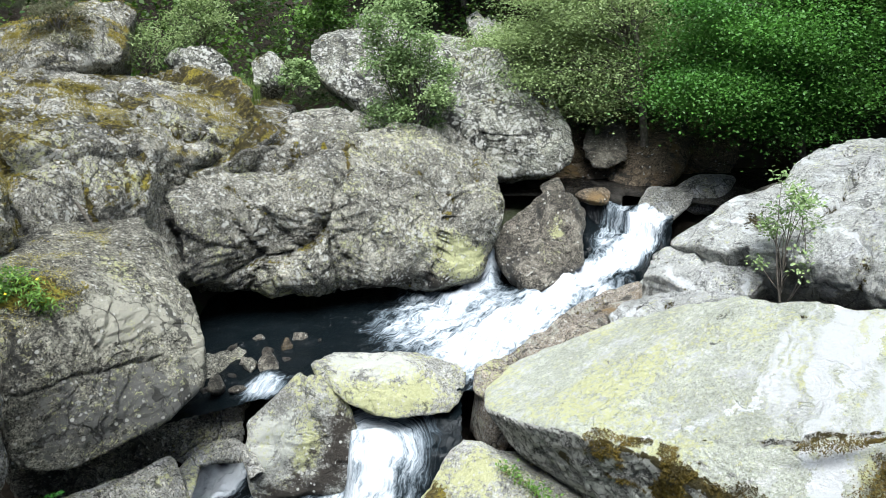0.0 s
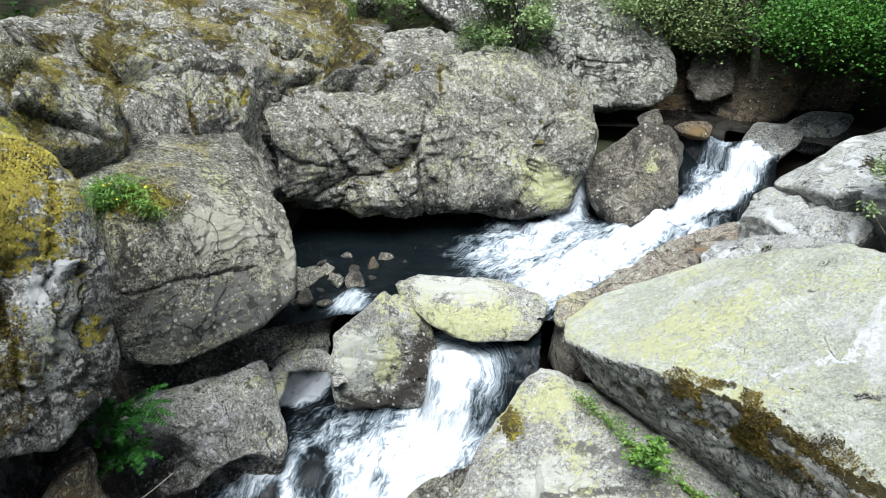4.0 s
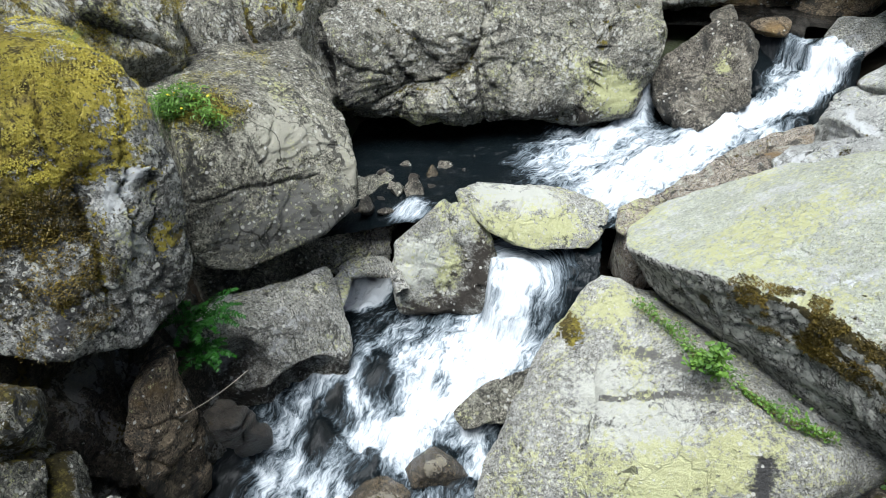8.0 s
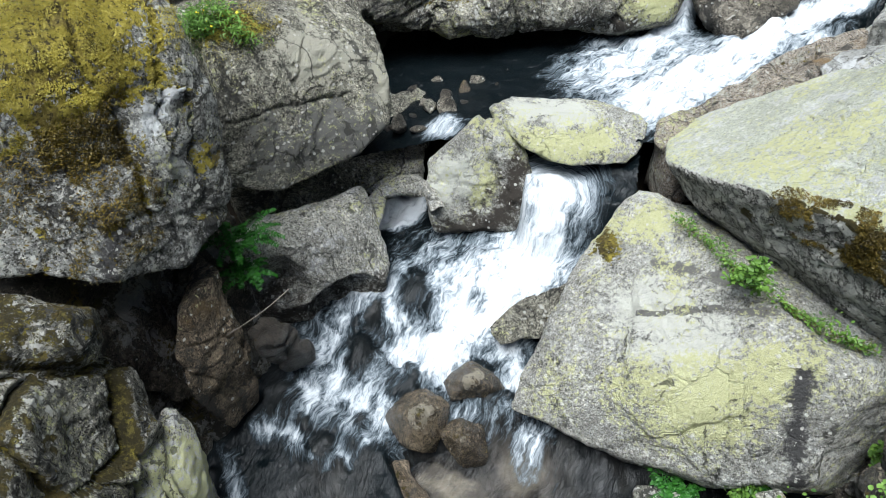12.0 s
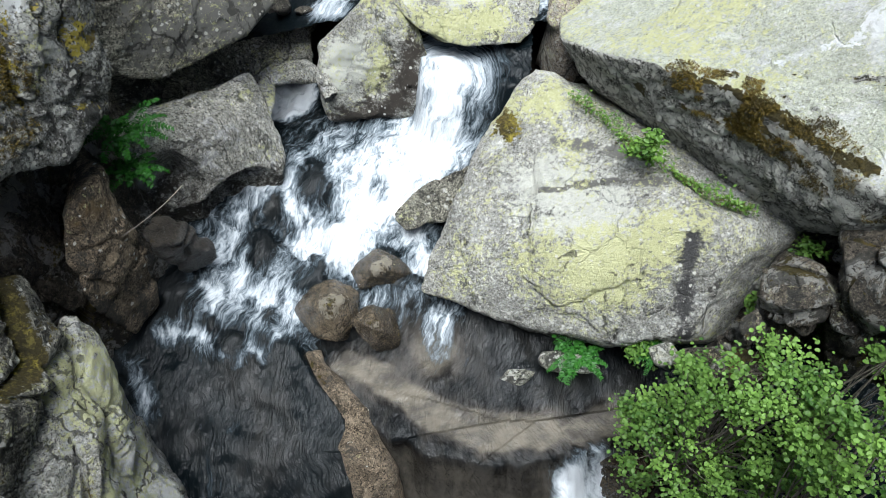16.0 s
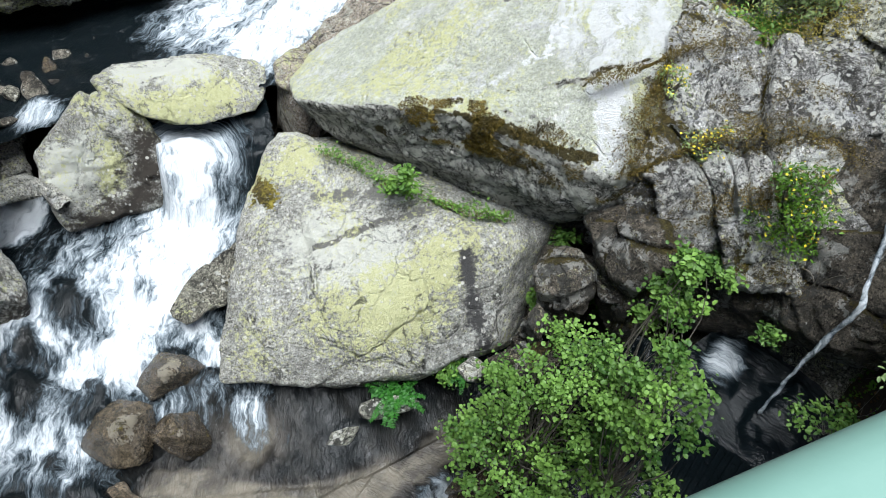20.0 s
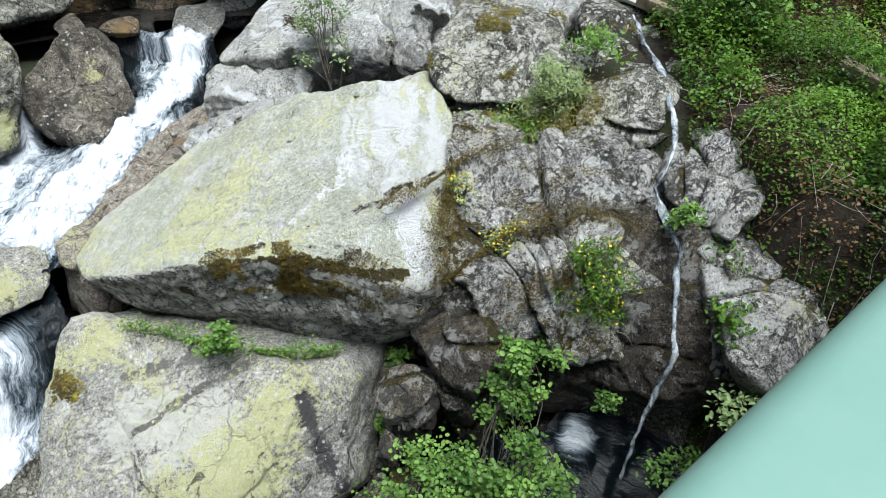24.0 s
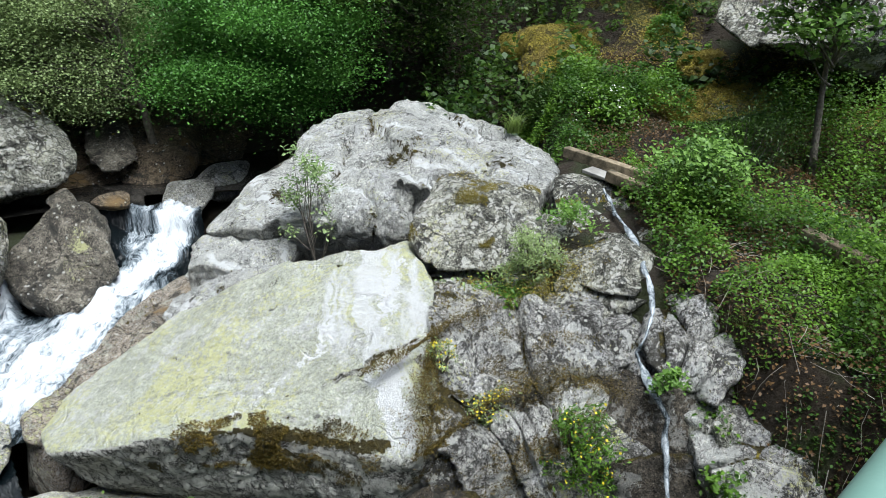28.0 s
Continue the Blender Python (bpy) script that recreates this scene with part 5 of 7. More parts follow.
rock("white_stone", "spotted", [(9.0, 3.74, -0.80), (12.5, 3.88, -0.60), (15.9, 3.76, -0.76), (13.5, 3.67, -0.80), (13.0, 3.85, -0.50), (18.0, 3.85, -0.50)],
     "pale spotted stone by the water", 5, 10, 0.5, 8, 52, blocky=0, blocks=1)
rock("white_stone", "spotted", [(32.7, 4.11, 0.05), (35.5, 4.20, 0.21), (38.8, 4.04, 0.15), (34.8, 3.95, 0.00), (32.0, 4.30, -0.40), (37.0, 4.20, -0.40)],
     "pale spotted stone by the water", 5, 10, 0.5, 8, 53, blocky=0, blocks=1)
rock("bedrock_sill", "brownwet", [(37.0, 3.38, -0.95), (31.0, 3.20, -0.95), (42.0, 3.30, -0.90), (31.0, 3.90, -1.20), (42.0, 4.20, -1.20), (31.0, 2.90, -2.50), (42.0, 2.90, -2.50), (42.0, 4.20, -2.50), (30.0, 4.00, -2.50)],
     "dark brown bedrock sill above the lower fall", 6, 60, 0.7, 14, 56, blocky=0.3, blocks=12)
rock("stream_stone", "brownwet", [(-21.7, 5.88, -0.12), (-18.2, 5.94, 0.00), (-16.9, 5.85, -0.02), (-19.6, 5.70, -0.18), (-19.0, 5.75, 0.06), (-18.0, 5.20, -0.60)],
     "rounded brown wet stone in the rapids", 6, 36, 0.6, 12, 59, blocky=0, blocks=1)
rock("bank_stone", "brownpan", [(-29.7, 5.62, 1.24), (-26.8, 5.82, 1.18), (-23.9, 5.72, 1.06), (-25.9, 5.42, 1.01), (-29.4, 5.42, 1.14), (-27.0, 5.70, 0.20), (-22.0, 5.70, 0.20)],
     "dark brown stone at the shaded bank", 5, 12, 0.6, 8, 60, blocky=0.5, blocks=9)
rock("pool_stone", "wet", [(-8.9, 8.21, 1.78), (-8.2, 8.31, 1.71), (-7.8, 8.11, 1.63), (-8.8, 8.01, 1.58), (-9.7, 8.00, 1.69), (-9.0, 8.40, 1.30), (-8.0, 8.40, 1.30)],
     "small loose stone in the dark pool", 4, 9, 0.6, 8, 61, blocky=0, blocks=1)
rock("pool_stone", "wet", [(-4.8, 8.52, 1.64), (-3.6, 8.62, 1.75), (-3.0, 8.52, 1.55), (-3.5, 8.42, 1.39), (-4.7, 8.42, 1.46), (-5.0, 8.80, 1.30), (-3.0, 8.80, 1.30)],
     "small loose stone in the dark pool", 4, 9, 0.6, 8, 62, blocky=0, blocks=1)
rock("pool_stone", "dark", [(-6.1, 8.61, 1.61), (-5.4, 8.71, 1.64), (-4.8, 8.62, 1.58), (-5.6, 8.51, 1.47), (-6.0, 8.90, 1.30), (-5.0, 8.90, 1.30)],
     "small loose stone in the dark pool", 4, 9, 0.6, 8, 63, blocky=0, blocks=1)
rock("pool_stone", "brownwet", [(-2.9, 9.02, 1.50), (-2.1, 9.12, 1.64), (-1.6, 9.02, 1.47), (-2.3, 8.92, 1.40), (-3.0, 9.30, 1.30), (-2.0, 9.30, 1.30)],
     "small loose stone in the dark pool", 4, 9, 0.6, 8, 64, blocky=0, blocks=1)
rock("pool_stone", "wet", [(-7.9, 8.11, 1.54), (-6.5, 8.21, 1.56), (-5.9, 8.11, 1.52), (-7.1, 8.01, 1.54), (-7.0, 8.30, 1.30), (-6.0, 8.30, 1.30)],
     "small loose stone in the dark pool", 4, 9, 0.6, 8, 65, blocky=0, blocks=1)
rock("upper_stone", "spotted", [(-8.4, 14.00, 4.96), (-7.6, 14.31, 5.24), (-5.2, 14.31, 5.17), (-4.4, 14.12, 4.93), (-5.1, 13.91, 4.70), (-7.8, 13.80, 4.67), (-9.0, 15.30, 4.90), (-4.0, 15.30, 4.70), (-6.0, 14.60, 3.80)],
     "white-spotted boulder resting on the ridge", 6, 16, 0.6, 8, 66, blocky=0.3, blocks=22)
rock("upper_stone", "spotted", [(-7.3, 13.61, 4.49), (-5.3, 13.81, 4.91), (-4.1, 13.82, 4.85), (-3.7, 13.42, 4.39), (-5.1, 13.31, 4.31), (-7.0, 14.50, 4.40), (-4.0, 14.50, 4.40), (-5.0, 14.00, 3.60)],
     "white-spotted boulder resting on the ridge", 6, 16, 0.6, 8, 67, blocky=0.3, blocks=22)
rock("upper_stone", "spotted", [(-2.7, 14.52, 4.79), (-0.9, 14.73, 5.01), (0.4, 14.53, 4.58), (-0.1, 14.23, 4.36), (-2.5, 14.22, 4.40), (-2.0, 15.80, 4.60), (0.0, 15.80, 4.50), (-1.0, 15.00, 3.60)],
     "white-spotted boulder resting on the ridge", 6, 16, 0.6, 8, 68, blocky=0.3, blocks=22)
rock("mossy_crag", "mossy", [(-13.3, 13.18, 5.86), (-10.8, 13.99, 6.06), (-9.5, 14.20, 5.99), (-10.9, 13.59, 5.53), (-11.8, 12.99, 5.12), (-13.9, 12.58, 5.23), (-16.9, 12.57, 5.46), (-22.0, 14.50, 5.60), (-12.0, 15.00, 5.60), (-22.0, 13.00, 4.00), (-12.0, 14.00, 4.00)],
     "moss-covered crag above the ridge", 6, 60, 0.6, 14, 69, blocky=0.3, blocks=22)
rock("moss_boulder", "mosscap", [(58.1, 13.34, 4.33), (58.3, 13.74, 5.00), (60.4, 14.24, 5.22), (64.8, 13.94, 4.67), (65.1, 13.54, 4.37), (64.2, 13.24, 4.04), (59.8, 13.14, 3.96), (57.0, 15.50, 5.00), (66.0, 15.50, 4.80), (62.0, 14.50, 3.60)],
     "boulder under a thick golden moss cover", 6, 14, 0.6, 8, 70, blocky=0.3, blocks=22)
rock("moss_boulder", "mosscap", [(56.4, 14.14, 4.51), (56.8, 14.44, 4.91), (58.6, 14.44, 4.81), (58.9, 13.94, 4.34), (56.0, 15.50, 4.80), (59.0, 15.50, 4.80), (58.0, 14.80, 4.00)],
     "boulder under a thick golden moss cover", 6, 14, 0.6, 8, 71, blocky=0.3, blocks=22)
rock("moss_boulder", "mosscap", [(69.8, 12.64, 4.57), (70.2, 12.94, 4.86), (71.8, 13.04, 4.92), (72.4, 12.74, 4.73), (71.7, 12.54, 4.56), (70.0, 14.00, 4.80), (73.0, 14.00, 4.80), (71.0, 13.50, 4.00)],
     "boulder under a thick golden moss cover", 6, 14, 0.6, 8, 72, blocky=0.3, blocks=22)
rock("moss_boulder", "mosscap", [(66.7, 14.44, 4.89), (67.4, 14.94, 5.17), (68.7, 14.94, 5.13), (68.9, 14.34, 4.82), (66.0, 16.00, 5.40), (69.0, 16.00, 5.40), (68.0, 15.00, 4.40)],
     "boulder under a thick golden moss cover", 6, 14, 0.6, 8, 73, blocky=0.3, blocks=22)
rock("overhang_boulder", "spotted", [(72.0, 12.34, 5.53), (72.4, 12.54, 5.77), (76.0, 12.75, 6.29), (82.1, 12.45, 6.32), (82.7, 11.95, 5.75), (80.9, 11.55, 5.38), (77.6, 11.35, 5.08), (74.9, 11.65, 5.17), (74.0, 15.00, 6.40), (88.0, 15.00, 6.60), (74.0, 14.00, 5.00), (90.0, 14.00, 5.00), (84.0, 13.00, 4.60)],
     "huge pale boulder with a dark overhang", 6, 60, 0.6, 14, 74, blocky=0.3, blocks=22)
rock("terrace_rock", "mosscap", [(68.2, 11.94, 4.10), (68.5, 12.34, 4.27), (74.2, 12.35, 4.46), (77.0, 12.15, 4.45), (76.8, 11.75, 4.26), (72.6, 11.54, 4.04), (69.7, 11.64, 3.96), (68.0, 13.50, 4.30), (78.0, 13.50, 4.30), (72.0, 12.60, 3.40)],
     "flat mossy rock on the slope", 6, 60, 0.6, 14, 75, blocky=0.3, blocks=22)
rock("cap_rock", "spotted", [(86.6, 4.56, 1.85), (89.4, 4.86, 2.15), (91.2, 4.97, 2.25), (91.5, 4.67, 2.19), (89.4, 4.36, 1.93), (84.0, 5.60, 1.20), (90.0, 5.40, 1.60), (86.0, 4.80, 0.40)],
     "pale rock beside the trickle pool", 6, 60, 0.6, 14, 76, blocky=0.3, blocks=22)
rock("hillside_rock", "pale", [(15.1, 16.58, 4.74), (16.6, 16.89, 4.82), (17.7, 16.59, 4.66), (17.1, 16.29, 4.51), (15.3, 16.28, 4.53), (14.0, 17.50, 5.20), (17.0, 17.50, 5.20)],
     "weathered rock half hidden under the trees", 6, 60, 0.6, 14, 77, blocky=0.3, blocks=22)
rock("hillside_rock", "pale", [(17.6, 14.69, 4.32), (18.9, 14.90, 4.46), (20.3, 14.70, 4.31), (19.9, 14.30, 4.04), (18.3, 14.29, 3.99), (18.0, 15.50, 4.40), (20.0, 15.50, 4.40)],
     "weathered rock half hidden under the trees", 6, 60, 0.6, 14, 78, blocky=0.3, blocks=22)
rock("hillside_rock", "brown", [(27.3, 15.62, 3.45), (28.5, 15.93, 3.70), (31.8, 15.93, 3.72), (34.0, 15.54, 3.41), (33.8, 15.14, 3.03), (28.8, 15.13, 2.97), (28.0, 17.00, 3.80), (35.0, 17.00, 3.80), (31.0, 16.00, 2.60)],
     "weathered rock half hidden under the trees", 6, 60, 0.6, 14, 79, blocky=0.3, blocks=22)
rock("hillside_rock", "wet", [(23.6, 13.71, 3.05), (24.9, 14.01, 3.15), (26.7, 14.02, 3.11), (27.3, 13.52, 2.79), (24.7, 13.31, 2.72), (24.0, 14.80, 3.40), (27.0, 14.80, 3.40)],
     "weathered rock half hidden under the trees", 6, 60, 0.6, 14, 80, blocky=0.3, blocks=22)
rock("upstream_bank", "brown", [(13.1, 13.6, 2.55), (19.3, 14.6, 2.78), (26.2, 15.2, 2.86), (33.4, 15.6, 2.43), (35.6, 13.8, 1.89), (27.3, 13.5, 2.02), (14.0, 16.5, 3.6), (36.0, 17.0, 3.4), (14.0, 15.0, 1.8), (35.0, 15.0, 1.8)],
     "dark mossy rock bank under the upstream trees", 6, 50, 1.3, 10, 141, blocky=0.9, blocks=18)
rock("mossy_spur", "wet", [(33.7, 11.25, 2.59), (36.9, 12.15, 2.85), (39.3, 12.55, 3.10), (39.7, 11.85, 3.06), (37.2, 10.95, 2.87), (34.8, 10.75, 2.69), (36.0, 12.50, 2.20), (41.0, 13.00, 2.60), (38.0, 11.20, 2.00)],
     "dark mossy rock spur behind the slab", 6, 60, 0.6, 14, 81, blocky=0.3, blocks=22)
rock("gully_ledge", "spotmoss", [(52.9, 6.63, 2.94), (58.1, 6.93, 2.95), (62.6, 7.04, 3.09), (63.4, 6.74, 2.91), (57.3, 6.43, 2.86), (52.5, 6.33, 2.83), (53.0, 7.80, 3.20), (63.0, 7.60, 3.20), (53.0, 7.20, 2.40), (63.0, 7.20, 2.40)],
     "mossy ledge under the capped boulder", 6, 60, 0.6, 5, 83, blocky=0.6, blocks=11)
rock("trickle_step", "spotmoss", [(64.5, 7.94, 3.44), (66.2, 8.34, 3.46), (69.9, 7.94, 3.24), (72.4, 7.14, 3.09), (69.6, 6.74, 2.81), (66.5, 7.14, 3.17), (66.0, 8.80, 3.50), (74.0, 8.20, 3.40), (68.0, 7.60, 2.60), (76.0, 7.40, 2.60)],
     "wet rock steps under the channel spill", 6, 60, 0.6, 5, 84, blocky=0.6, blocks=11)
rock("bank_block", "spotmoss", [(73.8, 6.04, 2.50), (77.6, 6.05, 2.63), (81.5, 5.75, 2.57), (84.7, 5.35, 2.35), (84.9, 5.05, 1.95), (81.0, 5.15, 1.94), (78.0, 7.00, 2.80), (90.0, 6.60, 2.80), (82.0, 6.00, 0.60), (92.0, 5.60, 0.80)],
     "spotted rock bank beside the trickle", 6, 60, 0.6, 5, 85, blocky=0.6, blocks=11)
rock("gully_wall", "wet_shaded", [(51.9, 6.83, 2.46), (58.3, 6.93, 2.52), (68.7, 6.94, 2.61), (76.2, 6.55, 2.54), (82.6, 5.85, 2.01), (85.0, 5.46, 1.30), (78.5, 5.95, 0.36), (66.7, 6.04, -0.17), (53.7, 5.93, -0.30), (46.0, 6.60, 2.60), (44.0, 6.00, 0.20), (85.0, 7.50, 2.60), (50.0, 8.00, 2.40), (70.0, 8.00, 2.60), (50.0, 8.00, -1.00), (85.0, 7.50, -1.00)],
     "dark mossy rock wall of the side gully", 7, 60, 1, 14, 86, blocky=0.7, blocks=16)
# coloured dark to stand in for the shade below the overhang
rock("recess_rock", "wet_shaded", [(-44.3, 6.00, 2.78), (-37.0, 6.21, 2.09), (-28.5, 6.32, 1.43), (-30.1, 6.02, 0.98), (-37.9, 5.61, 0.43), (-48.0, 6.20, 2.40), (-26.0, 6.80, 1.90), (-50.0, 5.20, -0.80), (-27.0, 6.00, -0.60), (-48.0, 7.50, 2.00), (-27.0, 7.60, 1.50)],
     "rock under the cliff overhang, its shade put into the colour", 6, 60, 1, 14, 87, blocky=0.7, blocks=16)
rock("gully_block", "wet_shaded", [(41.3, 4.73, 1.08), (42.7, 4.88, 1.29), (46.9, 4.77, 1.45), (49.8, 4.51, 1.38), (47.0, 4.32, 1.14), (42.7, 4.43, 1.03), (44.0, 5.60, 0.60), (50.0, 5.40, 0.70), (46.0, 5.00, -0.80)],
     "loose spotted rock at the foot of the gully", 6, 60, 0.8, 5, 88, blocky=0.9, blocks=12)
rock("gully_block", "wet_shaded", [(46.8, 5.02, 1.66), (49.9, 5.11, 1.90), (56.0, 4.80, 2.05), (59.1, 4.49, 1.90), (55.1, 4.30, 1.56), (49.9, 4.51, 1.47), (50.0, 5.80, 0.90), (60.0, 5.60, 0.90), (54.0, 5.00, -0.80)],
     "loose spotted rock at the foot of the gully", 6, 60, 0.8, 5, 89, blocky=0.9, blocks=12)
rock("gully_block", "wet_shaded", [(41.6, 4.23, 0.86), (43.1, 4.33, 1.02), (45.5, 4.12, 1.08), (44.3, 4.02, 0.90), (40.0, 4.60, -0.40), (44.0, 4.60, -0.40)],
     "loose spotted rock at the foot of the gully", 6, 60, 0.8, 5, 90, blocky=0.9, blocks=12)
rock("gully_block", "wet_shaded", [(37.3, 4.04, 0.35), (42.1, 4.18, 0.67), (48.9, 3.91, 1.04), (48.5, 3.76, 0.82), (40.8, 3.83, 0.35), (38.0, 4.40, -0.60), (48.0, 4.30, -0.60)],
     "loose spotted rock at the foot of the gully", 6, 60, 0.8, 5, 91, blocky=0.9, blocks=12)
rock("gully_slope", "spotted", [(65.9, 7.34, 3.21), (62.5, 9.60, 3.85), (66.0, 9.00, 3.80), (68.5, 8.20, 3.60), (70.5, 7.20, 3.32), (71.5, 6.75, 3.12), (69.0, 6.50, 3.00), (64.0, 6.80, 3.10), (62.0, 7.60, 3.45), (61.0, 8.60, 3.70), (62.5, 9.60, 2.90), (70.5, 7.60, 2.40), (64.0, 7.20, 2.30), (61.0, 8.60, 2.80)],
     "white-spotted rock slope beside the water channel", 7, 60, 1, 14, 92, blocky=0.8, blocks=12)

pool_rng = np.random.RandomState(77)
for b, d, r in [(-9.4, 8.35, 0.11), (-7.2, 8.55, 0.09), (-5.9, 8.9, 0.13), (-3.9, 9.0, 0.10), (-2.2, 8.75, 0.08), (-1.0, 9.3, 0.14), (0.6, 9.1, 0.08), (-4.7, 9.4, 0.12), (-6.8, 9.3, 0.10), (1.8, 9.5, 0.10), (-8.2, 8.9, 0.12)]:
    spread_of = [(b + math.degrees(r / d) * pool_rng.uniform(-1, 1), d + r * pool_rng.uniform(-1, 1), 1.42 + r * pool_rng.uniform(-0.6, 1.3)) for _ in range(9)]
    rock("pool_stone", "brownpan" if r < 0.115 else "wet", spread_of + [(b, d, 1.2)], "dark wet stone breaking the surface of the pool", 4, 14, 0.6, 6, 300 + int(100 * r), blocky=0, blocks=1)

# ---- water ----
def sheet(name, outline, step, height, foam, shallow, flow, label):
    """A stream surface on a level grid inside the box x0, x1, y0, y1: height, foam and shallow are functions of the places."""
    x0, x1, y0, y1 = outline
    xs, ys = np.arange(x0, x1, step), np.arange(y0, y1, step)
    X, Y = [a.ravel() for a in np.meshgrid(xs, ys, indexing="ij")]
    xy = np.column_stack([X, Y])
    z, keep = height(xy)
    f = foam(xy)
    turb = fbm(np.column_stack([X * 3.2, Y * 3.2, 0 * X]), 4, 31)
    fine = fbm(np.column_stack([X * 9, Y * 9, 0 * X]), 3, 37)
    z = z + (0.012 + 0.075 * f) * turb + 0.02 * f * fine
    idx = np.arange(len(xs) * len(ys)).reshape(len(xs), len(ys))
    q = np.stack([idx[:-1, :-1], idx[1:, :-1], idx[1:, 1:], idx[:-1, 1:]], -1).reshape(-1, 4)
    q = q[keep[q].all(1)]
    used = np.unique(q)
    new_id = np.zeros(len(X), int)
    new_id[used] = np.arange(len(used))
    me = mesh_from(name, np.column_stack([X, Y, z])[used], new_id[q], WATER)
    for key, val in (("foam", f), ("shallow", shallow(xy))):
        a = me.attributes.new(key, "FLOAT", "POINT")
        a.data.foreach_set("value", np.asarray(val[used], np.float32))
    a = me.attributes.new("flow", "FLOAT_VECTOR", "POINT")
    a.data.foreach_set("vector", np.asarray(flow(xy)[used], np.float32).ravel())
    return tagged(new(name, me), label, "water", kind="structure")


def stream_flow(course):
    def flow(xy):
        way, off, _ = along(xy, course)
        near = np.column_stack([way, off, 0 * way])
        return near
    return flow


UPPER = COURSE[:8]
LOWER = COURSE[7:]
CHUTE = np.array([polar(*c) for c in [(25.6, 12.6, 2.45), (27.0, 12.68, 2.45), (26.9, 11.97, 2.38), (26.7, 11.92, 1.95), (26.3, 11.34, 1.74), (24.0, 10.53, 1.64), (21.0, 9.8, 1.56), (17.6, 9.07, 1.5), (14.7, 8.55, 1.46)]])
CHUTE_SIDE = np.array([polar(*c) for c in [(30.0, 12.0, 2.1), (28.8, 11.6, 1.98), (27.0, 11.0, 1.8), (24.5, 10.6, 1.68)]])
SIDE_FALL = np.array([polar(*c) for c in [(16.2, 11.4, 2.3), (15.9, 10.9, 2.0), (15.4, 10.5, 1.6), (13.5, 10.0, 1.5), (11, 9.4, 1.5)]])


def upper_height(xy):
    bearing, far = np.degrees(np.arctan2(*xy.T)), np.hypot(*xy.T)
    back = smooth(11.35, 11.6, far)
    z = 1.47 * (1 - back) + 2.42 * back
    _, o2, z2 = along(xy, CHUTE)
    z = z + (z2 - z + 0.05) * smooth(0.8, 0.15, o2)
    _, o4, z4 = along(xy, CHUTE_SIDE)
    z = np.maximum(z, z + (z4 - z + 0.05) * smooth(0.75, 0.35, o4))
    _, o3, z3 = along(xy, SIDE_FALL)
    z = z + (z3 - z) * smooth(0.35, 0.1, o3) * smooth(9.8, 10.2, far)
    near = np.where(bearing < 11.5, 8.05, 7.55) - 0.25 * (bearing < -1)
    gate = (far < 11.3) | ((bearing > 15.2) & (bearing < 17.2)) | ((bearing > 22.5) & (bearing < 27.3)) | ((bearing > 26) & (bearing < 31.5) & (far < 12.2)) | ((far > 12.5) & (bearing > 14))
    return z, (far > near) & (far < 16) & (bearing > -14) & (bearing < 38) & gate


def upper_foam(xy):
    bearing, far = np.degrees(np.arctan2(*xy.T)), np.hypot(*xy.T)
    _, o1, _ = along(xy, CHUTE)
    _, o2, _ = along(xy, SIDE_FALL)
    _, o4, _ = along(xy, CHUTE_SIDE)
    wide = 0.30 + 0.26 * smooth(10.6, 9.2, far)
    f = np.maximum((1.1 - 0.35 * smooth(10.9, 11.3, far)) * smooth(1.5, 0.45, o1 / wide), 1.0 * smooth(0.5, 0.12, o2))
    f = np.maximum(f, 1.15 * smooth(0.6, 0.15, o4))
    wash = 0.78 * smooth(1.5, 0.35, np.minimum(o1, o2)) * (far < 11) * smooth(11.0, 10.2, far) + 0.10 * (far < 11)
    foam_raft = 0.9 * smooth(0.6, 0.1, np.hypot((bearing + 4.6) * 0.14, far - 8.1))
    return np.maximum(np.maximum(f, wash), foam_raft) * (1 - 0.8 * (far > 12.2))


sheet("water_upper_pool", (-2.6, 10.5, 7.0, 14.5), 0.03, upper_height, upper_foam, lambda xy: 0.04 + 0.4 * smooth(12.0, 12.4, np.hypot(*xy.T)), stream_flow(UPPER),
      "dark clear pool with a white foaming chute")

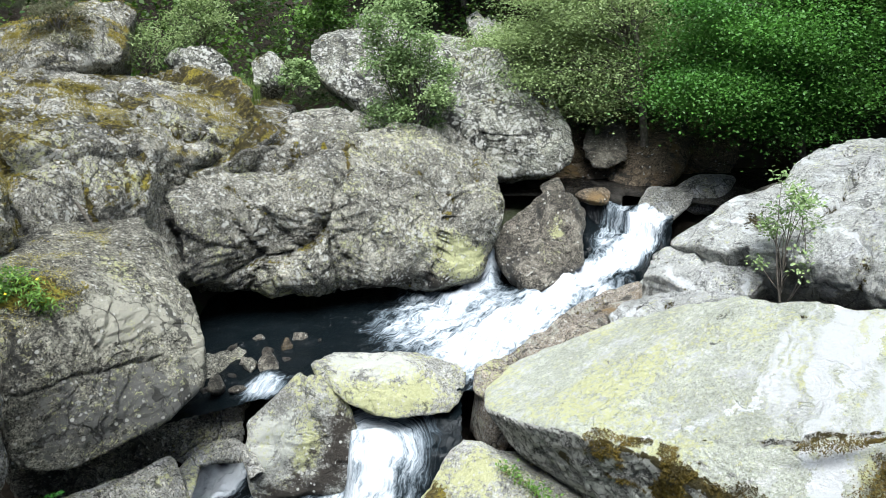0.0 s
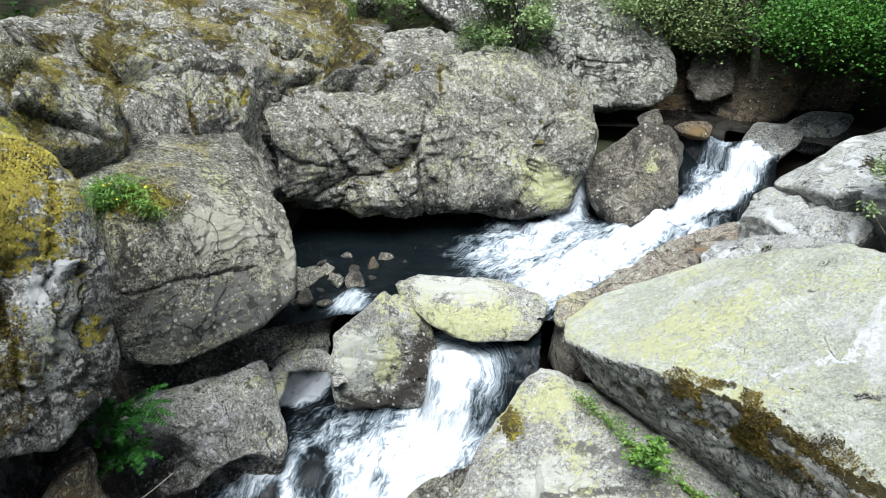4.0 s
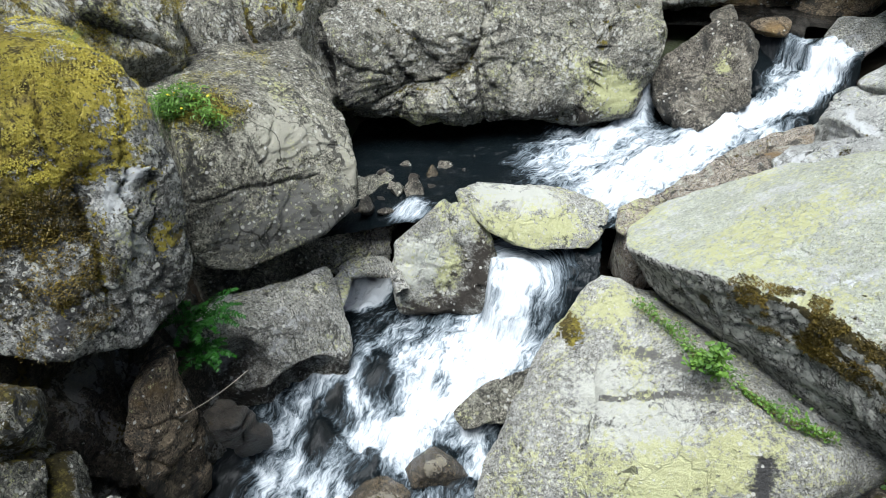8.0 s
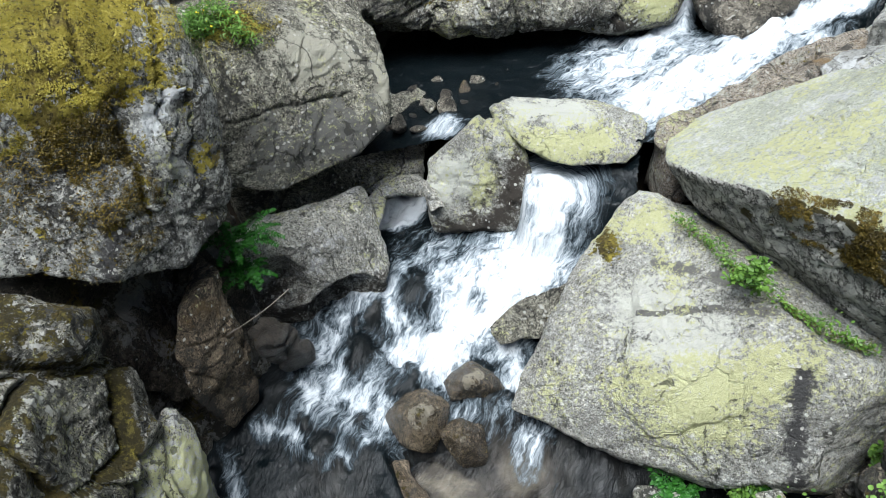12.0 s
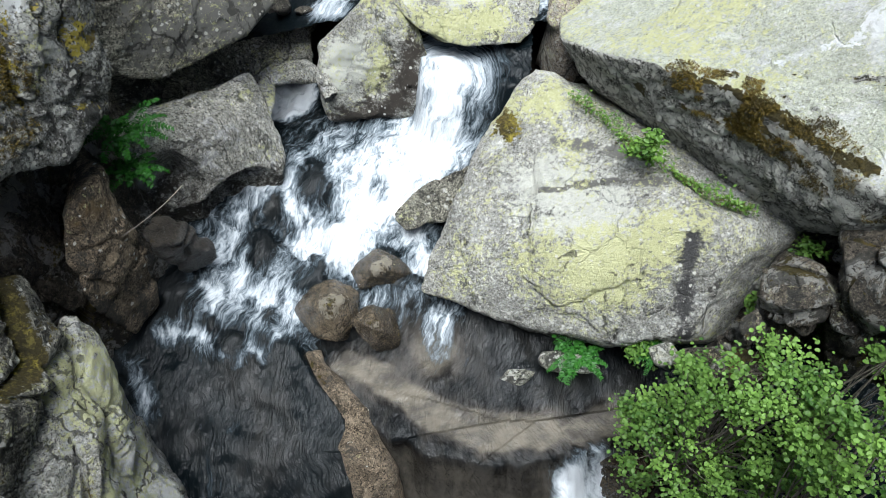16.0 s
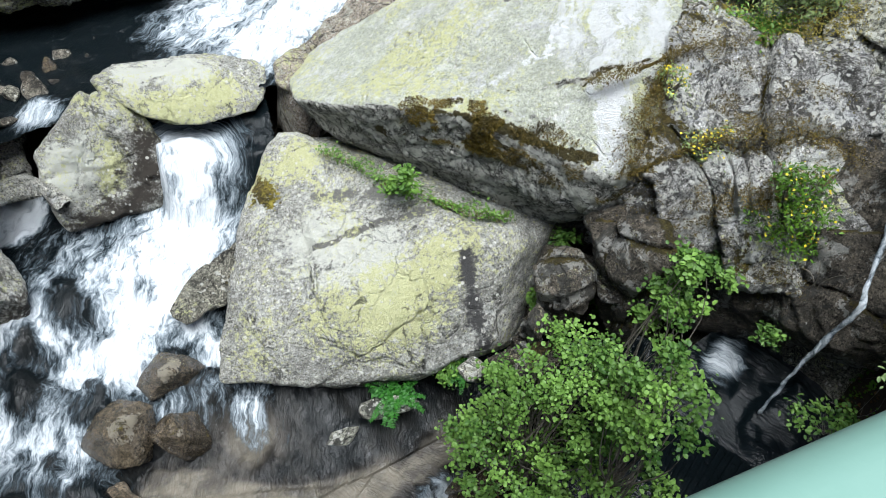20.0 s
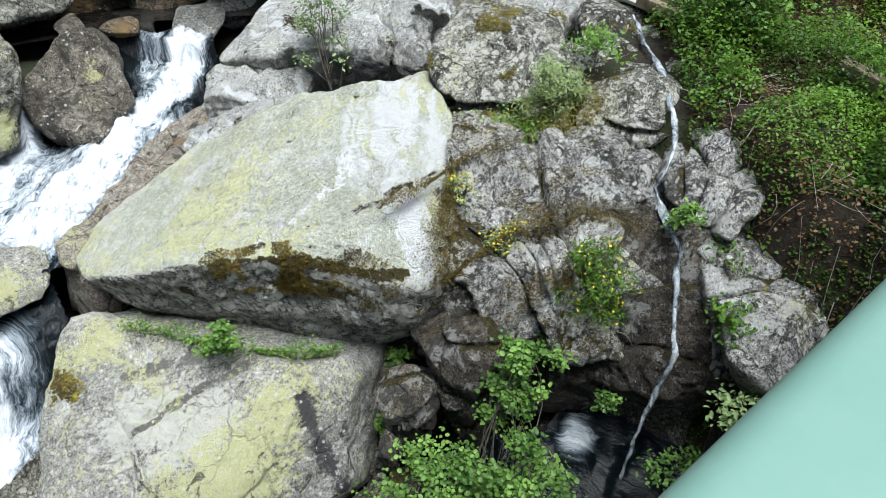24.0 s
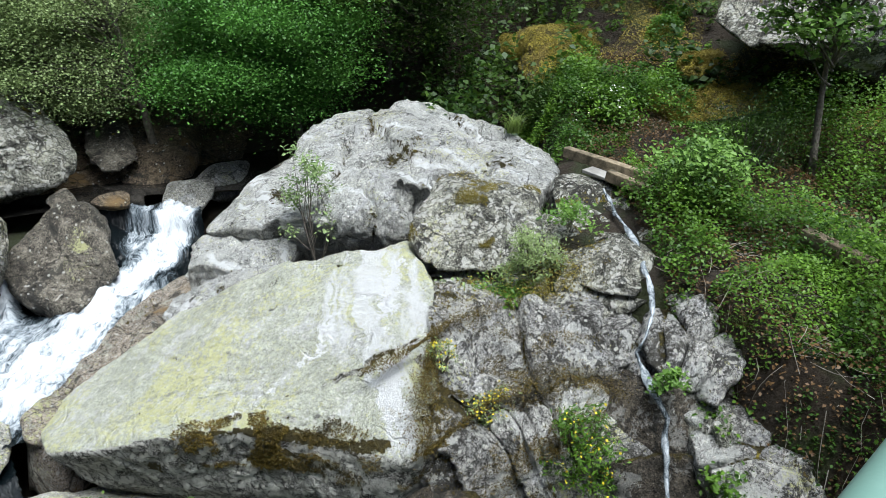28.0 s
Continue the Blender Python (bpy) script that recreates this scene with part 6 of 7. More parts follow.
# foam runs over the rapids: places, half-width, strength
FOAM_RUNS = [
    (((0.66, 7.1), (0.50, 6.75), (0.25, 6.5), (0.0, 6.25), (-0.38, 5.95)), 0.46, 1.25),
    (((-0.38, 5.95), (-0.62, 5.6), (-0.72, 5.25)), 0.42, 1.05),
    (((-0.62, 5.6), (-1.27, 5.29), (-1.64, 4.97)), 0.34, 1.02),
    (((-1.64, 4.97), (-2.19, 4.84), (-2.62, 4.75)), 0.2, 0.85),
    (((-1.97, 6.2), (-1.43, 6.17), (-1.27, 5.73)), 0.2, 0.95),
    (((-1.24, 5.54), (-1.55, 5.24), (-2.0, 5.07), (-2.28, 5.04)), 0.3, 1.12),
    (((-0.22, 5.75), (0.0, 5.37), (-0.07, 4.83), (-0.62, 4.81)), 0.2, 1.0),
    (((-1.56, 4.88), (-1.84, 4.93)), 0.16, 0.95),
    (((-0.2, 6.1), (0.0, 5.6), (0.1, 5.1)), 0.2, 1.1),
    (((0.1, 6.75), (-0.33, 6.85), (-0.9, 6.75), (-1.25, 6.55)), 0.34, 0.62),
    (((-1.45, 6.28), (-1.8, 6.08), (-2.08, 5.85), (-2.28, 5.38)), 0.22, 0.85),
    (((-2.78, 4.62), (-2.52, 4.56), (-2.42, 4.32), (-2.2, 4.19), (-1.99, 4.29)), 0.13, 0.95),
    (((-3.45, 4.62), (-3.22, 4.17), (-3.05, 3.8), (-3.1, 3.55)), 0.10, 0.62),
    (((-0.1, 6.0), (0.06, 5.6), (0.04, 5.0), (0.06, 4.75)), 0.17, 0.9),
    (((0.06, 4.75), (0.2, 4.45), (0.25, 4.1)), 0.16, 0.7),
    (((-0.85, 4.95), (-0.6, 4.87), (-0.2, 5.0)), 0.12, 0.85),
    (((-1.12, 6.32), (-1.12, 6.0), (-1.35, 5.7)), 0.13, 0.7)]
LIP_X = [-1.4, -1.05, -0.59, -0.13, 0.33, 0.93, 1.32, 1.65, 2.2, 5.0]
LIP_Y = [4.0, 3.72, 3.32, 3.01, 2.82, 2.71, 2.76, 2.79, 2.85, 3.0]
SPUR_X = [-0.9, -0.77, -0.97, -1.26, -1.49, -1.81, -2.2]
SPUR_Y = [2.6, 3.18, 3.62, 4.04, 4.54, 4.77, 5.2]


def lip_way(xy):
    """How far a place lies upstream of the broken lip of the shelf."""
    x, y = xy.T
    return y - np.interp(x, LIP_X, LIP_Y) + 0.07 * fbm(np.column_stack([x * 5.0, y * 1.2, 0 * x]), 3, 19)


def lower_height(xy):
    x, y = xy.T
    bearing, far = np.degrees(np.arctan2(x, y)), np.hypot(x, y)
    z = np.interp(far, [0, 2.3, 2.75, 3.1, 3.6, 4.3, 5.0, 5.8, 6.6], [-2.1, -2.0, -1.5, -1.05, -0.80, -0.57, -0.24, 0.06, 0.42])
    z = z + 0.06 * fbm(np.column_stack([x * 1.6 + y * 0.8, y * 0.7 - x * 0.3, 0 * x]), 3, 23) * smooth(4.8, 3.8, far)
    shelf = np.interp(lip_way(xy), [-0.9, -0.45, -0.12, 0.0, 0.5, 1.2, 1.9], [-2.05, -1.9, -1.25, -0.86, -0.80, -0.62, -0.30])
    shelf = np.where(far > 4.6, np.maximum(shelf, np.interp(far, [4.6, 5.0, 5.8, 6.6], [-0.5, -0.24, 0.06, 0.42])), shelf)
    sill = smooth(-0.12, 0.12, x - np.interp(y, SPUR_Y, SPUR_X)) * smooth(5.0, 4.6, far)
    z = z * (1 - sill) + shelf * sill
    t = smooth(1.6, 3.2, bearing)
    fall = np.interp(far, [6.6, 6.95, 7.4, 8.1], [0.42, 1.0, 1.2, 1.42])
    z = z + 0.075 * bed_bumps(xy) * smooth(4.4, 4.9, far) + humps(xy)
    return np.where(far > 6.6, 0.44 * (1 - t) + fall * t, z), (far < 8.35) & (bearing > -52) & (bearing < 86) & ((bearing < 14) | (far < 5.2) | ((y < 2.4) & (far < 6.2)))


HUMPS = [(-1.15, 6.13, 0.26, 0.30), (-0.35, 6.04, 0.15, 0.2), (-1.82, 5.44, 0.20, 0.22), (-1.57, 5.95, 0.16, 0.14), (-1.0, 5.35, 0.17, 0.10), (-2.2, 4.95, 0.2, 0.10), (-2.45, 3.95, 0.42, 0.14), (-1.75, 4.1, 0.3, 0.10), (-1.9, 3.3, 0.4, 0.12), (-2.7, 3.4, 0.3, 0.10)]


def humps(xy):
    """Drowned rocks over which the water runs thin, in metres."""
    out = np.zeros(len(xy))
    ragged = 0.25 * fbm(np.column_stack([xy * 4.0, 0 * xy[:, 0]]), 3, 67)
    for x, y, wide, tall in HUMPS:
        out = np.maximum(out, 0.45 * tall * smooth(1.3, 0.1, np.hypot(xy[:, 0] - x, (xy[:, 1] - y) * 0.8) / wide + ragged))
    return out


def bed_bumps(xy):
    """Bedrock knobs under the rapids, 0 to 1."""
    bearing, far = np.degrees(np.arctan2(*xy.T)), np.hypot(*xy.T)
    n = fbm(np.column_stack([xy * 2.3, 0 * far]), 3, 61)
    return smooth(0.05, 0.6, n) * smooth(6.7, 6.2, far) * (1 - smooth(-6, 0, bearing) * smooth(4.8, 4.4, far))


def lower_foam(xy):
    x, y = xy.T
    bearing, far = np.degrees(np.arctan2(x, y)), np.hypot(x, y)
    f, spill = np.zeros(len(xy)), np.zeros(len(xy))
    for run, wide, much in FOAM_RUNS:
        _, off, _ = along(xy, np.array([(*p, 0.0) for p in run]))
        f = np.maximum(f, much * smooth(1.7, 0.25, off / wide))
        spill = np.maximum(spill, 0.72 * much * smooth(2.9, 0.8, off / wide))
    f = np.maximum(f, spill) + 0.22 * fbm(np.column_stack([xy * 2.4, 0 * far]), 3, 77) * (spill > 0.02)
    ripple = 0.5 + fbm(np.column_stack([x * 1.7 + y * 0.6, y * 1.1, 0 * x]), 3, 88)
    f = np.maximum(f, (0.26 + 0.3 * ripple) * smooth(-1.1, -1.7, x - 0.5 * (y - 4.0)) * smooth(5.4, 4.8, far))
    f = f - 0.35 * bed_bumps(xy) * smooth(6.2, 5.8, far) - 4.5 * humps(xy)
    raft = 1.25 * smooth(1.3, 0.75, np.hypot((bearing + 10.6) / 3.4, (far - 7.9) / 0.48))
    plunge = 1.15 * smooth(0.62, 0.2, np.hypot((x - 1.62) * 0.8, y - 2.42)) + 0.75 * smooth(0.25, 0.05, np.abs(x - 1.28 - 0.3 * (2.7 - y))) * smooth(0.0, -0.1, lip_way(xy)) * smooth(2.2, 2.4, y)
    for px, py, r in ((6.19, 1.82, 0.32), (4.9, 2.05, 0.3)):
        plunge = np.maximum(plunge, 1.1 * smooth(1.3, 0.3, np.hypot(x - px, y - py) / r))
    calm = 1 - 0.8 * smooth(-0.9, -0.5, x) * smooth(4.3, 3.7, far)
    return np.clip(np.maximum(np.maximum(f * calm, raft), plunge), 0, 1.6)


def lower_shallow(xy):
    x, y = xy.T
    far = np.hypot(x, y)
    _, off, _ = along(xy, np.array([(-0.95, 4.25, 0), (-0.51, 3.87, 0), (-0.05, 3.45, 0), (0.7, 3.12, 0), (1.64, 3.02, 0), (2.0, 3.05, 0)]))
    drift = 0.25 * fbm(np.column_stack([xy * 2.2, 0 * far]), 4, 29)
    tan = 0.9 * smooth(0.30, 0.03, off + 0.5 * drift) * smooth(-0.05, 0.05, lip_way(xy))
    stone = smooth(0.5, 0.1, np.hypot(x - 0.05, y - 4.15)) * 0.6
    face = 0.42 * smooth(0.02, -0.06, lip_way(xy))
    side = smooth(-0.2, 0.2, x - np.interp(y, SPUR_Y, SPUR_X))
    return np.clip(np.maximum(np.maximum(tan, face * side), stone) + (0.06 + 0.18 * side) * smooth(5.2, 4.4, far) + 0.1 * bed_bumps(xy) + drift * 0.35 + 0.9 * humps(xy), 0, 1) * smooth(2.9, 2.2, x)


sheet("water_lower_rapids", (-4.2, 6.2, 0.2, 8.4), 0.025, lower_height, lower_foam, lower_shallow, stream_flow(LOWER),
      "foaming white rapids over brown bedrock")

# ---- brown bedrock spur between the shelf and the channel ----
SPUR = [(-1.95, 4.90, -0.60, 0.2), (-1.66, 4.62, -0.62, 0.30), (-1.42, 4.20, -0.70, 0.24), (-1.14, 3.80, -0.80, 0.26), (-0.94, 3.45, -0.92, 0.30), (-0.88, 3.05, -1.2, 0.34), (-0.9, 2.65, -1.72, 0.36)]


def bedrock_ridge(name, line, label):
    p = np.array(line)
    t = np.linspace(0, len(p) - 1, 90)
    q = np.column_stack([np.interp(t, np.arange(len(p)), p[:, k]) for k in range(4)])
    for _ in range(6):
        q[1:-1] = (q[:-2] + q[1:-1] * 2 + q[2:]) / 4
    v, f = tube([[(tuple(r[:3]), r[3]) for r in q]], 40)
    mid = np.repeat(q[:, 2], 40)
    v[:, 2] = mid + (v[:, 2] - mid) * 0.55 - 0.03
    v = v + np.column_stack([fbm(v * 2.0 + 9 * k, 4, 130 + k, 0.45) for k in range(3)]) * 0.07
    ob = new(name, mesh_from(name, v - v.mean(0), f, ROCK["spur"]))
    ob.location = v.mean(0)
    return tagged(ob, label, "rock")


# ---- bridge rail and deck under the viewer ----
RAIL_WAY = Vector((0.9874, -0.158, 0.0)).normalized()
RAIL_OUT = Vector((0.158, 0.9874, 0.0)).normalized()


def bar(name, a, b, wide, high, material, round_off=0.3, segments=6):
    """A straight bar of rounded section from a to b."""
    a, b = Vector(a), Vector(b)
    way = (b - a).normalized()
    across = way.cross(Vector((0, 0, 1)))
    across = across.normalized() if across.length > 1e-3 else Vector((1, 0, 0))
    up = across.cross(way)
    ring, r = [], round_off * min(wide, high)
    for cx, cy, start in ((1, 1, 0), (-1, 1, 90), (-1, -1, 180), (1, -1, 270)):
        for k in range(segments + 1):
            t = radians(start + 90 * k / segments)
            ring.append((cx * (wide / 2 - r) + r * math.cos(t), cy * (high / 2 - r) + r * math.sin(t)))
    verts = [p + across * u + up * w for p in (a, b) for u, w in ring]
    m = len(ring)
    bm = bmesh.new()
    vs = [bm.verts.new(v) for v in verts]
    for k in range(m):
        f = bm.faces.new((vs[k], vs[(k + 1) % m], vs[m + (k + 1) % m], vs[m + k]))
        f.smooth = True
    bm.faces.new(vs[:m][::-1]), bm.faces.new(vs[m:])
    me = bpy.data.meshes.new(name)
    bm.to_mesh(me)
    bm.free()
    me.materials.append(material)
    return me


rail = new("bridge_railing")
rail_mid = RAIL_OUT * 0.005
part("handrail", bar("handrail", rail_mid - RAIL_WAY * 6 + Vector((0, 0, 5.83)), rail_mid + RAIL_WAY * 6 + Vector((0, 0, 5.83)), 0.20, 0.14, PAINT, 0.36), rail)
for k in range(-3, 4):
    foot = rail_mid + RAIL_WAY * (k * 1.7 + 0.9)
    part("post", bar("post", foot + Vector((0, 0, 4.85)), foot + Vector((0, 0, 5.78)), 0.08, 0.08, PAINT, 0.2), rail)
tagged(rail, "pale green painted metal bridge handrail with posts", "railing")
deck = new("bridge_deck", bar("bridge_deck", rail_mid - RAIL_OUT * 0.75 - RAIL_WAY * 9 + Vector((0, 0, 4.7)), rail_mid - RAIL_OUT * 0.75 + RAIL_WAY * 9 + Vector((0, 0, 4.7)), 1.6, 0.2, DECK, 0.05))
tagged(deck, "grey concrete footbridge deck", "bridge", kind="structure")

# ---- plants ----
def leaf_mesh(name, at, size, material, seed, flat=0.5, slim=0.55, aim_to=None, tone=None, broad=False):
    """Many small folded leaves at given places."""
    rng = np.random.RandomState(seed)
    m = len(at)
    nrm = rng.normal(size=(m, 3))
    nrm[:, 2] = np.abs(nrm[:, 2]) + flat * 2
    nrm /= np.linalg.norm(nrm, axis=1)[:, None]
    way = rng.normal(size=(m, 3)) if aim_to is None else aim_to + rng.normal(size=(m, 3)) * 0.3
    way -= (way * nrm).sum(1)[:, None] * nrm
    way /= np.linalg.norm(way, axis=1)[:, None] + 1e-9
    side = np.cross(nrm, way)
    ln = (size * (0.6 + 0.8 * rng.rand(m)))[:, None]
    a = at - way * ln * 0.5
    c = at + way * ln * 0.5 - nrm * ln * 0.12
    b = at + side * ln * slim * 0.5 + nrm * ln * 0.10
    d = at - side * ln * slim * 0.5 + nrm * ln * 0.10
    tone = rng.rand(m) if tone is None else tone
    if broad:
        half, fold = side * ln * slim * 0.5, nrm * ln * 0.10
        b1, b2 = at - way * ln * 0.25 + half * 0.85 + fold, at + way * ln * 0.2 + half * 0.9 + fold
        d1, d2 = at - way * ln * 0.25 - half * 0.85 + fold, at + way * ln * 0.2 - half * 0.9 + fold
        v = np.stack([a, b1, b2, c, d2, d1], 1).reshape(-1, 3)
        k = 6 * np.arange(m)[:, None]
        f = np.concatenate([k + np.array([[0, 1, 2, 3]]), k + np.array([[0, 3, 4, 5]])], 1).reshape(-1, 4)
        tone = np.repeat(tone, 2)
    else:
        v = np.stack([a, b, c, d], 1).reshape(-1, 3)
        f = np.arange(4 * m).reshape(m, 4)
    me = mesh_from(name, v, f, material, False)
    me.attributes.new("tone", "FLOAT", "FACE").data.foreach_set("value", np.asarray(tone, np.float32))
    return me


def tube(lines, sides=6):
    """Tapered stems: each line is a list of (place, radius)."""
    vs, fs = [], []
    for line in lines:
        start = len(vs)
        for k, (p, r) in enumerate(line):
            p = Vector(p)
            q = Vector(line[min(k + 1, len(line) - 1)][0]) - Vector(line[max(k - 1, 0)][0])
            turn = q.to_track_quat("Z", "X")
            for s in range(sides):
                t = 2 * math.pi * s / sides
                vs.append(p + turn @ Vector((math.cos(t) * r, math.sin(t) * r, 0)))
        for k in range(len(line) - 1):
            for s in range(sides):
                o, e = start + k * sides + s, start + k * sides + (s + 1) % sides
                fs.append((o, e, e + sides, o + sides))
    return np.array(vs), np.array(fs)


def bent(a, b, r0, r1, rng, wave=0.12, n=6):
    a, b = np.array(a, float), np.array(b, float)
    bend = rng.normal(size=3) * wave * np.linalg.norm(b - a)
    return [(tuple(a + (b - a) * t + bend * math.sin(math.pi * t) * 0.6), r0 + (r1 - r0) * t) for t in np.linspace(0, 1, n)]


def shrub(name, base, top, spread, leaves, size, leaf, label, category="shrub", clumps=14, stem=0.02, seed=1, fill=0.35, low=0.25, slim=0.6, flowers=0, wood=None, petal="flower"):
    """Stems from one root, clumps of leaves round their ends; spread: half-widths along x and y."""
    rng = np.random.RandomState(seed)
    base, top = np.array(polar(*base)), np.array(polar(*top))
    thing = new(name)
    thing.location = base
    ends, lines = [], []
    for k in range(clumps):
        t = low + (1 - low) * rng.rand() ** 0.8
        wide = math.sqrt(max(0.0, 1 - ((t - 0.45) / 0.62) ** 2))
        ang, rad = rng.rand() * 6.283, math.sqrt(rng.rand())
        end = (top - base) * t + np.array([math.cos(ang) * spread[0] * wide * rad, math.sin(ang) * spread[1] * wide * rad, 0])
        ends.append(end)
        lines.append(bent((0, 0, 0) if k % 3 == 0 else (top - base) * t * 0.35, end, stem * (1 if k % 3 == 0 else 0.6), stem * 0.15, rng))
    v, f = tube(lines, 5)
    part("branch_frame", mesh_from("branch_frame", v, f, wood or BARK), thing)
    ends = np.array(ends)
    reach = fill * float(np.mean(spread))
    pick = rng.randint(0, clumps, leaves)
    at = ends[pick] + rng.normal(size=(leaves, 3)) * reach * np.array([0.6, 0.6, 0.42])
    part("foliage", leaf_mesh("foliage", at, size, LEAF[leaf], seed + 1, slim=slim, tone=rng.rand(clumps)[pick], broad=slim >= 0.6), thing)
    if flowers:
        pick = rng.randint(0, clumps, flowers)
        at = ends[pick] + rng.normal(size=(flowers, 3)) * reach * np.array([0.5, 0.5, 0.3]) + np.array([0, 0, reach * 0.25])
        part("blossom", leaf_mesh("blossom", at, size * 0.55, LEAF[petal], seed + 2, slim=0.9), thing, "small yellow blossoms" if petal == "flower" else "small white blossoms")
    return tagged(thing, label, category)


def tree(name, base, height, crown_mid, crown_half, leaves, size, leaf, label, clumps=60, trunk=0.09, seed=1, fill=0.20):
    """A trunk, limbs to clumps spread over an uneven crown, and the leaves round them. crown_mid: place; crown_half: half-sizes."""
    rng = np.random.RandomState(seed)
    base, mid = np.array(polar(*base)), np.array(polar(*crown_mid))
    thing = new(name)
    thing.location = base
    mid = mid - base
    half = np.array(crown_half)
    top = np.array([mid[0] * 0.7, mid[1] * 0.7, height])
    part("trunk", mesh_from("trunk", *tube([bent((0, 0, -0.3), top, trunk, trunk * 0.3, rng, 0.06, 9)], 8), BARK), thing)
    d = rng.normal(size=(clumps, 3))
    d /= np.linalg.norm(d, axis=1)[:, None]
    ends = mid + d * half * (0.35 + 0.65 * rng.rand(clumps) ** 0.5)[:, None]
    lines = []
    for e in ends:
        t = np.clip(e[2] / height * 0.75, 0.25, 0.95)
        lines.append(bent(top * t, e, trunk * 0.35, trunk * 0.05, rng, 0.15))
    part("branchwork", mesh_from("branchwork", *tube(lines, 5), BARK), thing)
    pick = rng.randint(0, clumps, leaves)
    reach = fill * float(half.mean()) * (0.6 + 0.9 * rng.rand(clumps))
    at = ends[pick] + rng.normal(size=(leaves, 3)) * reach[pick][:, None] * np.array([1.1, 1.1, 0.38])
    part("crown", leaf_mesh("crown", at, size, LEAF[leaf], seed + 1, slim=0.65, tone=0.15 + 0.85 * rng.rand(clumps)[pick]), thing)
    return tagged(thing, label, "tree")


def fern(name, base, size, fronds, label, seed=1, leaf="fern"):
    rng = np.random.RandomState(seed)
    at, way = [], []
    for k in range(fronds):
        ang, rise = 6.283 * k / fronds + rng.rand(), 0.5 + 0.6 * rng.rand()
        out = np.array([math.cos(ang), math.sin(ang), 0])
        ln = size * (0.6 + 0.6 * rng.rand())
        for t in np.linspace(0.12, 1, 16):
            p = out * ln * t + np.array([0, 0, ln * (rise * t - 0.75 * t * t)])
            side = np.array([-out[1], out[0], 0])
            w = ln * 0.26 * (1 - t) + 0.01
            for s in (-1, 1):
                for q in (0.35, 0.8):
                    at.append(p + side * s * w * q)
                    way.append(side * s + out * 0.5)
    thing = new(name)
    thing.location = polar(*base)
    part("frond_mass", leaf_mesh("frond_mass", np.array(at), np.full(1, size * 0.13), LEAF[leaf], seed, 0.9, 0.45, np.array(way)), thing)
    return tagged(thing, label, "fern")


def tufts(name, base, size, count, leaf, label, seed, category="grass"):
    """A tuft of long arching blades from one root."""
    rng = np.random.RandomState(seed)
    vs, fs = [], []
    for k in range(count):
        ang, ln = rng.rand() * 6.283, size * (0.5 + 0.7 * rng.rand())
        out = np.array([math.cos(ang), math.sin(ang), 0]) * (0.2 + 0.7 * rng.rand())
        side = np.array([-math.sin(ang), math.cos(ang), 0]) * 0.006
        root = np.array([*rng.normal(size=2) * size * 0.12, 0])
        start = len(vs)
        for t in (0, 0.4, 0.75, 1.0):
            p = root + out * ln * t * t + np.array([0, 0, ln * (t - 0.35 * t * t)])
            vs += [p - side * (1.05 - t), p + side * (1.05 - t)]
        fs += [(start + 2 * j, start + 2 * j + 1, start + 2 * j + 3, start + 2 * j + 2) for j in range(3)]
    ob = new(name, mesh_from(name, np.array(vs), np.array(fs), LEAF[leaf], False))
    ob.location = polar(*base)
    return tagged(ob, label, category)


def seam(name, line, count, size, leaf, label, seed, wide=0.06, rise=0.07):
    """Small leafy growth along a joint between rocks."""
    rng = np.random.RandomState(seed)
    pts = np.array([polar(*p) for p in line])
    t = rng.rand(count) * (len(pts) - 1)
    k = t.astype(int)
    at = pts[k] + (pts[k + 1] - pts[k]) * (t - k)[:, None]
    swell = 0.3 + np.clip(fbm(at * 3.0, 2, seed) + 0.6, 0, 1.4)
    at = at + rng.normal(size=(count, 3)) * wide * swell[:, None] + np.array([0, 0, 1]) * (rise * swell * rng.rand(count))[:, None]
    ob = new(name, leaf_mesh(name, at, size, LEAF[leaf], seed))
    return tagged(ob, label, "ground cover", kind="stuff")


def fallen_branch(name, lines, thick, label, seed=1):
    rng = np.random.RandomState(seed)
    base = polar(*lines[0][0])
    runs = [bent(polar(*a) - base, polar(*b) - base, thick * (1 if k == 0 else 0.6), thick * 0.35, rng, 0.07, 7) for k, (a, b) in enumerate(lines)]
    ob = new(name, mesh_from(name, *tube(runs, 6), TWIG))
    ob.location = base
    return tagged(ob, label, "branch")


def cover(name, region, count, size, leaf, label, seed, lift=0.12, thick=0.22, patch=0.0, slim=0.7, flat=0.6, bank=False):
    """Ground cover over part of the slope: region is (bearing from, to, distance from, to)."""
    rng = np.random.RandomState(seed)
    b = region[0] + (region[1] - region[0]) * rng.rand(count)
    d = np.sqrt(region[2] ** 2 + (region[3] ** 2 - region[2] ** 2) * rng.rand(count))
    x, y = np.sin(np.radians(b)) * d, np.cos(np.radians(b)) * d
    hum = fbm(np.column_stack([x * 0.9, y * 0.9, 0 * x]), 3, seed)
    keep = hum > patch
    if bank:
        keep &= b > 65.2 + np.where(d < 9, (9 - d) * 2.9, (9 - d) * 2.0)
    x, y, hum = x[keep], y[keep], hum[keep]
    z = ground_height(np.column_stack([x, y])) + lift * rng.rand(len(x)) + thick * np.clip(hum - patch, 0, 1) * (0.4 + rng.rand(len(x)))
    sway = np.clip(0.5 + 0.9 * fbm(np.column_stack([x * 1.7, y * 1.7, 0 * x]), 3, seed + 5), 0, 1)
    ob = new(name, leaf_mesh(name, np.column_stack([x, y, z]), size, LEAF[leaf], seed, flat, slim, tone=sway))
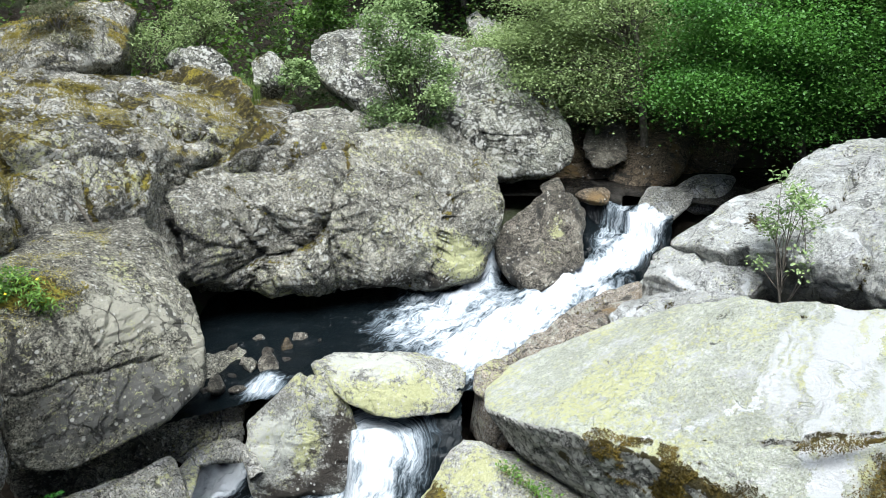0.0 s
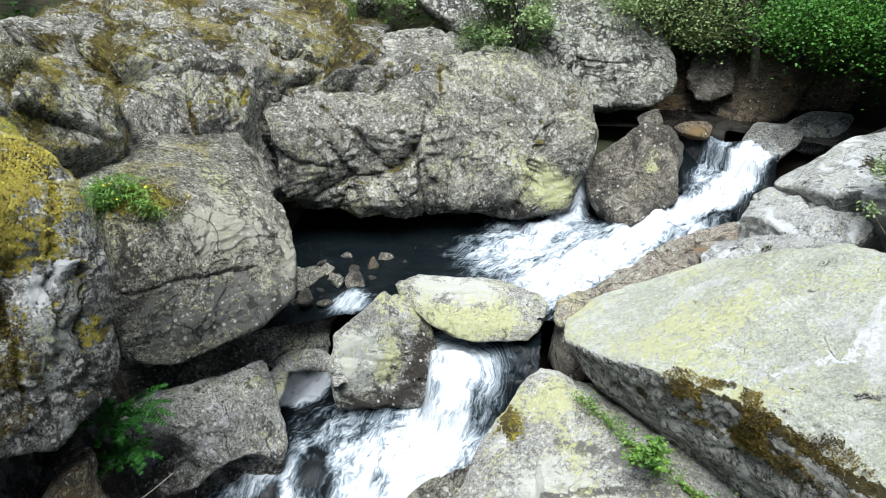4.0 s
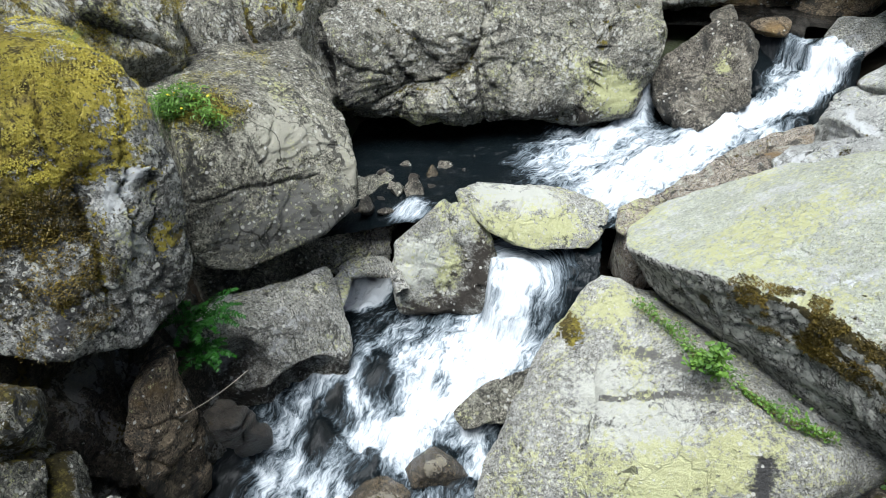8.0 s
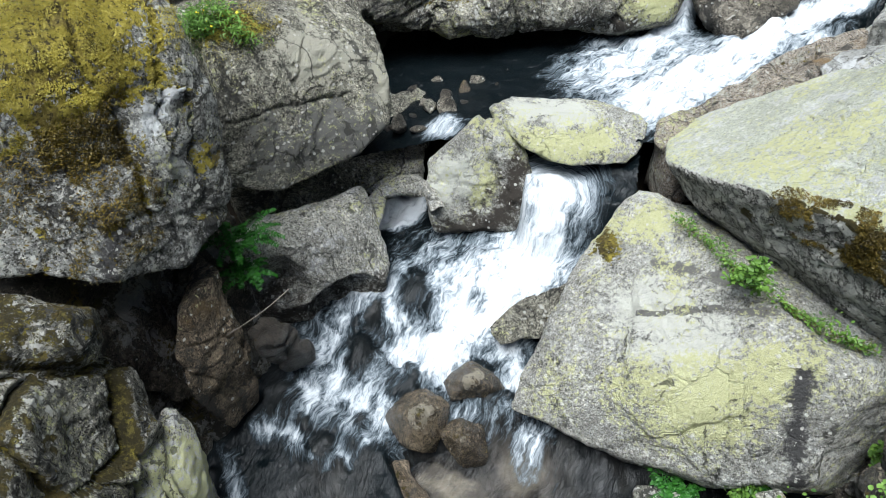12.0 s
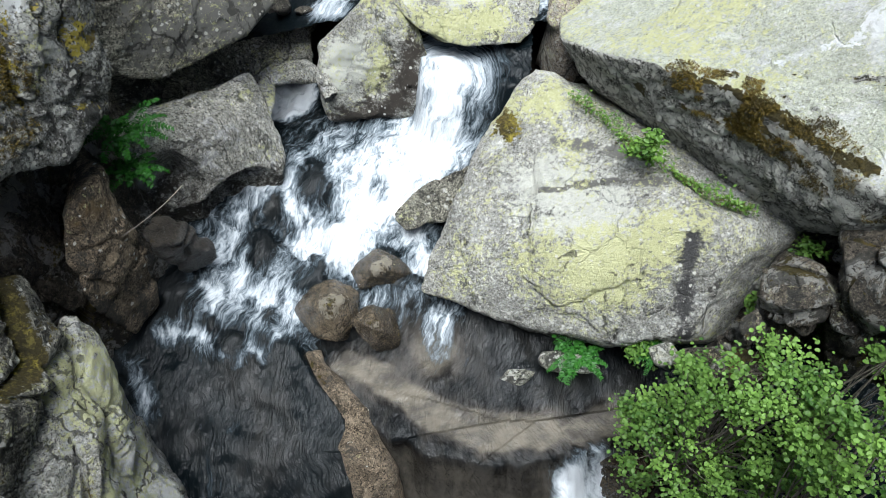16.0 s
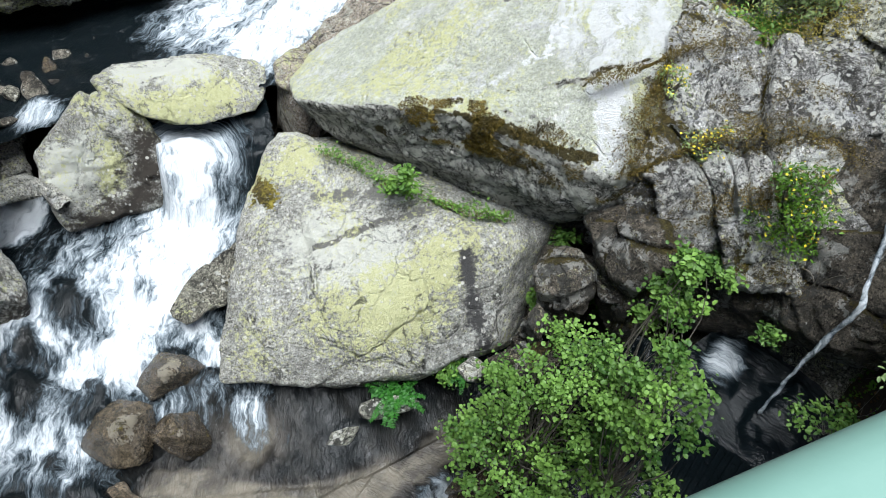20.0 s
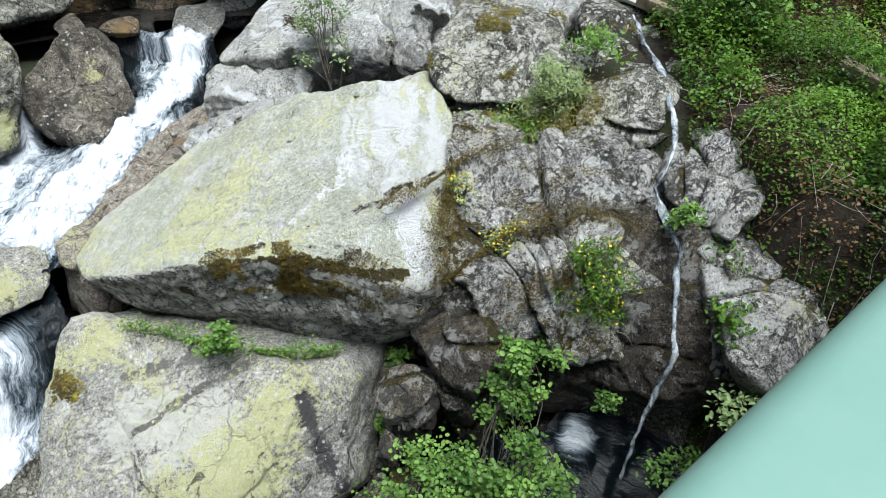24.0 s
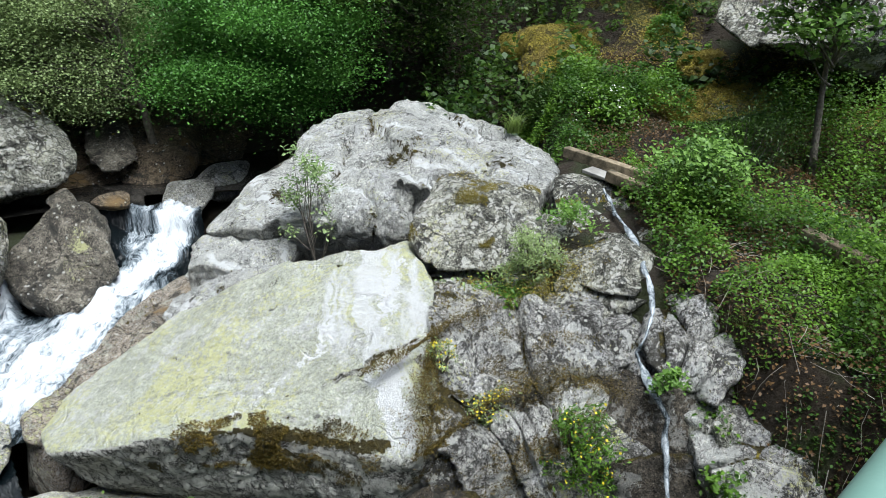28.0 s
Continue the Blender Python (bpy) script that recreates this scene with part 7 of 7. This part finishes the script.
    return tagged(ob, label, "ground cover", kind="stuff")


bedrock_ridge("bedrock_spur", SPUR, "smooth brown bedrock spur washed by the stream")
def moss_mat(thing, count, size, seed, where, leaf="moss", steep=0.35, patch=0.0, scale=2.2, label="thick golden moss pile"):
    """A pile of moss on those parts of a rock that look up and lie where where(x, y, z) says."""
    rng = np.random.RandomState(seed)
    me = thing.data
    v, nrm = np.zeros(len(me.vertices) * 3), np.zeros(len(me.vertices) * 3)
    me.vertices.foreach_get("co", v), me.vertices.foreach_get("normal", nrm)
    v, nrm = v.reshape(-1, 3), nrm.reshape(-1, 3)
    w = v + np.array(thing.location)
    grow = fbm(w * scale, 4, seed, 0.6)
    keep = np.flatnonzero((nrm[:, 2] > steep) & (grow > patch) & where(w[:, 0], w[:, 1], w[:, 2]))
    if not len(keep):
        return
    pick = keep[rng.randint(0, len(keep), count)]
    swell = np.clip((grow[pick] - patch) * 1.6, 0, 1)
    at = v[pick] + rng.normal(size=(count, 3)) * size * 0.5 + nrm[pick] * (rng.rand(count) * size * (0.5 + 2.2 * swell))[:, None]
    tone = np.clip(0.45 + 0.8 * fbm(w[pick] * 4.0, 3, seed + 3), 0, 1)
    part("moss_mat", leaf_mesh("moss_mat", at, size, LEAF[leaf], seed, 0.3, 0.5, tone=tone), thing, label)


def find(name):
    return next(o for o in scene.objects if o.name == name)


def cliff_band(x, y, z):
    """A ragged band down the cliff's face."""
    line = np.array([polar(*p) for p in ((-35.4, 5.2, 4.24), (-36.3, 5.1, 3.9), (-35.4, 5.1, 3.65), (-35.3, 5.1, 3.26), (-37.0, 5.05, 3.1))])
    mid = np.interp(z, line[::-1, 2], line[::-1, 0])
    return (np.abs(x - mid) < 0.26) & (z > 3.0) & (z < 4.3)


def brow(x, y, z):
    """Along the front edge of the great slab."""
    _, off, high = along(np.column_stack([x, y]), np.array([polar(*p) for p in ((27.6, 5.68, 2.33), (35.3, 5.38, 2.42), (41.7, 5.22, 2.38), (48.5, 5.02, 2.3))]))
    return (off < 0.16) & (z < high + 0.1) & (z > high - 0.42)


moss_mat(find("overhang_cliff"), 90000, 0.011, 201, lambda x, y, z: (z > 4.05) & (x < -2.35), patch=-0.5, steep=0.25)
moss_mat(find("overhang_cliff"), 5000, 0.024, 202, lambda x, y, z: (z < 4.2) & (x < -2.9), patch=0.28, steep=-0.4, label="dark moss clumps on the cliff face", leaf="darkmoss")
moss_mat(find("overhang_cliff"), 14000, 0.018, 212, cliff_band, patch=-0.05, steep=-0.9, scale=5.0, label="brown green moss down the cliff face", leaf="darkmoss")
moss_mat(find("ridge_outcrop"), 42000, 0.018, 203, lambda x, y, z: z > 3.9, patch=0.14, steep=0.45, leaf="ridgemoss")
moss_mat(find("fissured_boulder"), 16000, 0.016, 204, lambda x, y, z: z > 3.0, patch=0.24, steep=0.2, leaf="ridgemoss")
moss_mat(find("mossy_step"), 26000, 0.02, 211, lambda x, y, z: z > 3.2, patch=-0.05, steep=-0.1, leaf="ridgemoss")
moss_mat(find("mossy_crag"), 18000, 0.02, 205, lambda x, y, z: z > 4.0, patch=0.05, leaf="ridgemoss")
moss_mat(find("square_boulder"), 4000, 0.014, 206, lambda x, y, z: (x < -2.1) & (z > 3.5), patch=0.0)
moss_mat(find("great_slab"), 14000, 0.018, 207, brow, leaf="darkmoss", steep=-0.6, patch=0.02, scale=4.5, label="dark brown moss clumps along the brow")
moss_mat(find("cap_boulder"), 6000, 0.016, 208, lambda x, y, z: z > 3.4, patch=0.24, leaf="ridgemoss")
moss_mat(find("gully_outcrop"), 16000, 0.018, 209, lambda x, y, z: z > 0.8, leaf="darkmoss", steep=0.1, patch=0.22, label="brown moss clumps in the joints")
for rock_name in ("moss_boulder", "moss_boulder.001", "moss_boulder.002", "moss_boulder.003", "terrace_rock"):
    moss_mat(find(rock_name), 16000, 0.024, 210, lambda x, y, z: z > 3.5, patch=-0.3, steep=-0.1, leaf="ridgemoss")
shrub("silver_shrub", (10.3, 12.4, 3.4), (9.0, 12.4, 5.9), (0.75, 0.6), 11000, 0.055, "silver", "pale green leafy shrub growing from a boulder crevice", clumps=60, seed=3, fill=0.30, low=0.1)
tree("willow_tree", (28.8, 14.2, 2.7), 4.2, (23.5, 14.7, 4.9), (2.2, 1.3, 1.5), 90000, 0.048, "olive", "grey-green willow leaning over the upper pool", clumps=60, seed=5, fill=0.24)
tree("alder_tree", (40.0, 14.6, 2.9), 5.5, (36.8, 13.7, 4.9), (1.9, 1.4, 1.7), 90000, 0.052, "canopy", "bright green alder overhanging the stream", clumps=48, seed=6, fill=0.25)
tree("alder_tree", (47.0, 16.5, 4.0), 6.5, (47.0, 16.0, 7.2), (3.2, 2.2, 2.6), 34000, 0.09, "deep", "alder in deep shade behind the slab, the shade put into its leaf colour", clumps=110, seed=7)
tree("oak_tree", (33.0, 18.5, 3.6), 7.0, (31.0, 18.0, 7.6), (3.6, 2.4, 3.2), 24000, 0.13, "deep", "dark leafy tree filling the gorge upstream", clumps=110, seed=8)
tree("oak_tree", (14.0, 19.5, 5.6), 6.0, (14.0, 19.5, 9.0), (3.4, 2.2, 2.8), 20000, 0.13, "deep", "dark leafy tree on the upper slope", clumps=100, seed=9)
tree("ash_tree", (80.8, 10.4, 3.7), 3.4, (79.5, 10.3, 6.3), (0.9, 0.8, 1.0), 5000, 0.09, "alder", "slender young tree beside a rock overhang", clumps=50, trunk=0.06, seed=10)
shrub("sapling", (40.5, 8.9, 2.4), (39.6, 9.2, 4.0), (0.36, 0.36), 900, 0.05, "silver", "thin pale sapling in a hollow of the slab", "sapling", clumps=18, stem=0.014, seed=11, fill=0.35, low=0.2)
shrub("alder_bush", (46.0, 3.5, -1.3), (47.5, 3.6, 1.25), (1.0, 0.7), 9000, 0.039, "alder", "dense green alder bush at the water's edge", clumps=150, seed=12, fill=0.13, low=0.05, slim=0.85)
shrub("alder_bush", (57.0, 3.9, -1.0), (60.0, 4.2, 2.3), (0.36, 0.36), 3400, 0.044, "alder", "tall leafy alder shoots beside the trickle", clumps=46, seed=13, fill=0.24, low=0.05, slim=0.85)
shrub("alder_bush", (60.0, 3.3, -1.0), (63.0, 3.5, 1.7), (0.5, 0.5), 3400, 0.044, "alder", "leafy alder shoots below the bridge", clumps=40, seed=19, fill=0.24, low=0.1, slim=0.85)
shrub("broom", (66.7, 5.7, 1.5), (66.0, 5.4, 2.5), (0.42, 0.3), 2200, 0.05, "bramble", "flowering broom with yellow blossom on the rock face", clumps=26, seed=14, fill=0.34, flowers=160, slim=0.35)
shrub("broom", (52.3, 6.0, 2.4), (52.3, 5.7, 2.85), (0.18, 0.15), 350, 0.045, "olive", "small broom tuft with yellow blossom in a crack", clumps=10, seed=15, flowers=70, slim=0.3)
shrub("broom", (57.0, 5.9, 2.0), (57.0, 5.6, 2.5), (0.3, 0.2), 320, 0.045, "olive", "straggling broom with yellow blossom on the ledge", clumps=12, seed=16, flowers=80, slim=0.3)
shrub("broom", (51.9, 5.6, 2.76), (51.9, 5.6, 3.06), (0.16, 0.14), 240, 0.04, "olive", "small broom tuft with yellow blossom in a crack", clumps=10, seed=86, flowers=90, slim=0.3)
shrub("broom", (56.3, 5.45, 2.36), (56.3, 5.45, 2.64), (0.3, 0.2), 300, 0.04, "olive", "straggling broom with yellow blossom on the ledge", clumps=14, seed=87, flowers=110, slim=0.3)
shrub("heath_shrub", (59.7, 7.2, 3.0), (59.7, 6.9, 3.7), (0.45, 0.3), 2600, 0.05, "olive", "olive heath shrub below the capped boulder", clumps=22, seed=17, fill=0.32, slim=0.3)
shrub("gorse", (-21.1, 7.3, 3.45), (-21.4, 7.15, 4.0), (0.30, 0.32), 4200, 0.055, "bright", "bright green gorse tuft with yellow blossom on the boulder", clumps=22, seed=18, flowers=60, slim=0.25, low=0.1)
fern("fern", (23.5, 4.0, -0.35), 0.36, 14, "lush fern beside a pale stone", 22)
fern("fern", (34.0, 4.15, -0.1), 0.24, 10, "small fern under the lichened block", 23)
fern("fern", (-26.0, 6.1, 1.95), 0.42, 14, "dark green fern in a cleft between boulders", 24)
fern("fern", (-26.8, 5.95, 1.65), 0.36, 12, "dark green fern in a cleft between boulders", 25)
cover("bramble_cover", (64, 104, 5.2, 12.5), 105000, 0.044, "bramble", "tangled bramble and ivy leaves over the slope", 31, 0.15, 0.75, -0.16, bank=True)
cover("bramble_cover", (54, 72, 11.6, 15.5), 40000, 0.05, "bramble", "bramble and herbs below the mossy boulders", 38, 0.12, 0.5, -0.25)
cover("moss_cover", (54, 84, 11.8, 16.0), 46000, 0.028, "ridgemoss", "golden moss over the ground between the boulders", 39, 0.05, 0.12, -0.2)
cover("dry_litter", (62, 104, 4.6, 14), 60000, 0.036, "dry", "brown dead leaves and bracken between the brambles", 32, 0.06, 0.1, -0.9, bank=True)
cover("bank_herbs", (71, 104, 4.7, 8.5), 42000, 0.034, "bramble", "small green herbs over the brown bank", 37, 0.08, 0.3, -0.22)
cover("bank_herbs", (57, 67, 9.9, 12.8), 15000, 0.045, "bramble", "green herbs behind the crown of the slab", 49, 0.1, 0.4, -0.45)
cover("bank_herbs", (67, 76, 9.8, 12.5), 16000, 0.045, "bramble", "green herbs above the water channel", 40, 0.1, 0.4, -0.4)
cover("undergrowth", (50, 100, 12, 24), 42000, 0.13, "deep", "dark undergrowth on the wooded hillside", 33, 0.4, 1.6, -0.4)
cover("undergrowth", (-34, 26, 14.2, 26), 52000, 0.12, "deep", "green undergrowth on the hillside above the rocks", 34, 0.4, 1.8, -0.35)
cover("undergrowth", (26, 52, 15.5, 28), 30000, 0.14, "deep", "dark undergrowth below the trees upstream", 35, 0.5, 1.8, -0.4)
cover("hillside_bushes", (-34, 26, 14.5, 24), 16000, 0.11, "alder", "lighter bushes among the hillside undergrowth", 36, 0.3, 2.2, 0.15)

JOINT = [(18.1, 6.15, 1.50), (22.8, 5.70, 1.47), (25.7, 5.41, 1.45), (30.6, 5.22, 1.43), (34.8, 5.13, 1.38), (38.6, 5.14, 1.35)]
seam("joint_herbs", JOINT, 1300, 0.038, "bright", "strip of small green herbs in the joint below the slab", 41, 0.045)
seam("joint_moss", JOINT, 1800, 0.014, "darkmoss", "brown green moss along the joint below the slab", 42, 0.07, 0.04)
seam("crack_moss", [(44.4, 5.45, 2.87), (47.2, 5.55, 2.93), (49.7, 5.68, 3.02), (52.6, 5.95, 3.11), (58.4, 6.45, 3.06)], 2600, 0.018, "darkmoss", "dark moss filling the long crack of the slab", 43, 0.022, 0.03)
seam("crack_moss", [(49.7, 5.0, 2.32), (50.0, 5.3, 2.58), (50.6, 5.55, 2.79), (51.3, 5.9, 2.96)], 5200, 0.018, "darkmoss", "brown moss along the broken edge of the slab", 45, 0.06, 0.06)
seam("crack_moss", [(50.3, 5.05, 2.24), (56.8, 5.5, 2.52), (63.7, 5.85, 2.65), (69.7, 5.9, 2.52)], 5200, 0.018, "darkmoss", "brown moss along the joints of the outcrop", 46, 0.05, 0.05)
seam("ledge_herbs", [(53.1, 6.6, 3.04), (56.2, 6.7, 3.0), (59.8, 6.85, 3.06)], 2200, 0.032, "bright", "bright green herbs in the damp hollow under the boulder", 47, 0.11, 0.08)
seam("ledge_moss", [(52.6, 6.3, 2.99), (56.8, 6.6, 3.0), (62.3, 6.9, 3.1), (63.7, 7.0, 3.21)], 5000, 0.022, "ridgemoss", "golden green moss on the damp ledge", 48, 0.13, 0.04)
shrub("herb", (26.3, 5.36, 1.42), (26.0, 5.25, 1.82), (0.17, 0.15), 420, 0.05, "bright", "small bright green leafy shrublet in the rock joint", "plant", clumps=12, stem=0.005, seed=44, fill=0.4)
for base, tall, wide, leaves, leaf, seed in [((62.9, 7.54, 3.5), 0.35, 0.3, 420, "bright", 51), ((52.7, 6.84, 2.85), 0.25, 0.2, 260, "silver", 52), ((73.0, 5.80, 2.68), 0.28, 0.16, 260, "bright", 53),
                                             ((83.6, 4.85, 1.50), 0.25, 0.25, 260, "silver", 54), ((80.2, 4.80, 0.40), 0.35, 0.3, 380, "alder", 55), ((62.6, 5.16, 1.15), 0.3, 0.2, 280, "alder", 56),
                                             ((45.6, 5.30, 0.95), 0.2, 0.15, 180, "bright", 57), ((51.3, 5.12, 0.25), 0.25, 0.16, 200, "bright", 58), ((43.5, 4.92, 0.28), 0.22, 0.14, 170, "bright", 59),
                                             ((69.9, 5.20, 0.66), 0.2, 0.16, 160, "alder", 60), ((78.0, 6.0, 2.3), 0.3, 0.25, 300, "bramble", 61), ((81.0, 5.4, 2.0), 0.3, 0.25, 300, "bramble", 62),
                                             ((57.0, 6.7, 2.9), 0.22, 0.3, 380, "bramble", 63), ((33.0, 4.2, -0.3), 0.3, 0.2, 260, "bright", 64)]:
    shrub("herb", base, (base[0], base[1] - 0.05, base[2] + tall), (wide, wide), leaves, 0.05, leaf, "small green herb rooted in a wet rock crack", "plant", clumps=12, stem=0.004, seed=seed, fill=0.42)
def dead_stems(name, region, count, label, seed):
    """Dry arching stems that lie over the bank."""
    rng = np.random.RandomState(seed)
    lines = []
    for _ in range(count):
        b, d = radians(rng.uniform(region[0], region[1])), rng.uniform(region[2], region[3])
        p = np.array([math.sin(b) * d, math.cos(b) * d])
        turn, ln = rng.uniform(0, 6.283), rng.uniform(0.12, 0.45)
        q = p + ln * np.array([math.cos(turn), math.sin(turn)])
        za, zb = ground_height(np.array([p, q])) + rng.uniform(0.02, 0.2, 2)
        lines.append(bent((*p, za), (*q, zb), 0.004, 0.0015, rng, 0.25, 5))
    return tagged(new(name, mesh_from(name, *tube(lines, 4), TWIG)), label, "dead stems", kind="stuff")


dead_stems("dead_stems", (70, 96, 5.2, 8.5), 420, "dry brown bracken and bramble stems over the bank", 301)
shrub("heather", (-14.9, 13.0, 5.3), (-14.9, 13.0, 6.1), (0.5, 0.4), 2600, 0.06, "heather", "brownish heather bush on top of the ridge", clumps=24, seed=71, slim=0.3)
shrub("heather", (-10.0, 14.0, 4.8), (-10.0, 14.0, 5.6), (0.6, 0.4), 2600, 0.06, "olive", "olive heather bush between the hillside rocks", clumps=24, seed=72, slim=0.3)
shrub("heather", (-5.8, 15.5, 5.0), (-5.8, 15.5, 5.9), (0.7, 0.5), 3000, 0.07, "olive", "olive heather bush between the hillside rocks", clumps=24, seed=73, slim=0.4)
shrub("hillside_bush", (3.5, 16.0, 4.9), (3.5, 16.0, 6.1), (0.8, 0.6), 3400, 0.08, "alder", "light green bush on the hillside", clumps=26, seed=74)
shrub("hillside_bush", (1.0, 13.6, 4.2), (1.0, 13.6, 4.85), (0.35, 0.3), 1400, 0.06, "silver", "pale green bush behind the ridge", clumps=16, seed=75)
shrub("heather", (-26.3, 8.2, 4.71), (-26.3, 8.2, 5.16), (0.3, 0.25), 2400, 0.04, "heather", "brownish heather tuft on the mossy rock step", clumps=22, seed=85, slim=0.3)
tufts("grass_tuft", (-3.0, 13.2, 4.2), 0.7, 170, "grass", "yellowish grass tuft on the ridge", 76)
tufts("grass_tuft", (-34.0, 6.6, 4.75), 0.32, 200, "grass", "green grass tuft on the mossy cliff top", 77)
tufts("grass_tuft", (-28.5, 6.6, 4.65), 0.3, 200, "grass", "green grass tuft on the mossy cliff top", 78)
tufts("grass_tuft", (79.0, 6.45, 3.1), 0.35, 160, "grass", "pale grass tuft on the bank", 79)
tufts("grass_tuft", (57.5, 11.2, 3.75), 0.4, 200, "grass", "green grass tuft beside the water channel", 80)
shrub("hazel_bush", (73.0, 8.8, 2.9), (72.5, 8.6, 4.35), (0.85, 0.7), 5200, 0.065, "alder", "light green hazel bush on the slope beside the channel", clumps=44, seed=81, fill=0.3, low=0.1)
shrub("elder_bush", (64.8, 11.4, 3.4), (64.8, 11.4, 4.4), (0.6, 0.5), 3000, 0.06, "bramble", "bush dotted with white blossom above the channel", clumps=26, seed=82, flowers=170, petal="white_flower")
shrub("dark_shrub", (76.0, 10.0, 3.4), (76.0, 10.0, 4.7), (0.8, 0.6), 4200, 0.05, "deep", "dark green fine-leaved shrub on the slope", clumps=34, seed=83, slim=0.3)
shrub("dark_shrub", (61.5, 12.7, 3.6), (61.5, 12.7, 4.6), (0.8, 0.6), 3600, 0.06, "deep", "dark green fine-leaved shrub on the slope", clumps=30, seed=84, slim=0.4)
fallen_branch("dead_branch", [((-16.2, 9.15, 4.0), (-12.4, 9.25, 2.72)), ((-14.3, 9.2, 3.7), (-12.2, 9.35, 3.1))], 0.022, "bare grey dead branch leaning on the outcrop", 91)
fallen_branch("dead_branch", [((-23.4, 5.75, 1.42), (-31.0, 4.95, 1.9))], 0.007, "thin brown dead stick lodged across the dark bank", 92)
ARCH = [(-14.2, 6.85, 0.95), (-13.2, 7.14, 1.04), (-11.6, 7.40, 1.1), (-9.8, 7.50, 1.12), (-8.0, 7.44, 1.12), (-6.7, 7.22, 1.1), (-6.2, 6.95, 1.02)]
arch_foot = polar(*ARCH[0])
av, af = tube([[(polar(*p) - arch_foot, 0.11 + 0.03 * math.sin(2.1 * k)) for k, p in enumerate(ARCH)]], 14)
rock_arch = new("rock_arch", mesh_from("rock_arch", av + 0.07 * np.column_stack([fbm(av * 4 + k * 9, 4, 95 + k) for k in range(3)]), af, ROCK["pale"]))
rock_arch.location = arch_foot
tagged(rock_arch, "thin pale rock rim arching round a foam-filled pothole", "rock")
fallen_branch("bare_twig", [((72.0, 5.5, 1.2), (69.5, 5.2, 1.75)), ((71.5, 5.45, 1.3), (73.0, 5.2, 1.9)), ((71.0, 5.4, 1.4), (70.5, 5.15, 1.95))], 0.01, "tangle of bare twigs on the rock face", 93)


# ---- water channel on the slope, and its spill ----
def ribbon(name, line, wide, label, foam):
    """A narrow run of water over rock along places (from, to ...)."""
    pts = [polar(*p) for p in line]
    dense = []
    for a, b in zip(pts[:-1], pts[1:]):
        dense += [a.lerp(b, t) for t in np.linspace(0, 1, 14, endpoint=False)]
    dense.append(pts[-1])
    p = np.array(dense)
    p += np.column_stack([fbm(p * 3 + 5, 3, 3), fbm(p * 3 + 9, 3, 4), 0 * p[:, 0]]) * 0.025
    way = np.gradient(p, axis=0)
    look_dir = p - VIEW_FROM
    side = np.cross(way, look_dir)
    side /= np.linalg.norm(side, axis=1)[:, None]
    out = -look_dir / np.linalg.norm(look_dir, axis=1)[:, None]
    w = wide * (0.45 + 1.1 * np.abs(fbm(p * 3.1, 3, 8)))[:, None]
    cols = [p + out * 0.10 + side * w * c + out * (0.012 * (1 - c * c)) for c in np.linspace(-1, 1, 7)]
    v = np.stack(cols, 1).reshape(-1, 3)
    m = len(p)
    idx = np.arange(m * 7).reshape(m, 7)
    q = np.stack([idx[:-1, :-1], idx[1:, :-1], idx[1:, 1:], idx[:-1, 1:]], -1).reshape(-1, 4)
    me = mesh_from(name, v, q, WATER)
    edge = np.tile(1 - np.abs(np.linspace(-1, 1, 7)) ** 2, m)
    for key, val in (("foam", foam * (0.8 + 0.2 * edge)), ("shallow", 0.3 + 0 * edge)):
        me.attributes.new(key, "FLOAT", "POINT").data.foreach_set("value", np.asarray(val, np.float32))
    run = np.repeat(np.concatenate([[0], np.cumsum(np.linalg.norm(np.diff(p, axis=0), axis=1))]), 7)
    flow = np.column_stack([run, np.tile(np.linspace(-1, 1, 7) * wide, m), 0 * run])
    me.attributes.new("flow", "FLOAT_VECTOR", "POINT").data.foreach_set("vector", np.asarray(flow, np.float32).ravel())
    return tagged(new(name, me), label, "water")


ribbon("trickle", [(65.4, 8.69, 3.69), (66.6, 8.14, 3.57), (68.7, 7.55, 3.45), (70.1, 6.98, 3.31), (70.9, 6.58, 3.09), (70.5, 6.28, 2.97), (70.0, 6.23, 2.81), (71.7, 5.93, 2.61), (73.5, 5.78, 2.43), (73.7, 5.71, 2.25), (74.4, 5.53, 1.93), (75.5, 5.31, 1.57), (74.3, 5.18, 0.70), (73.4, 5.00, -0.15), (73.6, 6.45, -1.95)],
       0.025, "thin white trickle running down the rock face", 0.88)

channel = new("water_channel")
part("channel_wall", bar("channel_wall", (8.39, 4.46, 3.93), (8.21, 3.04, 3.84), 0.13, 0.14, CONCRETE, 0.12), channel)
part("channel_wall", bar("channel_wall", (7.97, 3.61, 3.86), (7.90, 2.99, 3.78), 0.12, 0.14, CONCRETE, 0.12), channel)
part("channel_wall", bar("channel_wall", (7.76, 1.21, 3.74), (7.48, 0.50, 3.66), 0.15, 0.15, CONCRETE, 0.12), channel)
part("channel_bed", bar("channel_bed", (8.18, 3.99, 3.82), (8.05, 3.03, 3.74), 0.30, 0.04, DECK, 0.1), channel, "wet grey channel floor")
tagged(channel, "old mossy concrete irrigation channel on the slope", "channel")
